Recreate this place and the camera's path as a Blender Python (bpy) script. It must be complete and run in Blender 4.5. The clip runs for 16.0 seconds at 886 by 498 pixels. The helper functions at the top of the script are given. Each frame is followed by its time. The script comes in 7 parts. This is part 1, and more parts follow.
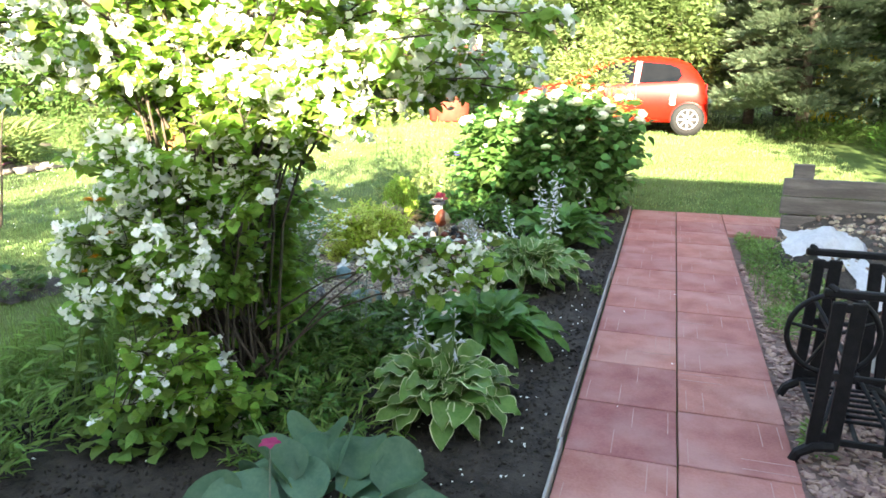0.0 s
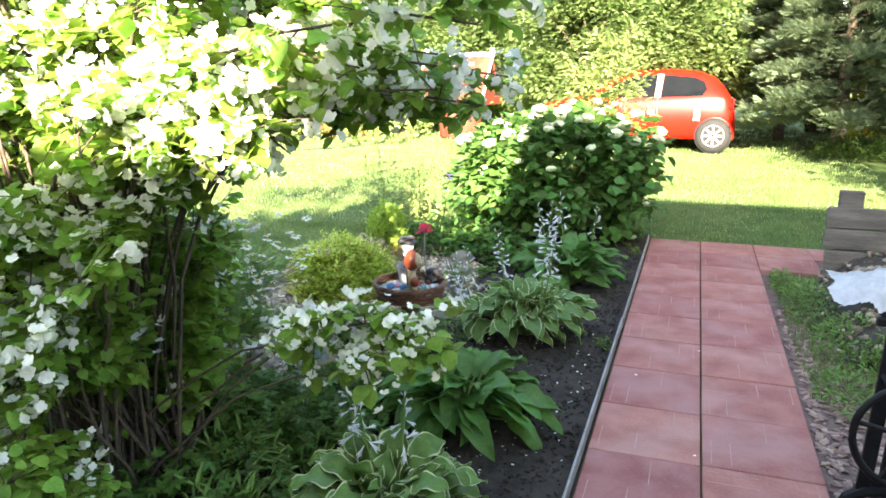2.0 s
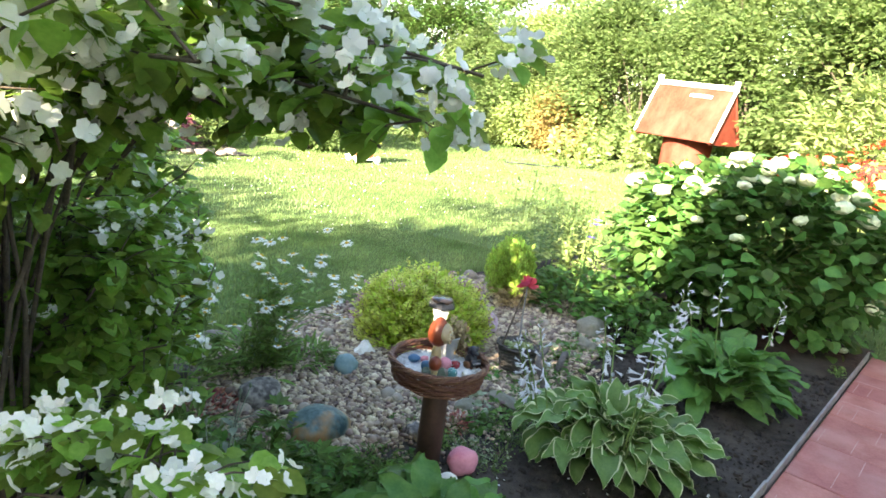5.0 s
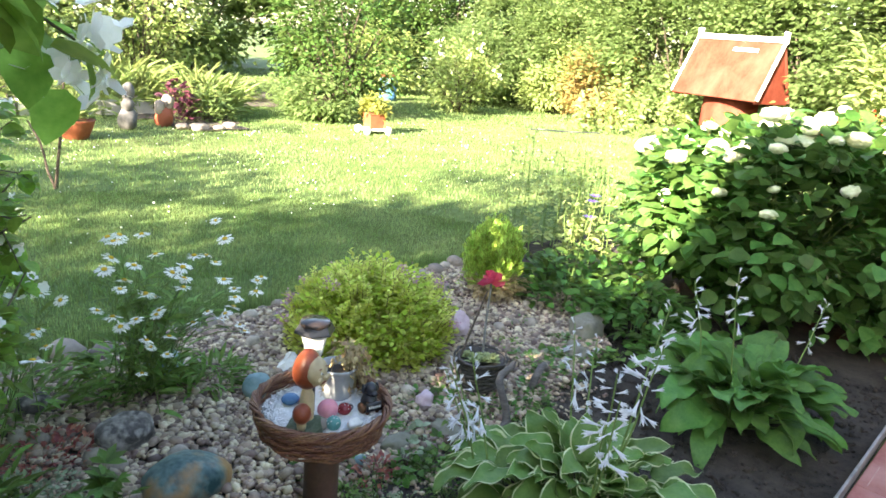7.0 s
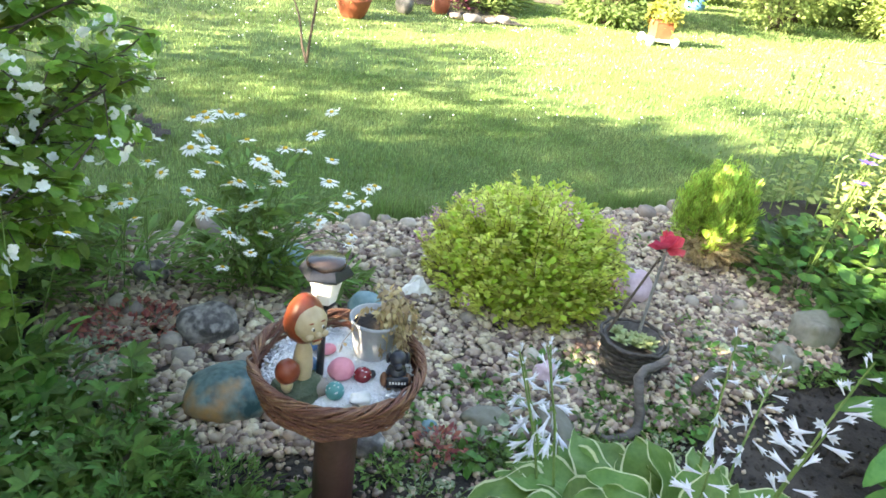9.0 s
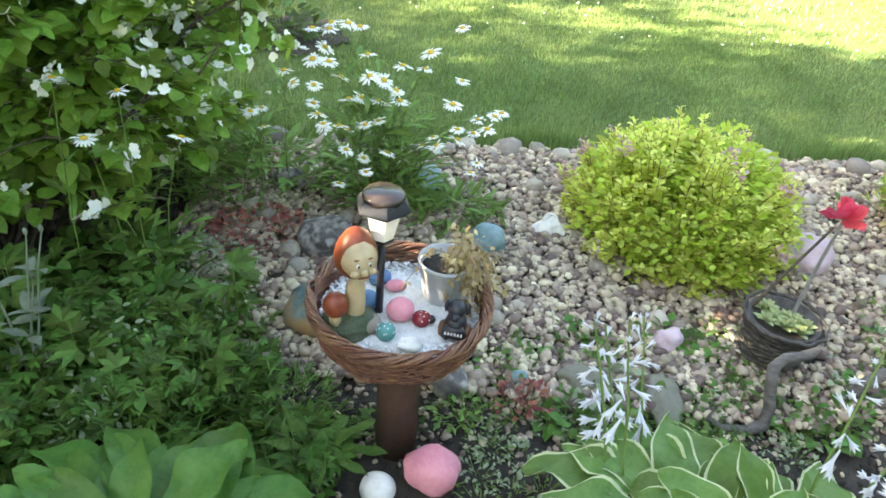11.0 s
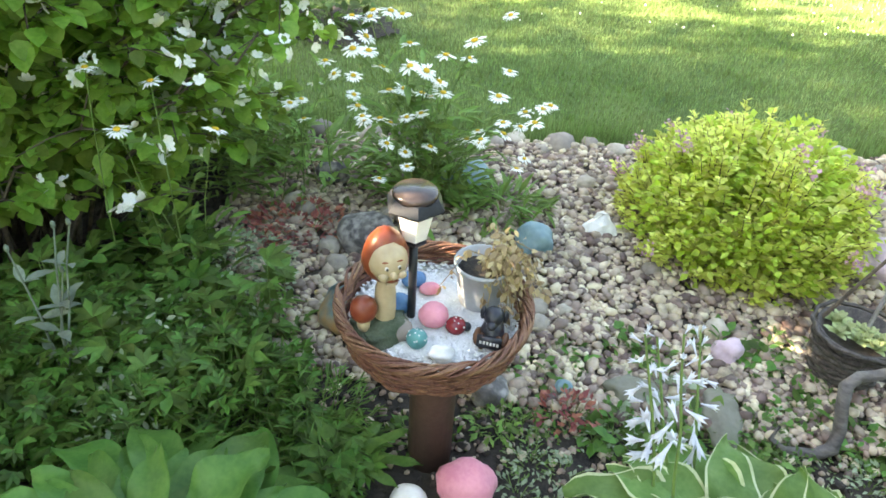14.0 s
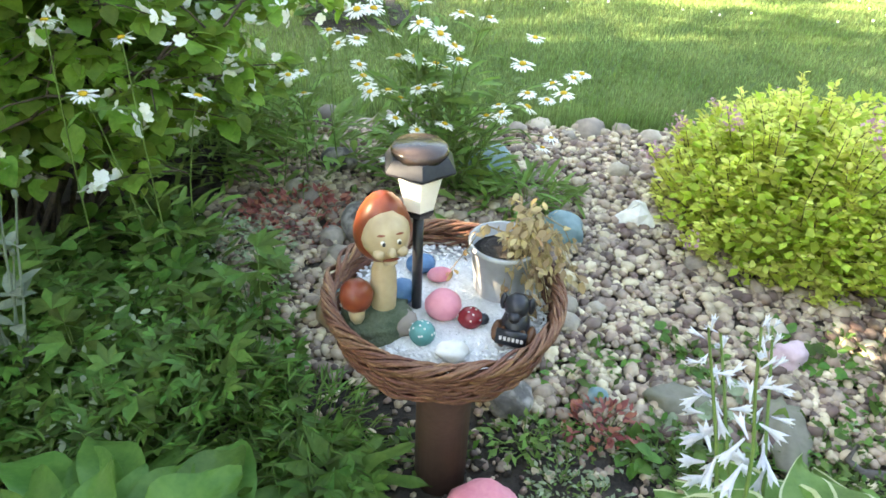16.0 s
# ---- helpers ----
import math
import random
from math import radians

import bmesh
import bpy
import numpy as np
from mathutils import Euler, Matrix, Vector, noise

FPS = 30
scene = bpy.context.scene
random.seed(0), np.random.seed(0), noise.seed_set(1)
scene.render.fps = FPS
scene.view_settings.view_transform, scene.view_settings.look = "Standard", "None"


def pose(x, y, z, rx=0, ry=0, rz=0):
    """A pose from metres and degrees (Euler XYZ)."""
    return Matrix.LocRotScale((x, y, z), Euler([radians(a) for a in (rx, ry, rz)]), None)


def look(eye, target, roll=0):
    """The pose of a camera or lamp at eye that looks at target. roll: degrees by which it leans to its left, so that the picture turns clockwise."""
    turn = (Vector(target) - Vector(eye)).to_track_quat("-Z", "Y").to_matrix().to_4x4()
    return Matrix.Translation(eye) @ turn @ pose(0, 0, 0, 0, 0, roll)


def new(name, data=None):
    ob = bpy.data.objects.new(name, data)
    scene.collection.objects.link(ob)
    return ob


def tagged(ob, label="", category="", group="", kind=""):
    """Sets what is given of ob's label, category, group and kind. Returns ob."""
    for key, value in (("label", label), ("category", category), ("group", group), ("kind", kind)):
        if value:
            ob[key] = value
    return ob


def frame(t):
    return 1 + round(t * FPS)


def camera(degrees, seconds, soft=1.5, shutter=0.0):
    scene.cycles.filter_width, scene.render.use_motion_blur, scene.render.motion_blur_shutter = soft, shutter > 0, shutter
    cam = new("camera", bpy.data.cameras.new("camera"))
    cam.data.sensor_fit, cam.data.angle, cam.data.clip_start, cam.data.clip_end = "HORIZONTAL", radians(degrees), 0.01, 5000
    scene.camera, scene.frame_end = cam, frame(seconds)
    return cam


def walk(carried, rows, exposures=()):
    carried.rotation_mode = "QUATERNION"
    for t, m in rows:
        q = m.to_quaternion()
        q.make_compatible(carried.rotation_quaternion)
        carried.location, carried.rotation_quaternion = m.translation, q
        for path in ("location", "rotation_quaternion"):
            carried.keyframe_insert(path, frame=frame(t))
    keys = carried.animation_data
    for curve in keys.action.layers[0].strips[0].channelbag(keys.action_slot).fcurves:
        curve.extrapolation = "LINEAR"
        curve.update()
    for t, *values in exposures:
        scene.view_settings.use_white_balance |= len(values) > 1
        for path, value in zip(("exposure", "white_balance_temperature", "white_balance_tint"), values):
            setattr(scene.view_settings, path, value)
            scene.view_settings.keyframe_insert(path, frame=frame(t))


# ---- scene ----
cam = camera(64.8, 16.0, soft=1.65)
METRES, EYE, TILT, LEAN, TURN = 4.75, 1.625, -15.0, 0.0, 17.8
ROWS = [
    (0.0, 0.0, 0.0, 0.0, 0.0, 0.0, -0.0),
    (0.5, 0.012, 0.0315, 0.0075, 0.24, -1.84, 0.26),
    (1.0, 0.0134, 0.0837, 0.0215, -2.34, -0.5, 3.54),
    (1.5, 0.0246, 0.1234, 0.0286, -2.11, -1.28, 3.04),
    (2.0, 0.0576, 0.1675, 0.0387, 1.84, 1.17, -0.29),
    (2.5, 0.0843, 0.1987, 0.0457, 3.89, -0.03, -0.8),
    (3.0, 0.1007, 0.2437, 0.0584, 3.75, 1.72, -1.42),
    (3.5, 0.1176, 0.282, 0.068, 7.15, 1.57, -1.4),
    (4.0, 0.147, 0.3265, 0.0814, 11.84, 2.84, -7.13),
    (6.5, 0.2054, 0.5559, 0.1308, 25.34, -2.15, -11.77),
    (7.0, 0.2064, 0.6097, 0.1421, 23.76, -2.81, -11.68),
    (7.5, 0.2065, 0.6481, 0.1482, 27.97, -7.61, -12.24),
    (8.0, 0.2202, 0.6939, 0.1572, 38.6, -11.45, -16.66),
    (8.5, 0.2301, 0.7305, 0.1648, 43.66, -15.44, -18.2),
    (9.0, 0.2221, 0.771, 0.172, 48.75, -16.85, -19.08),
    (9.5, 0.2143, 0.7988, 0.1789, 54.32, -20.47, -18.45),
    (10.0, 0.2155, 0.8204, 0.1839, 63.14, -26.14, -19.76),
    (12.5, 0.2265, 0.8415, 0.1912, 69.8, -30.47, -17.65),
    (13.0, 0.2238, 0.8428, 0.1878, 70.74, -30.54, -17.04),
    (13.5, 0.2182, 0.8458, 0.186, 70.6, -30.63, -18.53),
    (14.0, 0.2071, 0.8535, 0.1836, 72.28, -31.59, -17.48),
    (14.5, 0.1943, 0.8618, 0.1761, 72.43, -32.53, -16.64),
    (15.0, 0.1844, 0.8695, 0.1651, 73.11, -32.8, -17.45),
    (15.5, 0.1781, 0.8731, 0.1568, 74.08, -32.58, -16.65),
    (16.0, 0.1751, 0.8789, 0.1486, 73.97, -31.2, -16.74),
]
EXPOSURES = [(0.0, 3.66, 7500, 12), (4.0, 3.50, 7400, 12), (7.0, 3.45, 7400, 13), (8.0, 3.70, 7500, 13), (9.0, 3.84, 7700, 12), (10.0, 3.98, 8100, 11), (12.5, 4.16, 8500, 12), (16.0, 4.30, 8700, 12)]
walk(cam, [(t, pose(0, 0, EYE, TILT, LEAN, TURN) @ pose(METRES * x, METRES * y, METRES * z, 90 + pitch, roll, yaw)) for t, x, y, z, yaw, pitch, roll in ROWS], EXPOSURES)

# ---- world, sun, exposure ----
SUN_EL, SUN_AZ = 24.0, 11.3            # the sun stands behind the start of the walk
world = bpy.data.worlds.new("sky")
scene.world = world
world.use_nodes = True
wn = world.node_tree.nodes
sky = wn.new("ShaderNodeTexSky")
sky.sky_type, sky.sun_disc = "NISHITA", False
sky.sun_elevation, sky.sun_rotation = radians(SUN_EL), radians(180 - SUN_AZ)
wn["Background"].inputs["Strength"].default_value = 0.090
world.node_tree.links.new(sky.outputs["Color"], wn["Background"].inputs["Color"])
sun = new("sun", bpy.data.lights.new("sun", "SUN"))
sun.data.energy, sun.data.angle, sun.data.color = 5.0, radians(0.6), (1.0, 0.93, 0.80)
sun.matrix_world = look((40 * math.sin(radians(SUN_AZ)), -40 * math.cos(radians(SUN_AZ)), 40 * math.tan(radians(SUN_EL))), (0, 0, 0))


# ---- materials ----
def material(name, c1, c2, scale=8.0, rough=0.7, bump=0.25, fine=6.0, metal=0.0, through_light=0.0, island=0.0, per_object=0.0,
             gloss=0.4, stretch=(1, 1, 1), c3=None, c3_scale=1.5, c3_amount=0.5, wave=0.0):
    """Two colours mixed by noise of two scales, with relief; a third colour in large patches; a share of light let through."""
    m = bpy.data.materials.new(name)
    m.use_nodes = True
    n, k = m.node_tree.nodes, m.node_tree.links
    b = n["Principled BSDF"]
    b.inputs["Roughness"].default_value, b.inputs["Metallic"].default_value = rough, metal
    b.inputs["Specular IOR Level"].default_value = gloss
    tc, mp = n.new("ShaderNodeTexCoord"), n.new("ShaderNodeMapping")
    mp.inputs["Scale"].default_value = stretch
    k.new(tc.outputs["Object"], mp.inputs["Vector"])
    big, small = n.new("ShaderNodeTexNoise"), n.new("ShaderNodeTexNoise")
    big.inputs["Scale"].default_value, small.inputs["Scale"].default_value = scale, scale * fine
    big.inputs["Detail"].default_value = small.inputs["Detail"].default_value = 3
    for t in (big, small):
        k.new(mp.outputs["Vector"], t.inputs["Vector"])
    mix = n.new("ShaderNodeMath")
    mix.operation = "MULTIPLY_ADD"
    mix.inputs[1].default_value, mix.inputs[2].default_value = 0.9, -0.2
    add = n.new("ShaderNodeMath")
    add.operation = "MULTIPLY_ADD"
    k.new(big.outputs["Fac"], mix.inputs[0])
    k.new(small.outputs["Fac"], add.inputs[0])
    add.inputs[1].default_value = 0.5
    k.new(mix.outputs[0], add.inputs[2])
    ramp = n.new("ShaderNodeValToRGB")
    ramp.color_ramp.elements[0].position, ramp.color_ramp.elements[1].position = 0.3, 0.75
    ramp.color_ramp.elements[0].color, ramp.color_ramp.elements[1].color = (*c1, 1), (*c2, 1)
    k.new(add.outputs[0], ramp.inputs["Fac"])
    out = ramp.outputs["Color"]
    if c3:
        patch, pr, mx = n.new("ShaderNodeTexNoise"), n.new("ShaderNodeValToRGB"), n.new("ShaderNodeMix")
        mx.data_type = "RGBA"
        patch.inputs["Scale"].default_value, patch.inputs["Detail"].default_value = c3_scale, 5
        k.new(mp.outputs["Vector"], patch.inputs["Vector"])
        pr.color_ramp.elements[0].position, pr.color_ramp.elements[1].position = 0.45, 0.65
        pr.color_ramp.elements[1].color = (c3_amount, c3_amount, c3_amount, 1)
        k.new(patch.outputs["Fac"], pr.inputs["Fac"])
        k.new(pr.outputs["Color"], mx.inputs["Factor"])
        k.new(out, mx.inputs["A"])
        mx.inputs["B"].default_value = (*c3, 1)
        out = mx.outputs["Result"]
    for amount, node, socket in ((island, "ShaderNodeNewGeometry", "Random Per Island"), (per_object, "ShaderNodeObjectInfo", "Random")):
        if amount:
            if socket == "Random":
                # each piece takes its own stretch of the pattern
                oi, sc, sh = n.new(node), n.new("ShaderNodeVectorMath"), n.new("ShaderNodeVectorMath")
                sc.operation, sh.operation = "SCALE", "ADD"
                sc.inputs[0].default_value, sh.inputs[1].default_value = (31.0, 17.0, 5.0), (0, 0, 0)
                k.new(oi.outputs[socket], sc.inputs["Scale"])
                k.new(tc.outputs["Object"], sh.inputs[0])
                k.new(sc.outputs["Vector"], sh.inputs[1])
                k.new(sh.outputs["Vector"], mp.inputs["Vector"])
            g, hs, r, h = n.new(node), n.new("ShaderNodeHueSaturation"), n.new("ShaderNodeMapRange"), n.new("ShaderNodeMapRange")
            r.inputs["To Min"].default_value, r.inputs["To Max"].default_value = 1 - amount, 1 + amount
            h.inputs["To Min"].default_value, h.inputs["To Max"].default_value = 0.5 - 0.05 * amount, 0.5 + 0.05 * amount
            k.new(g.outputs[socket], r.inputs["Value"])
            k.new(g.outputs[socket], h.inputs["Value"])
            k.new(r.outputs["Result"], hs.inputs["Value"])
            k.new(h.outputs["Result"], hs.inputs["Hue"])
            k.new(out, hs.inputs["Color"])
            out = hs.outputs["Color"]
    k.new(out, b.inputs["Base Color"])
    if bump:
        bp = n.new("ShaderNodeBump")
        bp.inputs["Strength"].default_value, bp.inputs["Distance"].default_value = bump, 0.01
        k.new(add.outputs[0], bp.inputs["Height"])
        k.new(bp.outputs["Normal"], b.inputs["Normal"])
    if through_light:
        tr, ms = n.new("ShaderNodeBsdfTranslucent"), n.new("ShaderNodeMixShader")
        br = n.new("ShaderNodeHueSaturation")
        br.inputs["Value"].default_value, br.inputs["Hue"].default_value = 1.5, 0.485
        k.new(out, br.inputs["Color"])
        k.new(br.outputs["Color"], tr.inputs["Color"])
        ms.inputs["Fac"].default_value = through_light
        k.new(b.outputs["BSDF"], ms.inputs[1])
        k.new(tr.outputs["BSDF"], ms.inputs[2])
        k.new(ms.outputs["Shader"], n["Material Output"].inputs["Surface"])
    return m


def leafy(name, c1, c2, rough=0.45, island=0.35, per_object=0.0, tl=0.35, bump=0.15, scale=20.0, gloss=0.25):
    return material(name, c1, c2, scale, rough, bump, 5.0, through_light=tl, island=island, per_object=per_object, gloss=gloss)


M_LAWN = material("lawn turf", (0.036, 0.072, 0.012), (0.085, 0.140, 0.028), 3.0, 0.9, 0.6, 12, c3=(0.14, 0.15, 0.05), c3_scale=0.5, c3_amount=0.4)
M_GRASS = material("grass blades", (0.088, 0.160, 0.038), (0.195, 0.275, 0.105), 1.5, 0.6, 0.0, 30, through_light=0.38, island=0.45, c3=(0.225, 0.285, 0.125), c3_scale=0.9, c3_amount=0.6)
M_SOIL = material("dark garden soil", (0.012, 0.010, 0.008), (0.052, 0.041, 0.032), 22, 0.95, 1.0, 6, c3=(0.07, 0.058, 0.047), c3_scale=4, c3_amount=0.5)
M_MULCH = material("red-brown stone dust", (0.10, 0.065, 0.055), (0.20, 0.135, 0.115), 14, 0.95, 1.0, 6)
M_DUST = material("gravel bed soil", (0.035, 0.029, 0.023), (0.085, 0.072, 0.058), 14, 0.95, 1.0, 6)
M_SLAB = material("red concrete slab", (0.27, 0.095, 0.082), (0.395, 0.165, 0.142), 7, 0.85, 0.35, 12, per_object=0.14, c3=(0.44, 0.25, 0.225), c3_scale=3.2, c3_amount=0.5)
M_GROOVE = material("pale slab groove", (0.37, 0.20, 0.175), (0.47, 0.30, 0.265), 9, 0.9, 0.2, 8)
M_EDGING = material("zinc edging strip", (0.22, 0.21, 0.20), (0.42, 0.40, 0.38), 9, 0.55, 0.2, 5, metal=0.3)
M_BARK = material("branch bark", (0.05, 0.037, 0.027), (0.12, 0.092, 0.067), 25, 0.9, 0.6, 4)
M_STEM = material("green stem", (0.10, 0.17, 0.04), (0.17, 0.26, 0.07), 15, 0.6, 0.1)
M_JASMINE = leafy("mock orange leaf", (0.122, 0.242, 0.038), (0.240, 0.380, 0.075), tl=0.52, island=0.4)
M_PETAL = material("white petal", (0.78, 0.78, 0.72), (0.86, 0.86, 0.82), 30, 0.6, 0.0, through_light=0.25, island=0.05)
M_CREAM = material("cream flower head", (0.50, 0.58, 0.33), (0.72, 0.76, 0.56), 30, 0.7, 0.3, 6, through_light=0.15, per_object=0.06)
M_YELLOW = material("flower centre", (0.62, 0.36, 0.02), (0.75, 0.50, 0.04), 60, 0.8, 0.6)
M_HOSTA_BLUE = leafy("blue hosta leaf", (0.062, 0.138, 0.082), (0.108, 0.192, 0.112), 0.5, 0, 0.18, 0.18)
M_HOSTA_GREEN = leafy("green hosta leaf", (0.056, 0.150, 0.031), (0.108, 0.228, 0.050), 0.42, 0, 0.22, 0.25)
M_HOSTA_MARGIN = leafy("cream hosta margin", (0.40, 0.46, 0.24), (0.60, 0.63, 0.40), 0.5, 0, 0.1, 0.25)
M_HOSTA_LIGHT = leafy("variegated hosta leaf", (0.080, 0.170, 0.038), (0.148, 0.255, 0.068), 0.45, 0, 0.2, 0.25)
M_HYDRANGEA = leafy("hydrangea leaf", (0.050, 0.128, 0.028), (0.095, 0.195, 0.045), 0.5, 0.4)
M_SPIREA = leafy("golden spirea leaf", (0.44, 0.51, 0.10), (0.71, 0.72, 0.25), 0.5, 0.32, tl=0.45)
M_SPIREA_GREEN = leafy("green spirea leaf", (0.26, 0.38, 0.045), (0.45, 0.54, 0.10), 0.5, 0.3, tl=0.4)
M_HEDGE = leafy("hedge leaf", (0.110, 0.175, 0.060), (0.180, 0.252, 0.100), 0.8, 0.14, tl=0.60, gloss=0.1)
M_HEDGE_PALE = leafy("pale shrub leaf", (0.16, 0.22, 0.065), (0.26, 0.33, 0.12), 0.6, 0.3, tl=0.35)
M_HEDGE_DARK = leafy("dark shrub leaf", (0.040, 0.085, 0.020), (0.085, 0.145, 0.035), 0.55, 0.5)
M_NEEDLE = leafy("conifer needles", (0.095, 0.140, 0.078), (0.165, 0.218, 0.130), 0.75, 0.22, tl=0.35, gloss=0.15)
M_COVER = leafy("ground cover leaf", (0.044, 0.110, 0.020), (0.098, 0.190, 0.036), 0.5, 0.5, tl=0.3)
M_COVER_FRESH = leafy("fresh lobed leaf", (0.060, 0.130, 0.026), (0.115, 0.205, 0.045), 0.55, 0.4, tl=0.3)
M_COVER_PALE = leafy("silvery small leaf", (0.15, 0.20, 0.11), (0.29, 0.34, 0.22), 0.7, 0.3, tl=0.2)
M_WEED = leafy("meadow leaf", (0.100, 0.190, 0.042), (0.175, 0.280, 0.072), 0.6, 0.4, tl=0.3)


# ---- builders ----
RNG = np.random.default_rng(11)


def np_mesh(name, verts, faces, mats, smooth=False, index=None):
    """A mesh from arrays; all faces have the same number of corners."""
    me = bpy.data.meshes.new(name)
    verts, faces = np.asarray(verts, np.float32), np.asarray(faces, np.int32)
    me.vertices.add(len(verts))
    me.vertices.foreach_set("co", verts.ravel())
    me.loops.add(faces.size)
    me.loops.foreach_set("vertex_index", faces.ravel())
    me.polygons.add(len(faces))
    me.polygons.foreach_set("loop_start", np.arange(0, faces.size, faces.shape[1], dtype=np.int32))
    if smooth:
        me.polygons.foreach_set("use_smooth", np.ones(len(faces), bool))
    if index is not None:
        me.polygons.foreach_set("material_index", np.asarray(index, np.int32))
    me.update(calc_edges=True)
    for m in (mats if isinstance(mats, (list, tuple)) else [mats]):
        me.materials.append(m)
    return me


def thing(name, label, category, group="", at=(0, 0, 0), turn=0, kind=""):
    ob = new(name)
    ob.empty_display_size = 0.1
    ob.matrix_basis = pose(*at, 0, 0, turn)
    return tagged(ob, label, category, group, kind)


def part(name, bm, mat, parent, label="", smooth=True, m=None):
    """One bmesh or mesh as a part of a thing."""
    if isinstance(bm, bmesh.types.BMesh):
        me = bpy.data.meshes.new(name)
        bmesh.ops.recalc_face_normals(bm, faces=bm.faces)
        bm.to_mesh(me)
        bm.free()
        for a in (mat if isinstance(mat, (list, tuple)) else [mat]):
            me.materials.append(a)
        if smooth:
            me.polygons.foreach_set("use_smooth", np.ones(len(me.polygons), bool))
    else:
        me = bm
    ob = new(name, me)
    ob.parent = parent
    if m is not None:
        ob.matrix_basis = m
    return tagged(ob, label)


def solo(name, bm, mat, label, category, group="", kind="", smooth=True, m=None):
    """A thing of one mesh."""
    return tagged(part(name, bm, mat, None, "", smooth, m), label, category, group, kind)


def rotations(yaw, pitch, roll):
    """Stacked matrices: z-turn by yaw after a lift by pitch about x after a roll about y."""
    cy, sy, cp, sp, cr, sr = np.cos(yaw), np.sin(yaw), np.cos(pitch), np.sin(pitch), np.cos(roll), np.sin(roll)
    o, i = np.zeros_like(cy), np.ones_like(cy)
    Z = np.stack([np.stack([cy, -sy, o], -1), np.stack([sy, cy, o], -1), np.stack([o, o, i], -1)], -2)
    X = np.stack([np.stack([i, o, o], -1), np.stack([o, cp, -sp], -1), np.stack([o, sp, cp], -1)], -2)
    Y = np.stack([np.stack([cr, o, sr], -1), np.stack([o, i, o], -1), np.stack([-sr, o, cr], -1)], -2)
    return Z @ X @ Y


def scatter(shape, places, rots, sizes):
    """Copies of a small shape (verts, faces), joined: arrays of verts and faces."""
    V, F = np.asarray(shape[0], float), np.asarray(shape[1])
    sizes = np.asarray(sizes, float)
    if sizes.ndim == 1:
        sizes = sizes[:, None]
    P = np.einsum("nij,nvj->nvi", rots, V[None] * sizes[:, None, :]) + np.asarray(places)[:, None, :]
    G = F[None] + (np.arange(len(P)) * len(V))[:, None, None]
    return P.reshape(-1, 3), G.reshape(-1, F.shape[1])


# leaf shapes: along +y from the stalk, one unit long, folded on the midrib
LEAF = ([(0, 0, 0), (0.2, 0.25, 0.05), (0.27, 0.5, 0.05), (0.16, 0.8, 0.0), (0, 1, -0.1), (-0.16, 0.8, 0.0), (-0.27, 0.5, 0.05), (-0.2, 0.25, 0.05), (0, 0.35, 0), (0, 0.7, -0.02)],
        [(0, 1, 8), (1, 2, 8), (2, 9, 8), (2, 3, 9), (3, 4, 9), (4, 5, 9), (5, 6, 9), (6, 8, 9), (6, 7, 8), (7, 0, 8)])
ROUND_LEAF = ([(0, 0, 0), (0.36, 0.16, 0.05), (0.42, 0.45, 0.06), (0.25, 0.78, 0.0), (0, 1, -0.14), (-0.25, 0.78, 0.0), (-0.42, 0.45, 0.06), (-0.36, 0.16, 0.05), (0, 0.35, 0), (0, 0.7, -0.02)], LEAF[1])
SMALL_LEAF = ([(0, 0, 0), (0.25, 0.45, 0.07), (0, 1, -0.05), (-0.25, 0.45, 0.07)], [(0, 1, 2), (0, 2, 3)])
BROAD_SMALL = ([(0, 0, 0), (0.36, 0.45, 0.08), (0, 1, -0.05), (-0.36, 0.45, 0.08)], [(0, 1, 2), (0, 2, 3)])
NEEDLES = ([(0, 0, 0), (0.12, 0.5, 0.02), (0, 1, 0), (0, 0.05, 0), (0.35, 0.6, 0.06), (0.3, 0.85, 0.05), (0, 0.05, 0), (-0.35, 0.6, 0.06), (-0.3, 0.85, 0.05), (0, 0.3, 0), (0.2, 0.8, 0.15), (0.08, 1.0, 0.15), (0, 0.3, 0), (-0.2, 0.8, 0.15), (-0.08, 1.0, 0.15)],
           [(0, 1, 2), (3, 4, 5), (6, 7, 8), (9, 10, 11), (12, 13, 14)])
BLADE = ([(-0.5, 0, 0), (0.5, 0, 0), (0.15, 0.25, 1.0)], [(0, 1, 2)])
PETALS4 = ([(0, 0, 0)] + [(0.5 * s * math.cos(a + d), 0.5 * s * math.sin(a + d), z) for a in (0, math.pi / 2, math.pi, 1.5 * math.pi) for d, s, z in ((-0.80, 0.72, 0.10), (-0.36, 1.0, 0.20), (0.36, 1.0, 0.16), (0.80, 0.72, 0.06))],
           [(0, 1 + 4 * q, 2 + 4 * q) for q in range(4)] + [(0, 2 + 4 * q, 3 + 4 * q) for q in range(4)] + [(0, 3 + 4 * q, 4 + 4 * q) for q in range(4)])


def face_out(dirs, spread=0.5, droop=0.2, rng=RNG):
    """Turns for leaves that point along dirs (n, 3), spread at random."""
    n = len(dirs)
    yaw = np.arctan2(-dirs[:, 0], dirs[:, 1]) + rng.normal(0, spread, n)
    pitch = np.arcsin(np.clip(dirs[:, 2] / (np.linalg.norm(dirs, axis=1) + 1e-6), -1, 1)) * 0.6 - droop + rng.normal(0, spread * 0.6, n)
    return rotations(yaw, pitch, rng.normal(0, spread * 0.8, n))


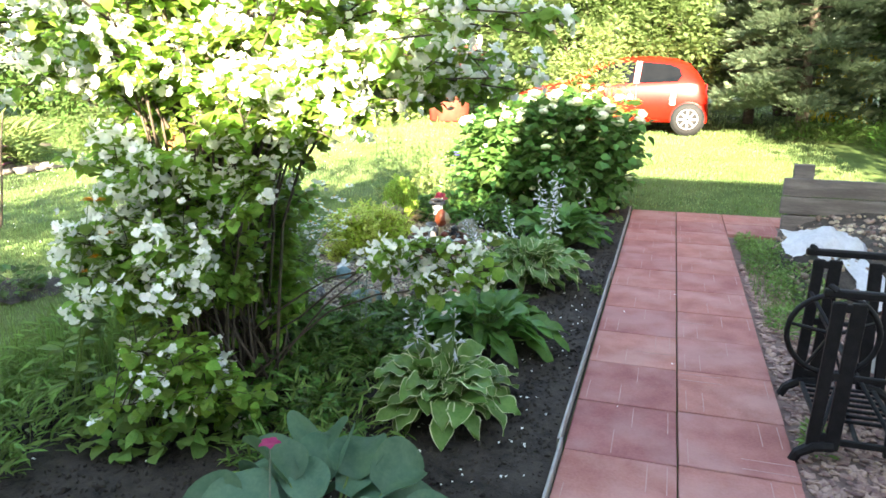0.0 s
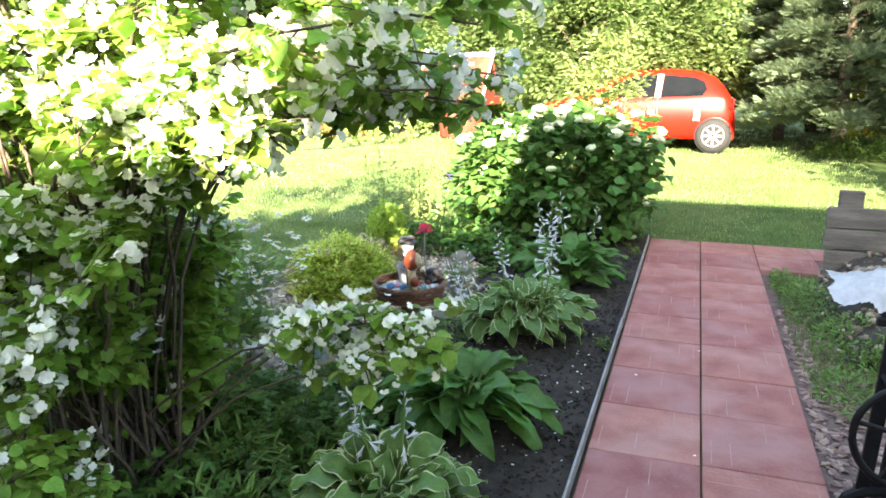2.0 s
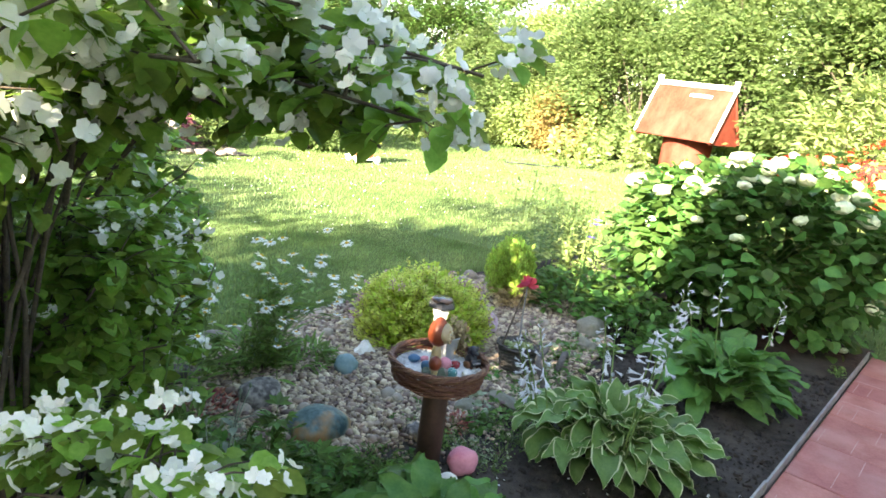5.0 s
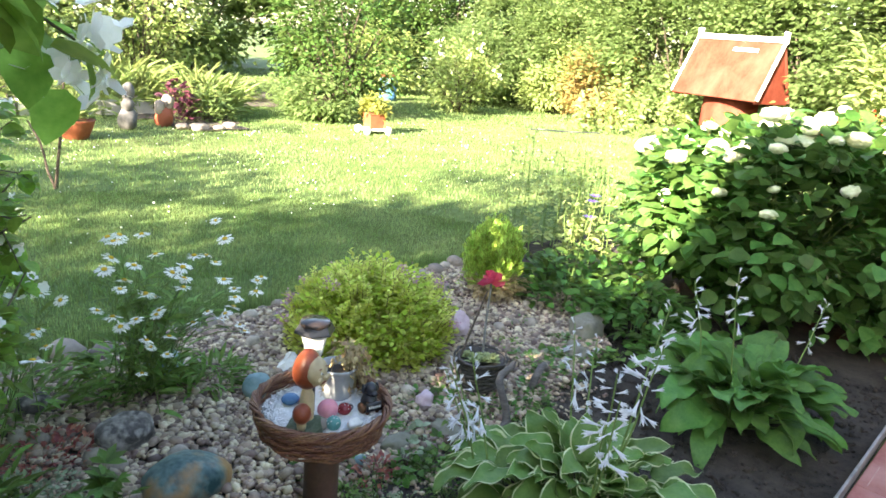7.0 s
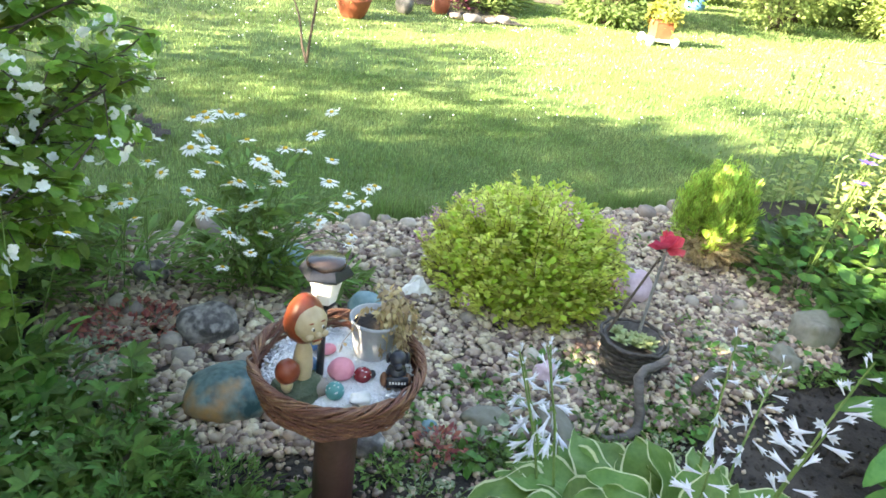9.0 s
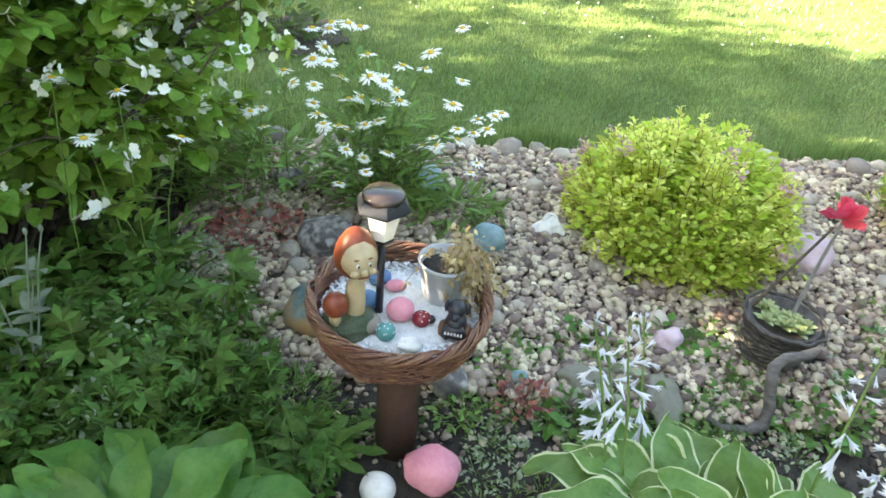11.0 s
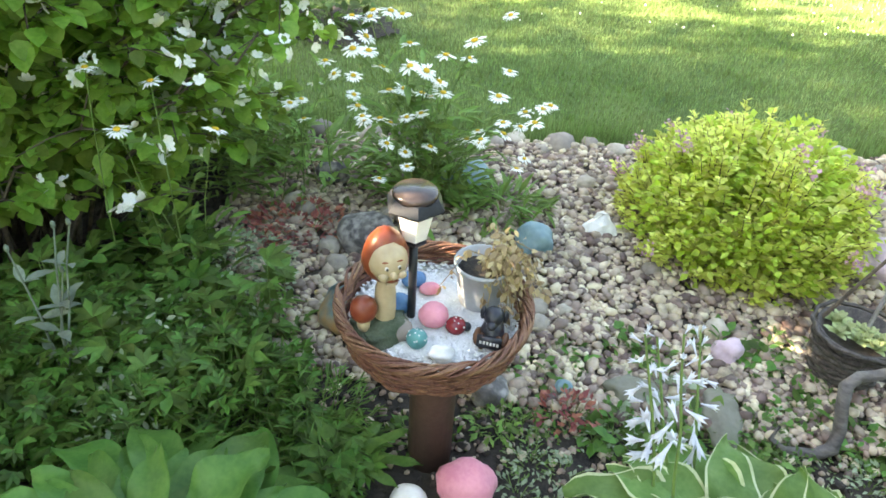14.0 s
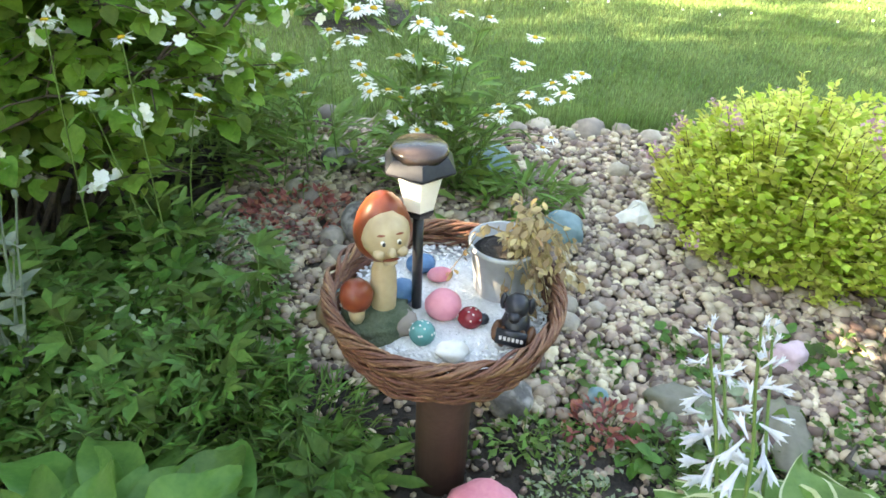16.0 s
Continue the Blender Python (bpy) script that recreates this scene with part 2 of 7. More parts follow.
def tube(points, radii, sides=6):
    """A tapered limb along points, with closed ends: verts and four-cornered faces."""
    points = [Vector(p) for p in points]
    V, F = [], []
    for i, p in enumerate(points):
        d = (points[min(i + 1, len(points) - 1)] - points[max(i - 1, 0)]).normalized()
        q = d.to_track_quat("Z", "Y")
        for s in range(sides):
            a = 2 * math.pi * s / sides
            V.append(p + q @ Vector((radii[i] * math.cos(a), radii[i] * math.sin(a), 0)))
    for i in range(len(points) - 1):
        for s in range(sides):
            F.append((i * sides + s, i * sides + (s + 1) % sides, (i + 1) * sides + (s + 1) % sides, (i + 1) * sides + s))
    return V, F


def tubes(runs, sides=5):
    """Several limbs joined; each run is (points, radius at foot, radius at tip)."""
    V, F = [], []
    for pts, r0, r1 in runs:
        n = len(pts)
        v, f = tube(pts, [r0 + (r1 - r0) * i / (n - 1) for i in range(n)], sides)
        F += [tuple(q + len(V) for q in g) for g in f]
        V += v
    return np.array([tuple(v) for v in V]), np.array(F)


def arch(a, b, lift=0.2, n=6, wob=0.0, rng=RNG):
    """Points of a stem from a to b that bows upward."""
    a, b = Vector(a), Vector(b)
    pts = []
    for i in range(n):
        s = i / (n - 1)
        p = a.lerp(b, s) + Vector((0, 0, lift * math.sin(math.pi * s) * (1 - 0.3 * s)))
        if 0 < i < n - 1 and wob:
            p += Vector(rng.normal(0, wob, 3))
        pts.append(p)
    return pts


def box(bm, size, at=(0, 0, 0), bevel=0.0, m=None):
    """A bevelled box added to bm, centred at `at`."""
    r = bmesh.ops.create_cube(bm, size=1.0)
    vs = r["verts"]
    bmesh.ops.scale(bm, vec=size, verts=vs)
    if bevel:
        es = list({e for v in vs for e in v.link_edges})
        out = bmesh.ops.bevel(bm, geom=es, offset=bevel, segments=2, affect="EDGES", profile=0.5)
        vs = list({v for f in out["faces"] for v in f.verts} | {v for v in vs if v.is_valid})
    if m is not None:
        bmesh.ops.transform(bm, matrix=m, verts=vs)
    bmesh.ops.translate(bm, vec=at, verts=vs)
    return vs


def lathe(profile, sides=24, squash=(1, 1), caps=True):
    """A turned shape about z from (radius, z) pairs."""
    bm = bmesh.new()
    rings = [[bm.verts.new((r * math.cos(2 * math.pi * s / sides) * squash[0], r * math.sin(2 * math.pi * s / sides) * squash[1], z)) for s in range(sides)] for r, z in profile]
    for a, b in zip(rings, rings[1:]):
        for s in range(sides):
            bm.faces.new((a[s], a[(s + 1) % sides], b[(s + 1) % sides], b[s]))
    if caps:
        bm.faces.new(rings[0][::-1])
        bm.faces.new(rings[-1])
    return bm


def ball(subdiv=2):
    bm = bmesh.new()
    bmesh.ops.create_icosphere(bm, subdivisions=subdiv, radius=1.0)
    V = np.array([v.co[:] for v in bm.verts])
    F = np.array([[v.index for v in f.verts] for f in bm.faces])
    bm.free()
    return V, F


BALL1, BALL2, BALL3 = ball(1), ball(2), ball(3)


def stone_mesh(name, size, seed, mat, rough=0.25, shape=BALL3, freq=1.3):
    """A water-worn stone, resting on z = 0."""
    V = shape[0].copy()
    for i, v in enumerate(V):
        V[i] *= 1 + rough * noise.noise(Vector(v) * freq + Vector((seed * 7.3, seed * 1.7, 0))) + 0.3 * rough * noise.noise(Vector(v) * freq * 3 + Vector((0, seed * 5.1, 0)))
    V *= np.array(size) / 2
    V[:, 2] -= V[:, 2].min() * 0.75
    return np_mesh(name, V, shape[1], mat, True)


def inside(poly, x, y):
    """Which of the points lie inside a closed outline."""
    x, y = np.asarray(x), np.asarray(y)
    hit = np.zeros(x.shape, bool)
    for (x0, y0), (x1, y1) in zip(poly, poly[1:] + poly[:1]):
        if y0 != y1:
            hit ^= ((y0 > y) != (y1 > y)) & (x < (x1 - x0) * (y - y0) / (y1 - y0) + x0)
    return hit


def rise(x, y):
    """Height of the ground: level round the beds, rising gently towards the parked car and the well."""
    x, y = np.asarray(x, float), np.asarray(y, float)
    side = np.clip((x + 9.0) / 4.0, 0, 1)
    return 0.04 * np.clip(y - 8.4, 0, 9) * side * side * (3 - 2 * side)


def ground(x, y):
    return float(rise(x, y))


# ---- ground, beds and path ----
def axis(lo, hi, step, far):
    mid = np.arange(lo, hi + 1e-6, step)
    return np.concatenate([[-far, -far / 4, lo - 30, lo - 10, lo - 3], mid, [hi + 3, hi + 10, hi + 30, far / 4, far]])


gx, gy = axis(-16, 10, 0.4, 1500), axis(-6, 30, 0.4, 1500)
X, Y = np.meshgrid(gx, gy)
gv = np.stack([X, Y, rise(X, Y)], -1).reshape(-1, 3)
ii = np.arange(len(gx) * len(gy)).reshape(len(gy), len(gx))
gf = np.stack([ii[:-1, :-1], ii[:-1, 1:], ii[1:, 1:], ii[1:, :-1]], -1).reshape(-1, 4)
lawn = new("ground", np_mesh("ground", gv, gf, M_LAWN, True))
tagged(lawn, "mown green lawn with dry paler patches", "lawn", kind="structure")

SOIL = [(-0.35, -2.5), (-0.35, 8.15), (-3.1, 8.5), (-3.15, 6.75), (-2.2, 6.95), (-1.65, 6.3), (-1.5, 5.4), (-1.6, 4.6), (-1.7, 3.95), (-2.2, 3.55), (-2.75, 3.45), (-2.9, 2.0), (-2.7, -2.5)]
GRAVEL = [(-3.02, 3.55), (-3.08, 6.8), (-2.2, 7.0), (-1.6, 6.35), (-1.45, 5.4), (-1.55, 4.6), (-1.65, 3.9), (-2.2, 3.5)]
MULCH = [(0.60, -2.5), (0.60, 7.0), (1.08, 7.0), (1.08, 7.5), (4.5, 7.6), (4.5, -2.5)]


def patch(name, outline, level, bumps, mat, label, step=0.06):
    """A bed of earth: a bumpy sheet inside an outline."""
    xs, ys = [p[0] for p in outline], [p[1] for p in outline]
    X, Y = np.meshgrid(np.arange(min(xs), max(xs) + step, step), np.arange(min(ys), max(ys) + step, step))
    Z = rise(X, Y) + level + np.array([bumps * (noise.noise(Vector((a * 5, b * 5, level * 90))) + 0.6 * noise.noise(Vector((a * 17, b * 17, 3)))) for a, b in zip(X.ravel(), Y.ravel())]).reshape(X.shape)
    ids = np.arange(X.size).reshape(X.shape)
    f = np.stack([ids[:-1, :-1], ids[:-1, 1:], ids[1:, 1:], ids[1:, :-1]], -1).reshape(-1, 4)
    keep = inside(outline, (X[:-1, :-1] + step / 2).ravel(), (Y[:-1, :-1] + step / 2).ravel())
    return tagged(new(name, np_mesh(name, np.stack([X, Y, Z], -1).reshape(-1, 3), f[keep], mat, True)), label, "soil", kind="structure")


patch("soil_bed", SOIL, 0.018, 0.010, M_SOIL, "dark moist garden soil under the plants")
patch("gravel_bed", GRAVEL, 0.026, 0.006, M_DUST, "grey dusty soil under the pebbles")
patch("mulch_bed", MULCH, 0.012, 0.008, M_MULCH, "dark soil under broken red stone chips")

# plain unseen wall, added to close the place behind the start and shade the path
M_WALL = material("pale shade wall render", (0.45, 0.42, 0.36), (0.55, 0.52, 0.45), 2, 0.9, 0.3)
bm = bmesh.new()
box(bm, (16.4, 0.3, 4.6), (8.58, -2.2, 2.3))
tagged(part("wall_south", bm, M_WALL, None, smooth=False), "plain pale unseen wall added to shade the path", "wall", kind="structure")
# lower unseen wall, added so its height sets the shade on the beds
bm = bmesh.new()
box(bm, (3.1, 0.3, 3.4), (-1.17, -2.2, 1.7))
tagged(part("wall_annex", bm, M_WALL, None, smooth=False), "plain pale lower wall, unseen, added to shade the beds", "wall", kind="structure")
# unseen pitched slab, added over the wall as a further shade caster
bm = bmesh.new()
box(bm, (16.6, 3.4, 0.18), (8.68, -3.3, 4.9), m=Matrix.Rotation(radians(14), 4, "X"))
tagged(part("roof_south", bm, M_WALL, None, smooth=False), "plain pitched unseen slab added above the wall to cast shade", "roof", kind="structure")


# ---- plants ----
def hosta_leaf(name, length, width, tilt, curl, stalk, mats, wavy=0.02, cup=0.12, rows=13, twist=0.0, bend=0.0):
    """A broad ribbed leaf on its stalk, growing along +y from the plant's heart; the outer strip carries the margin colour."""
    cols = [-1, -0.89, -0.71, -0.54, -0.36, -0.18, 0, 0.18, 0.36, 0.54, 0.71, 0.89, 1]
    V, F, I = [], [], []
    ang, p = tilt, Vector((0, 0, 0))
    pts = [p.copy()]
    for s in range(4):                                     # the stalk rises, then leans out
        p += Vector((0, math.cos(ang + 0.25), math.sin(ang + 0.25))) * stalk / 4
        pts.append(p.copy())
    sv, sf = tube(pts, [0.006, 0.006, 0.005, 0.005, 0.004], 4)
    for r in range(rows):
        s = r / (rows - 1)
        w = width * (math.sin(math.pi * min(1, s * 0.93 + 0.09)) ** 0.72) * (1 - 0.34 * s) if s < 0.999 else 0.002
        a = ang - curl * s
        if r:
            p += Vector((0, math.cos(a), math.sin(a))) * length / (rows - 1)
        up = Vector((0, -math.sin(a), math.cos(a)))
        for j, c in enumerate(cols):
            rib = 0.0075 * length * (1 if j % 2 else -1) * math.sin(math.pi * min(1, s + 0.05)) * (0.4 if j in (0, 12) else 1)
            side = c * w / 2
            V.append(p + Vector((side * math.cos(twist * s) + bend * length * s * s, 0, 0)) + up * (side * math.sin(twist * s) + cup * w * c * c + rib + wavy * math.sin(s * 12 + c * 2.0 + twist * 5) * abs(c) ** 1.5))
    for r in range(rows - 1):
        for c in range(12):
            F.append((r * 13 + c, r * 13 + c + 1, r * 13 + c + 14, r * 13 + c + 13))
            I.append(1 if ((c in (0, 11)) and len(mats) > 2) else 0)
    n = len(V)
    F += [tuple(q + n for q in f) for f in sf]
    I += [len(mats) - 1] * len(sf)
    return np_mesh(name, [tuple(v) for v in V + sv], F, mats, True, I)


def hosta(x, y, radius, count, length, width, mats, label, seed, wavy=0.012, group="hostas along the path", tilts=(0.22, 1.15), lift=1.0, cup=0.12):
    rng = np.random.default_rng(seed)
    h = thing("hosta", label, "hosta", group, (x, y, 0.015))
    meshes = []
    for k in range(14):
        f = k / 13
        meshes.append(hosta_leaf("leaf", length * (1 - 0.12 * f) * rng.uniform(0.86, 1.12), width * rng.uniform(0.84, 1.12), tilts[0] + (tilts[1] - tilts[0]) * f, 1.2 - 0.3 * f + rng.uniform(-0.45, 0.45),
                                 radius * lift * (0.62 - 0.15 * f) * rng.uniform(0.85, 1.1), mats, wavy * rng.uniform(0.7, 1.5), cup * rng.uniform(0.2, 1.6), twist=rng.uniform(-0.7, 0.7), bend=rng.uniform(-0.35, 0.35)))
    for i in range(count):
        f = i / count
        k = min(13, max(0, int(f * 14 + rng.uniform(-1.2, 1.2))))
        turn = 137.5 * i + rng.uniform(-18, 18)
        part("leaf", meshes[k], None, h, m=pose(0.02 * math.cos(i), 0.02 * math.sin(i), 0, rng.uniform(-8, 8), rng.uniform(-16, 16), turn) @ Matrix.Scale(rng.uniform(0.74, 1.12), 4))
    return h


def hosta_stalks(h, stalks, seed, bloom=0.14, petal=0.035):
    """Flower stalks with hanging pale trumpets; each stalk is (x, y, height, lean x, lean y)."""
    rng = np.random.default_rng(seed)
    bell = []
    for z, r in ((0.0, 0.04), (0.45, 0.10), (0.75, 0.20)):
        bell += [(r * math.cos(a), r * math.sin(a), z) for a in np.arange(6) * math.pi / 3]
    tips = [(0.33 * math.cos(a), 0.33 * math.sin(a), 0.98) for a in np.arange(6) * math.pi / 3 + math.pi / 6]
    bv = bell + tips
    bf = [(r * 6 + s, r * 6 + (s + 1) % 6, r * 6 + 6 + (s + 1) % 6, r * 6 + 6 + s) for r in range(2) for s in range(6)] + [(12 + s, 12 + (s + 1) % 6, 18 + s, 18 + s) for s in range(6)]
    bf = [f if f[2] != f[3] else (f[0], f[1], f[2], f[0]) for f in bf]
    tri = []
    for f in bf:
        tri.append((f[0], f[1], f[2]))
        if len(set(f)) == 4:
            tri.append((f[0], f[2], f[3]))
    for sx, sy, hh, lx, ly in stalks:
        st = arch((sx, sy, 0.05), (sx + lx, sy + ly, hh), 0.02, 6, 0.003, rng)
        v, f = tubes([(st, 0.005, 0.002)], 5)
        stalk = part("flower_stalk", np_mesh("flower_stalk", v, f, M_STEM, True), None, h, "upright pale green flower stalk")
        n = int(rng.integers(12, 18))
        s = np.linspace(1 - bloom / hh * 1.25, 1.0, n)
        places = np.array([[sx + lx * q, sy + ly * q, 0.05 + (hh - 0.05) * q] for q in s])
        turn = rng.uniform(0, 6.28, n)
        places[:, :2] += np.stack([-np.sin(turn), np.cos(turn)], -1) * np.linspace(0.016, 0.004, n)[:, None]
        size = petal * np.linspace(1.2, 0.5, n) * rng.uniform(0.8, 1.15, n)
        R = rotations(turn + math.pi, np.linspace(2.2, 0.9, n) + rng.normal(0, 0.55, n), rng.normal(0, 0.2, n))
        v, f = scatter((bv, tri), places, R, np.stack([size * 0.78, size * 0.78, size * 1.1], -1))
        tagged(part("bloom", np_mesh("bloom", v, f, M_LILAC, True), None, stalk, "drooping pale lilac-white bells"), kind="stuff")


M_LILAC = material("pale lilac petal", (0.54, 0.54, 0.585), (0.71, 0.71, 0.75), 40, 0.6, 0.0, through_light=0.3, island=0.06)

hosta(-0.98, 1.74, 0.56, 40, 0.25, 0.225, [M_HOSTA_BLUE, M_STEM], "large blue-green hosta with broad cupped leaves in dark soil", 1, 0.006, tilts=(0.12, 0.95), cup=0.30)
VAR, GRN = [M_HOSTA_LIGHT, M_HOSTA_MARGIN, M_STEM], [M_HOSTA_GREEN, M_STEM]
h1 = hosta(-0.93, 2.86, 0.47, 150, 0.172, 0.118, VAR, "green hosta with wavy cream leaf margins beside the path", 2, 0.010, tilts=(0.12, 1.1))
hosta_stalks(h1, [(0.0, 0.0, 0.50, -0.10, 0.0), (0.04, 0.05, 0.46, -0.02, 0.1), (-0.06, 0.06, 0.48, -0.16, 0.08)], 21, 0.16, 0.046)
h2 = hosta(-0.93, 3.78, 0.47, 130, 0.215, 0.125, GRN, "plain green hosta with pointed leaves beside the path", 3, 0.008, tilts=(0.15, 0.9))
h3 = hosta(-0.92, 4.95, 0.49, 150, 0.182, 0.124, VAR, "green hosta with wavy cream leaf margins beside the path", 4, 0.011, tilts=(0.12, 1.1))
hosta_stalks(h3, [(-0.22, -0.20, 0.56, -0.12, -0.11), (-0.28, -0.12, 0.47, -0.18, -0.03), (-0.20, -0.18, 0.60, -0.10, -0.08), (-0.26, -0.16, 0.50, -0.14, -0.10), (0.12, -0.15, 0.74, 0.08, -0.13), (0.14, -0.2, 0.69, 0.10, -0.12),
                  (0.08, 0.0, 0.83, 0.07, 0.09), (-0.12, 0.15, 0.60, -0.12, 0.08), (-0.14, 0.25, 0.46, -0.14, 0.24), (0.10, -0.05, 0.76, 0.12, -0.02)], 22, 0.21, 0.046)
h4 = hosta(-0.83, 6.12, 0.52, 125, 0.225, 0.120, GRN, "plain green hosta with pointed leaves below the hydrangea", 5, 0.008)
hosta_stalks(h4, [(-0.1, -0.1, 0.66, -0.12, -0.12), (0.0, -0.1, 0.74, -0.05, -0.12), (0.1, 0.2, 0.55, 0.05, 0.2)], 23, 0.18, 0.046)


def leaf_cloud(shape, centres, spread, per, size, mat, origin, rng, droop=0.2, name="crown", jitter=0.35, look_out=0.6):
    """Leaves about many centres, pointing away from the origin."""
    c = np.repeat(np.asarray(centres, float), per, 0)
    off = rng.normal(0, 1, c.shape) * np.asarray(spread)
    p = c + off
    d = (p - np.asarray(origin)) * look_out + off / (np.linalg.norm(off, axis=1, keepdims=True) + 1e-6) * 0.5
    v, f = scatter(shape, p, face_out(d, 0.6, droop, rng), size * rng.uniform(1 - jitter, 1 + jitter, len(p)))
    return np_mesh(name, v, f, mat, False)


def blossoms(centres, per, spread, size, mat, rng, name="blossoms"):
    c = np.repeat(np.asarray(centres, float), per, 0)
    p = c + rng.normal(0, 1, c.shape) * spread
    R = rotations(rng.uniform(0, 6.28, len(p)), rng.normal(0.7, 0.6, len(p)), rng.normal(0, 0.6, len(p)))
    v, f = scatter(PETALS4, p, R, size * rng.uniform(0.75, 1.2, len(p)))
    return np_mesh(name, v, f, mat, False)


def mock_orange():
    rng = np.random.default_rng(5)
    t = thing("mock_orange_bush", "tall arching mock orange bush covered in white blossom", "flowering bush")
    runs, leaf_at, leaf_dir, bloom_at, bloom_few = [], [], [], [], []
    # sprays: foot, tip, kind
    sprays = []
    for i in range(74):                                    # the high crown
        a, r, z = rng.uniform(0, 6.28), rng.uniform(0.2, 1.0) ** 0.7, rng.uniform(1.35, 3.1)
        sprays.append(((-2.05, 2.78), (-2.12 - 0.16 * (z - 1.35) + (0.86 - 0.12 * (z - 1.35)) * r * math.cos(a), 2.75 + 0.84 * r * math.sin(a), z), "crown"))
    for i in range(14):                                    # lowest blossom of the crown, over the beds
        sprays.append(((-2.02, 2.78), (rng.uniform(-1.7, -1.1), rng.uniform(2.45, 2.85), rng.uniform(1.32, 1.52)), "crown"))
    for i in range(44):                                    # leafy back towards the daisies
        a, r, z = rng.uniform(0.2, 3.0), rng.uniform(0.3, 1.0), rng.uniform(0.35, 1.10)
        sprays.append(((-2.1, 2.92), (-2.28 + 0.52 * r * math.cos(a), 2.98 + 0.58 * r * math.sin(a), z), "far side"))
    for i in range(38):                                    # shaded mass below it, its blossom on the near side
        a, r, z = rng.uniform(2.6, 6.0), rng.uniform(0.45, 1.0), rng.uniform(0.66, 1.30)
        sprays.append(((-2.0, 2.82), (-2.05 + 0.60 * r * math.cos(a), 2.70 + 0.56 * r * math.sin(a), z), "middle"))
    for tip in ((-0.55, 2.82, 1.75), (-0.5, 2.55, 1.78), (-0.8, 2.35, 1.72), (-0.9, 2.75, 1.58), (-0.75, 2.9, 1.66), (-1.1, 2.5, 1.55), (-1.25, 2.75, 1.52), (-1.0, 2.2, 1.95), (-0.62, 2.95, 1.9), (-0.68, 2.72, 1.55), (-0.85, 2.6, 1.62),
                (-0.55, 2.7, 2.2), (-0.9, 2.4, 2.3), (-0.35, 2.75, 2.05), (-1.3, 2.3, 2.2), (-1.0, 3.0, 2.1), (-0.45, 2.4, 2.1), (-1.02, 3.2, 1.56), (-1.0, 3.4, 1.52), (-1.15, 3.34, 1.62), (-0.86, 3.3, 1.55), (-1.25, 3.5, 1.56), (-1.12, 3.26, 1.5), (-0.66, 3.12, 1.50), (-0.8, 3.2, 1.46), (-0.95, 3.1, 1.52), (-0.74, 3.28, 1.56), (-1.05, 3.22, 1.44), (-0.9, 3.3, 1.62), (-0.6, 3.2, 1.6), (-1.1, 3.05, 1.5)):
        sprays.append(((-2.02, 2.78), tip, "crown"))
    for tip in ((-0.68, 2.76, 0.77), (-0.80, 2.82, 0.84), (-0.98, 2.70, 0.88), (-0.76, 2.86, 0.70)):
        sprays.append(((-1.95, 2.80), tip, "low arm"))
    for tip in ((-1.72, 2.22, 0.30), (-1.85, 2.08, 0.40), (-2.05, 2.18, 0.46), (-2.2, 2.26, 0.32), (-1.95, 2.35, 0.50), (-1.66, 2.30, 0.20), (-2.1, 2.05, 0.25)):
        sprays.append(((-1.98, 2.45), tip, "foot"))
    for tip in ((-2.2, 3.75, 0.75), (-2.45, 3.85, 0.85), (-2.05, 3.55, 0.6), (-2.6, 3.7, 1.1), (-2.35, 3.5, 1.4), (-1.95, 3.35, 1.0), (-2.7, 3.4, 0.7), (-2.0, 3.6, 0.35), (-2.3, 3.65, 0.5),
                (-2.75, 3.92, 0.95), (-2.7, 3.85, 1.15), (-2.75, 3.7, 1.35), (-2.6, 3.82, 0.70), (-2.85, 3.95, 0.75), (-2.15, 3.65, 0.9), (-2.4, 3.75, 1.1), (-2.05, 3.45, 0.75), (-2.45, 3.5, 0.9), (-2.55, 3.6, 0.6)):
        sprays.append(((-2.15, 2.90), tip, "far side"))
    for number, ((bx, by), tip, kind) in enumerate(sprays):
        bx, by = bx + rng.normal(0, 0.12), by + rng.normal(0, 0.12)
        L = math.dist((bx, by, 0), tip)
        if kind == "crown":                                # rises steeply, then leans over
            lo, hi = Vector((bx, by, 0.0)), Vector(tip)
            knee = Vector((bx + 0.12 * (tip[0] - bx), by + 0.12 * (tip[1] - by), max(1.05 * tip[2], 1.75) + rng.uniform(0.0, 0.25)))
            st = [lo.lerp(knee, u).lerp(knee.lerp(hi, u), u) + Vector(rng.normal(0, 0.015, 3)) for u in np.linspace(0, 1, 8)]
        else:
            st = arch((bx, by, 0.0), tip, 0.25 * min(1.6, L) * rng.uniform(0.5, 1.1), 8, 0.02, rng)
        runs.append((st if number % 3 == 0 or kind != "crown" else st[3:], 0.006 if kind == "low arm" else 0.009, 0.003))
        full = rng.random() < (0.85 if tip[0] > -1.4 or tip[2] < 1.9 else 0.55)                         # some sprays flower thickly at their ends, others hardly
        for q in range(20 if kind in ("crown", "low arm") else 19):
            s = rng.uniform(0.74 if kind == "low arm" else 0.5 if kind == "crown" else 0.36, 1.0)
            i = min(6, int(s * 7))
            base = st[i].lerp(st[i + 1], s * 7 - i) if s < 1 else st[7]
            d = Vector(rng.normal(0, 1, 3) * (1, 1, 0.6) + np.array((0, 0, 0.25))).normalized() * rng.uniform(0.06, 0.22) * (0.7 if kind == "low arm" else 1)
            e = base + d
            # open below the overhang, so that the lawn shows between crown and beds
            edge = -1.42 if e.z > 0.80 else -1.72 if e.z > 0.5 else -1.58
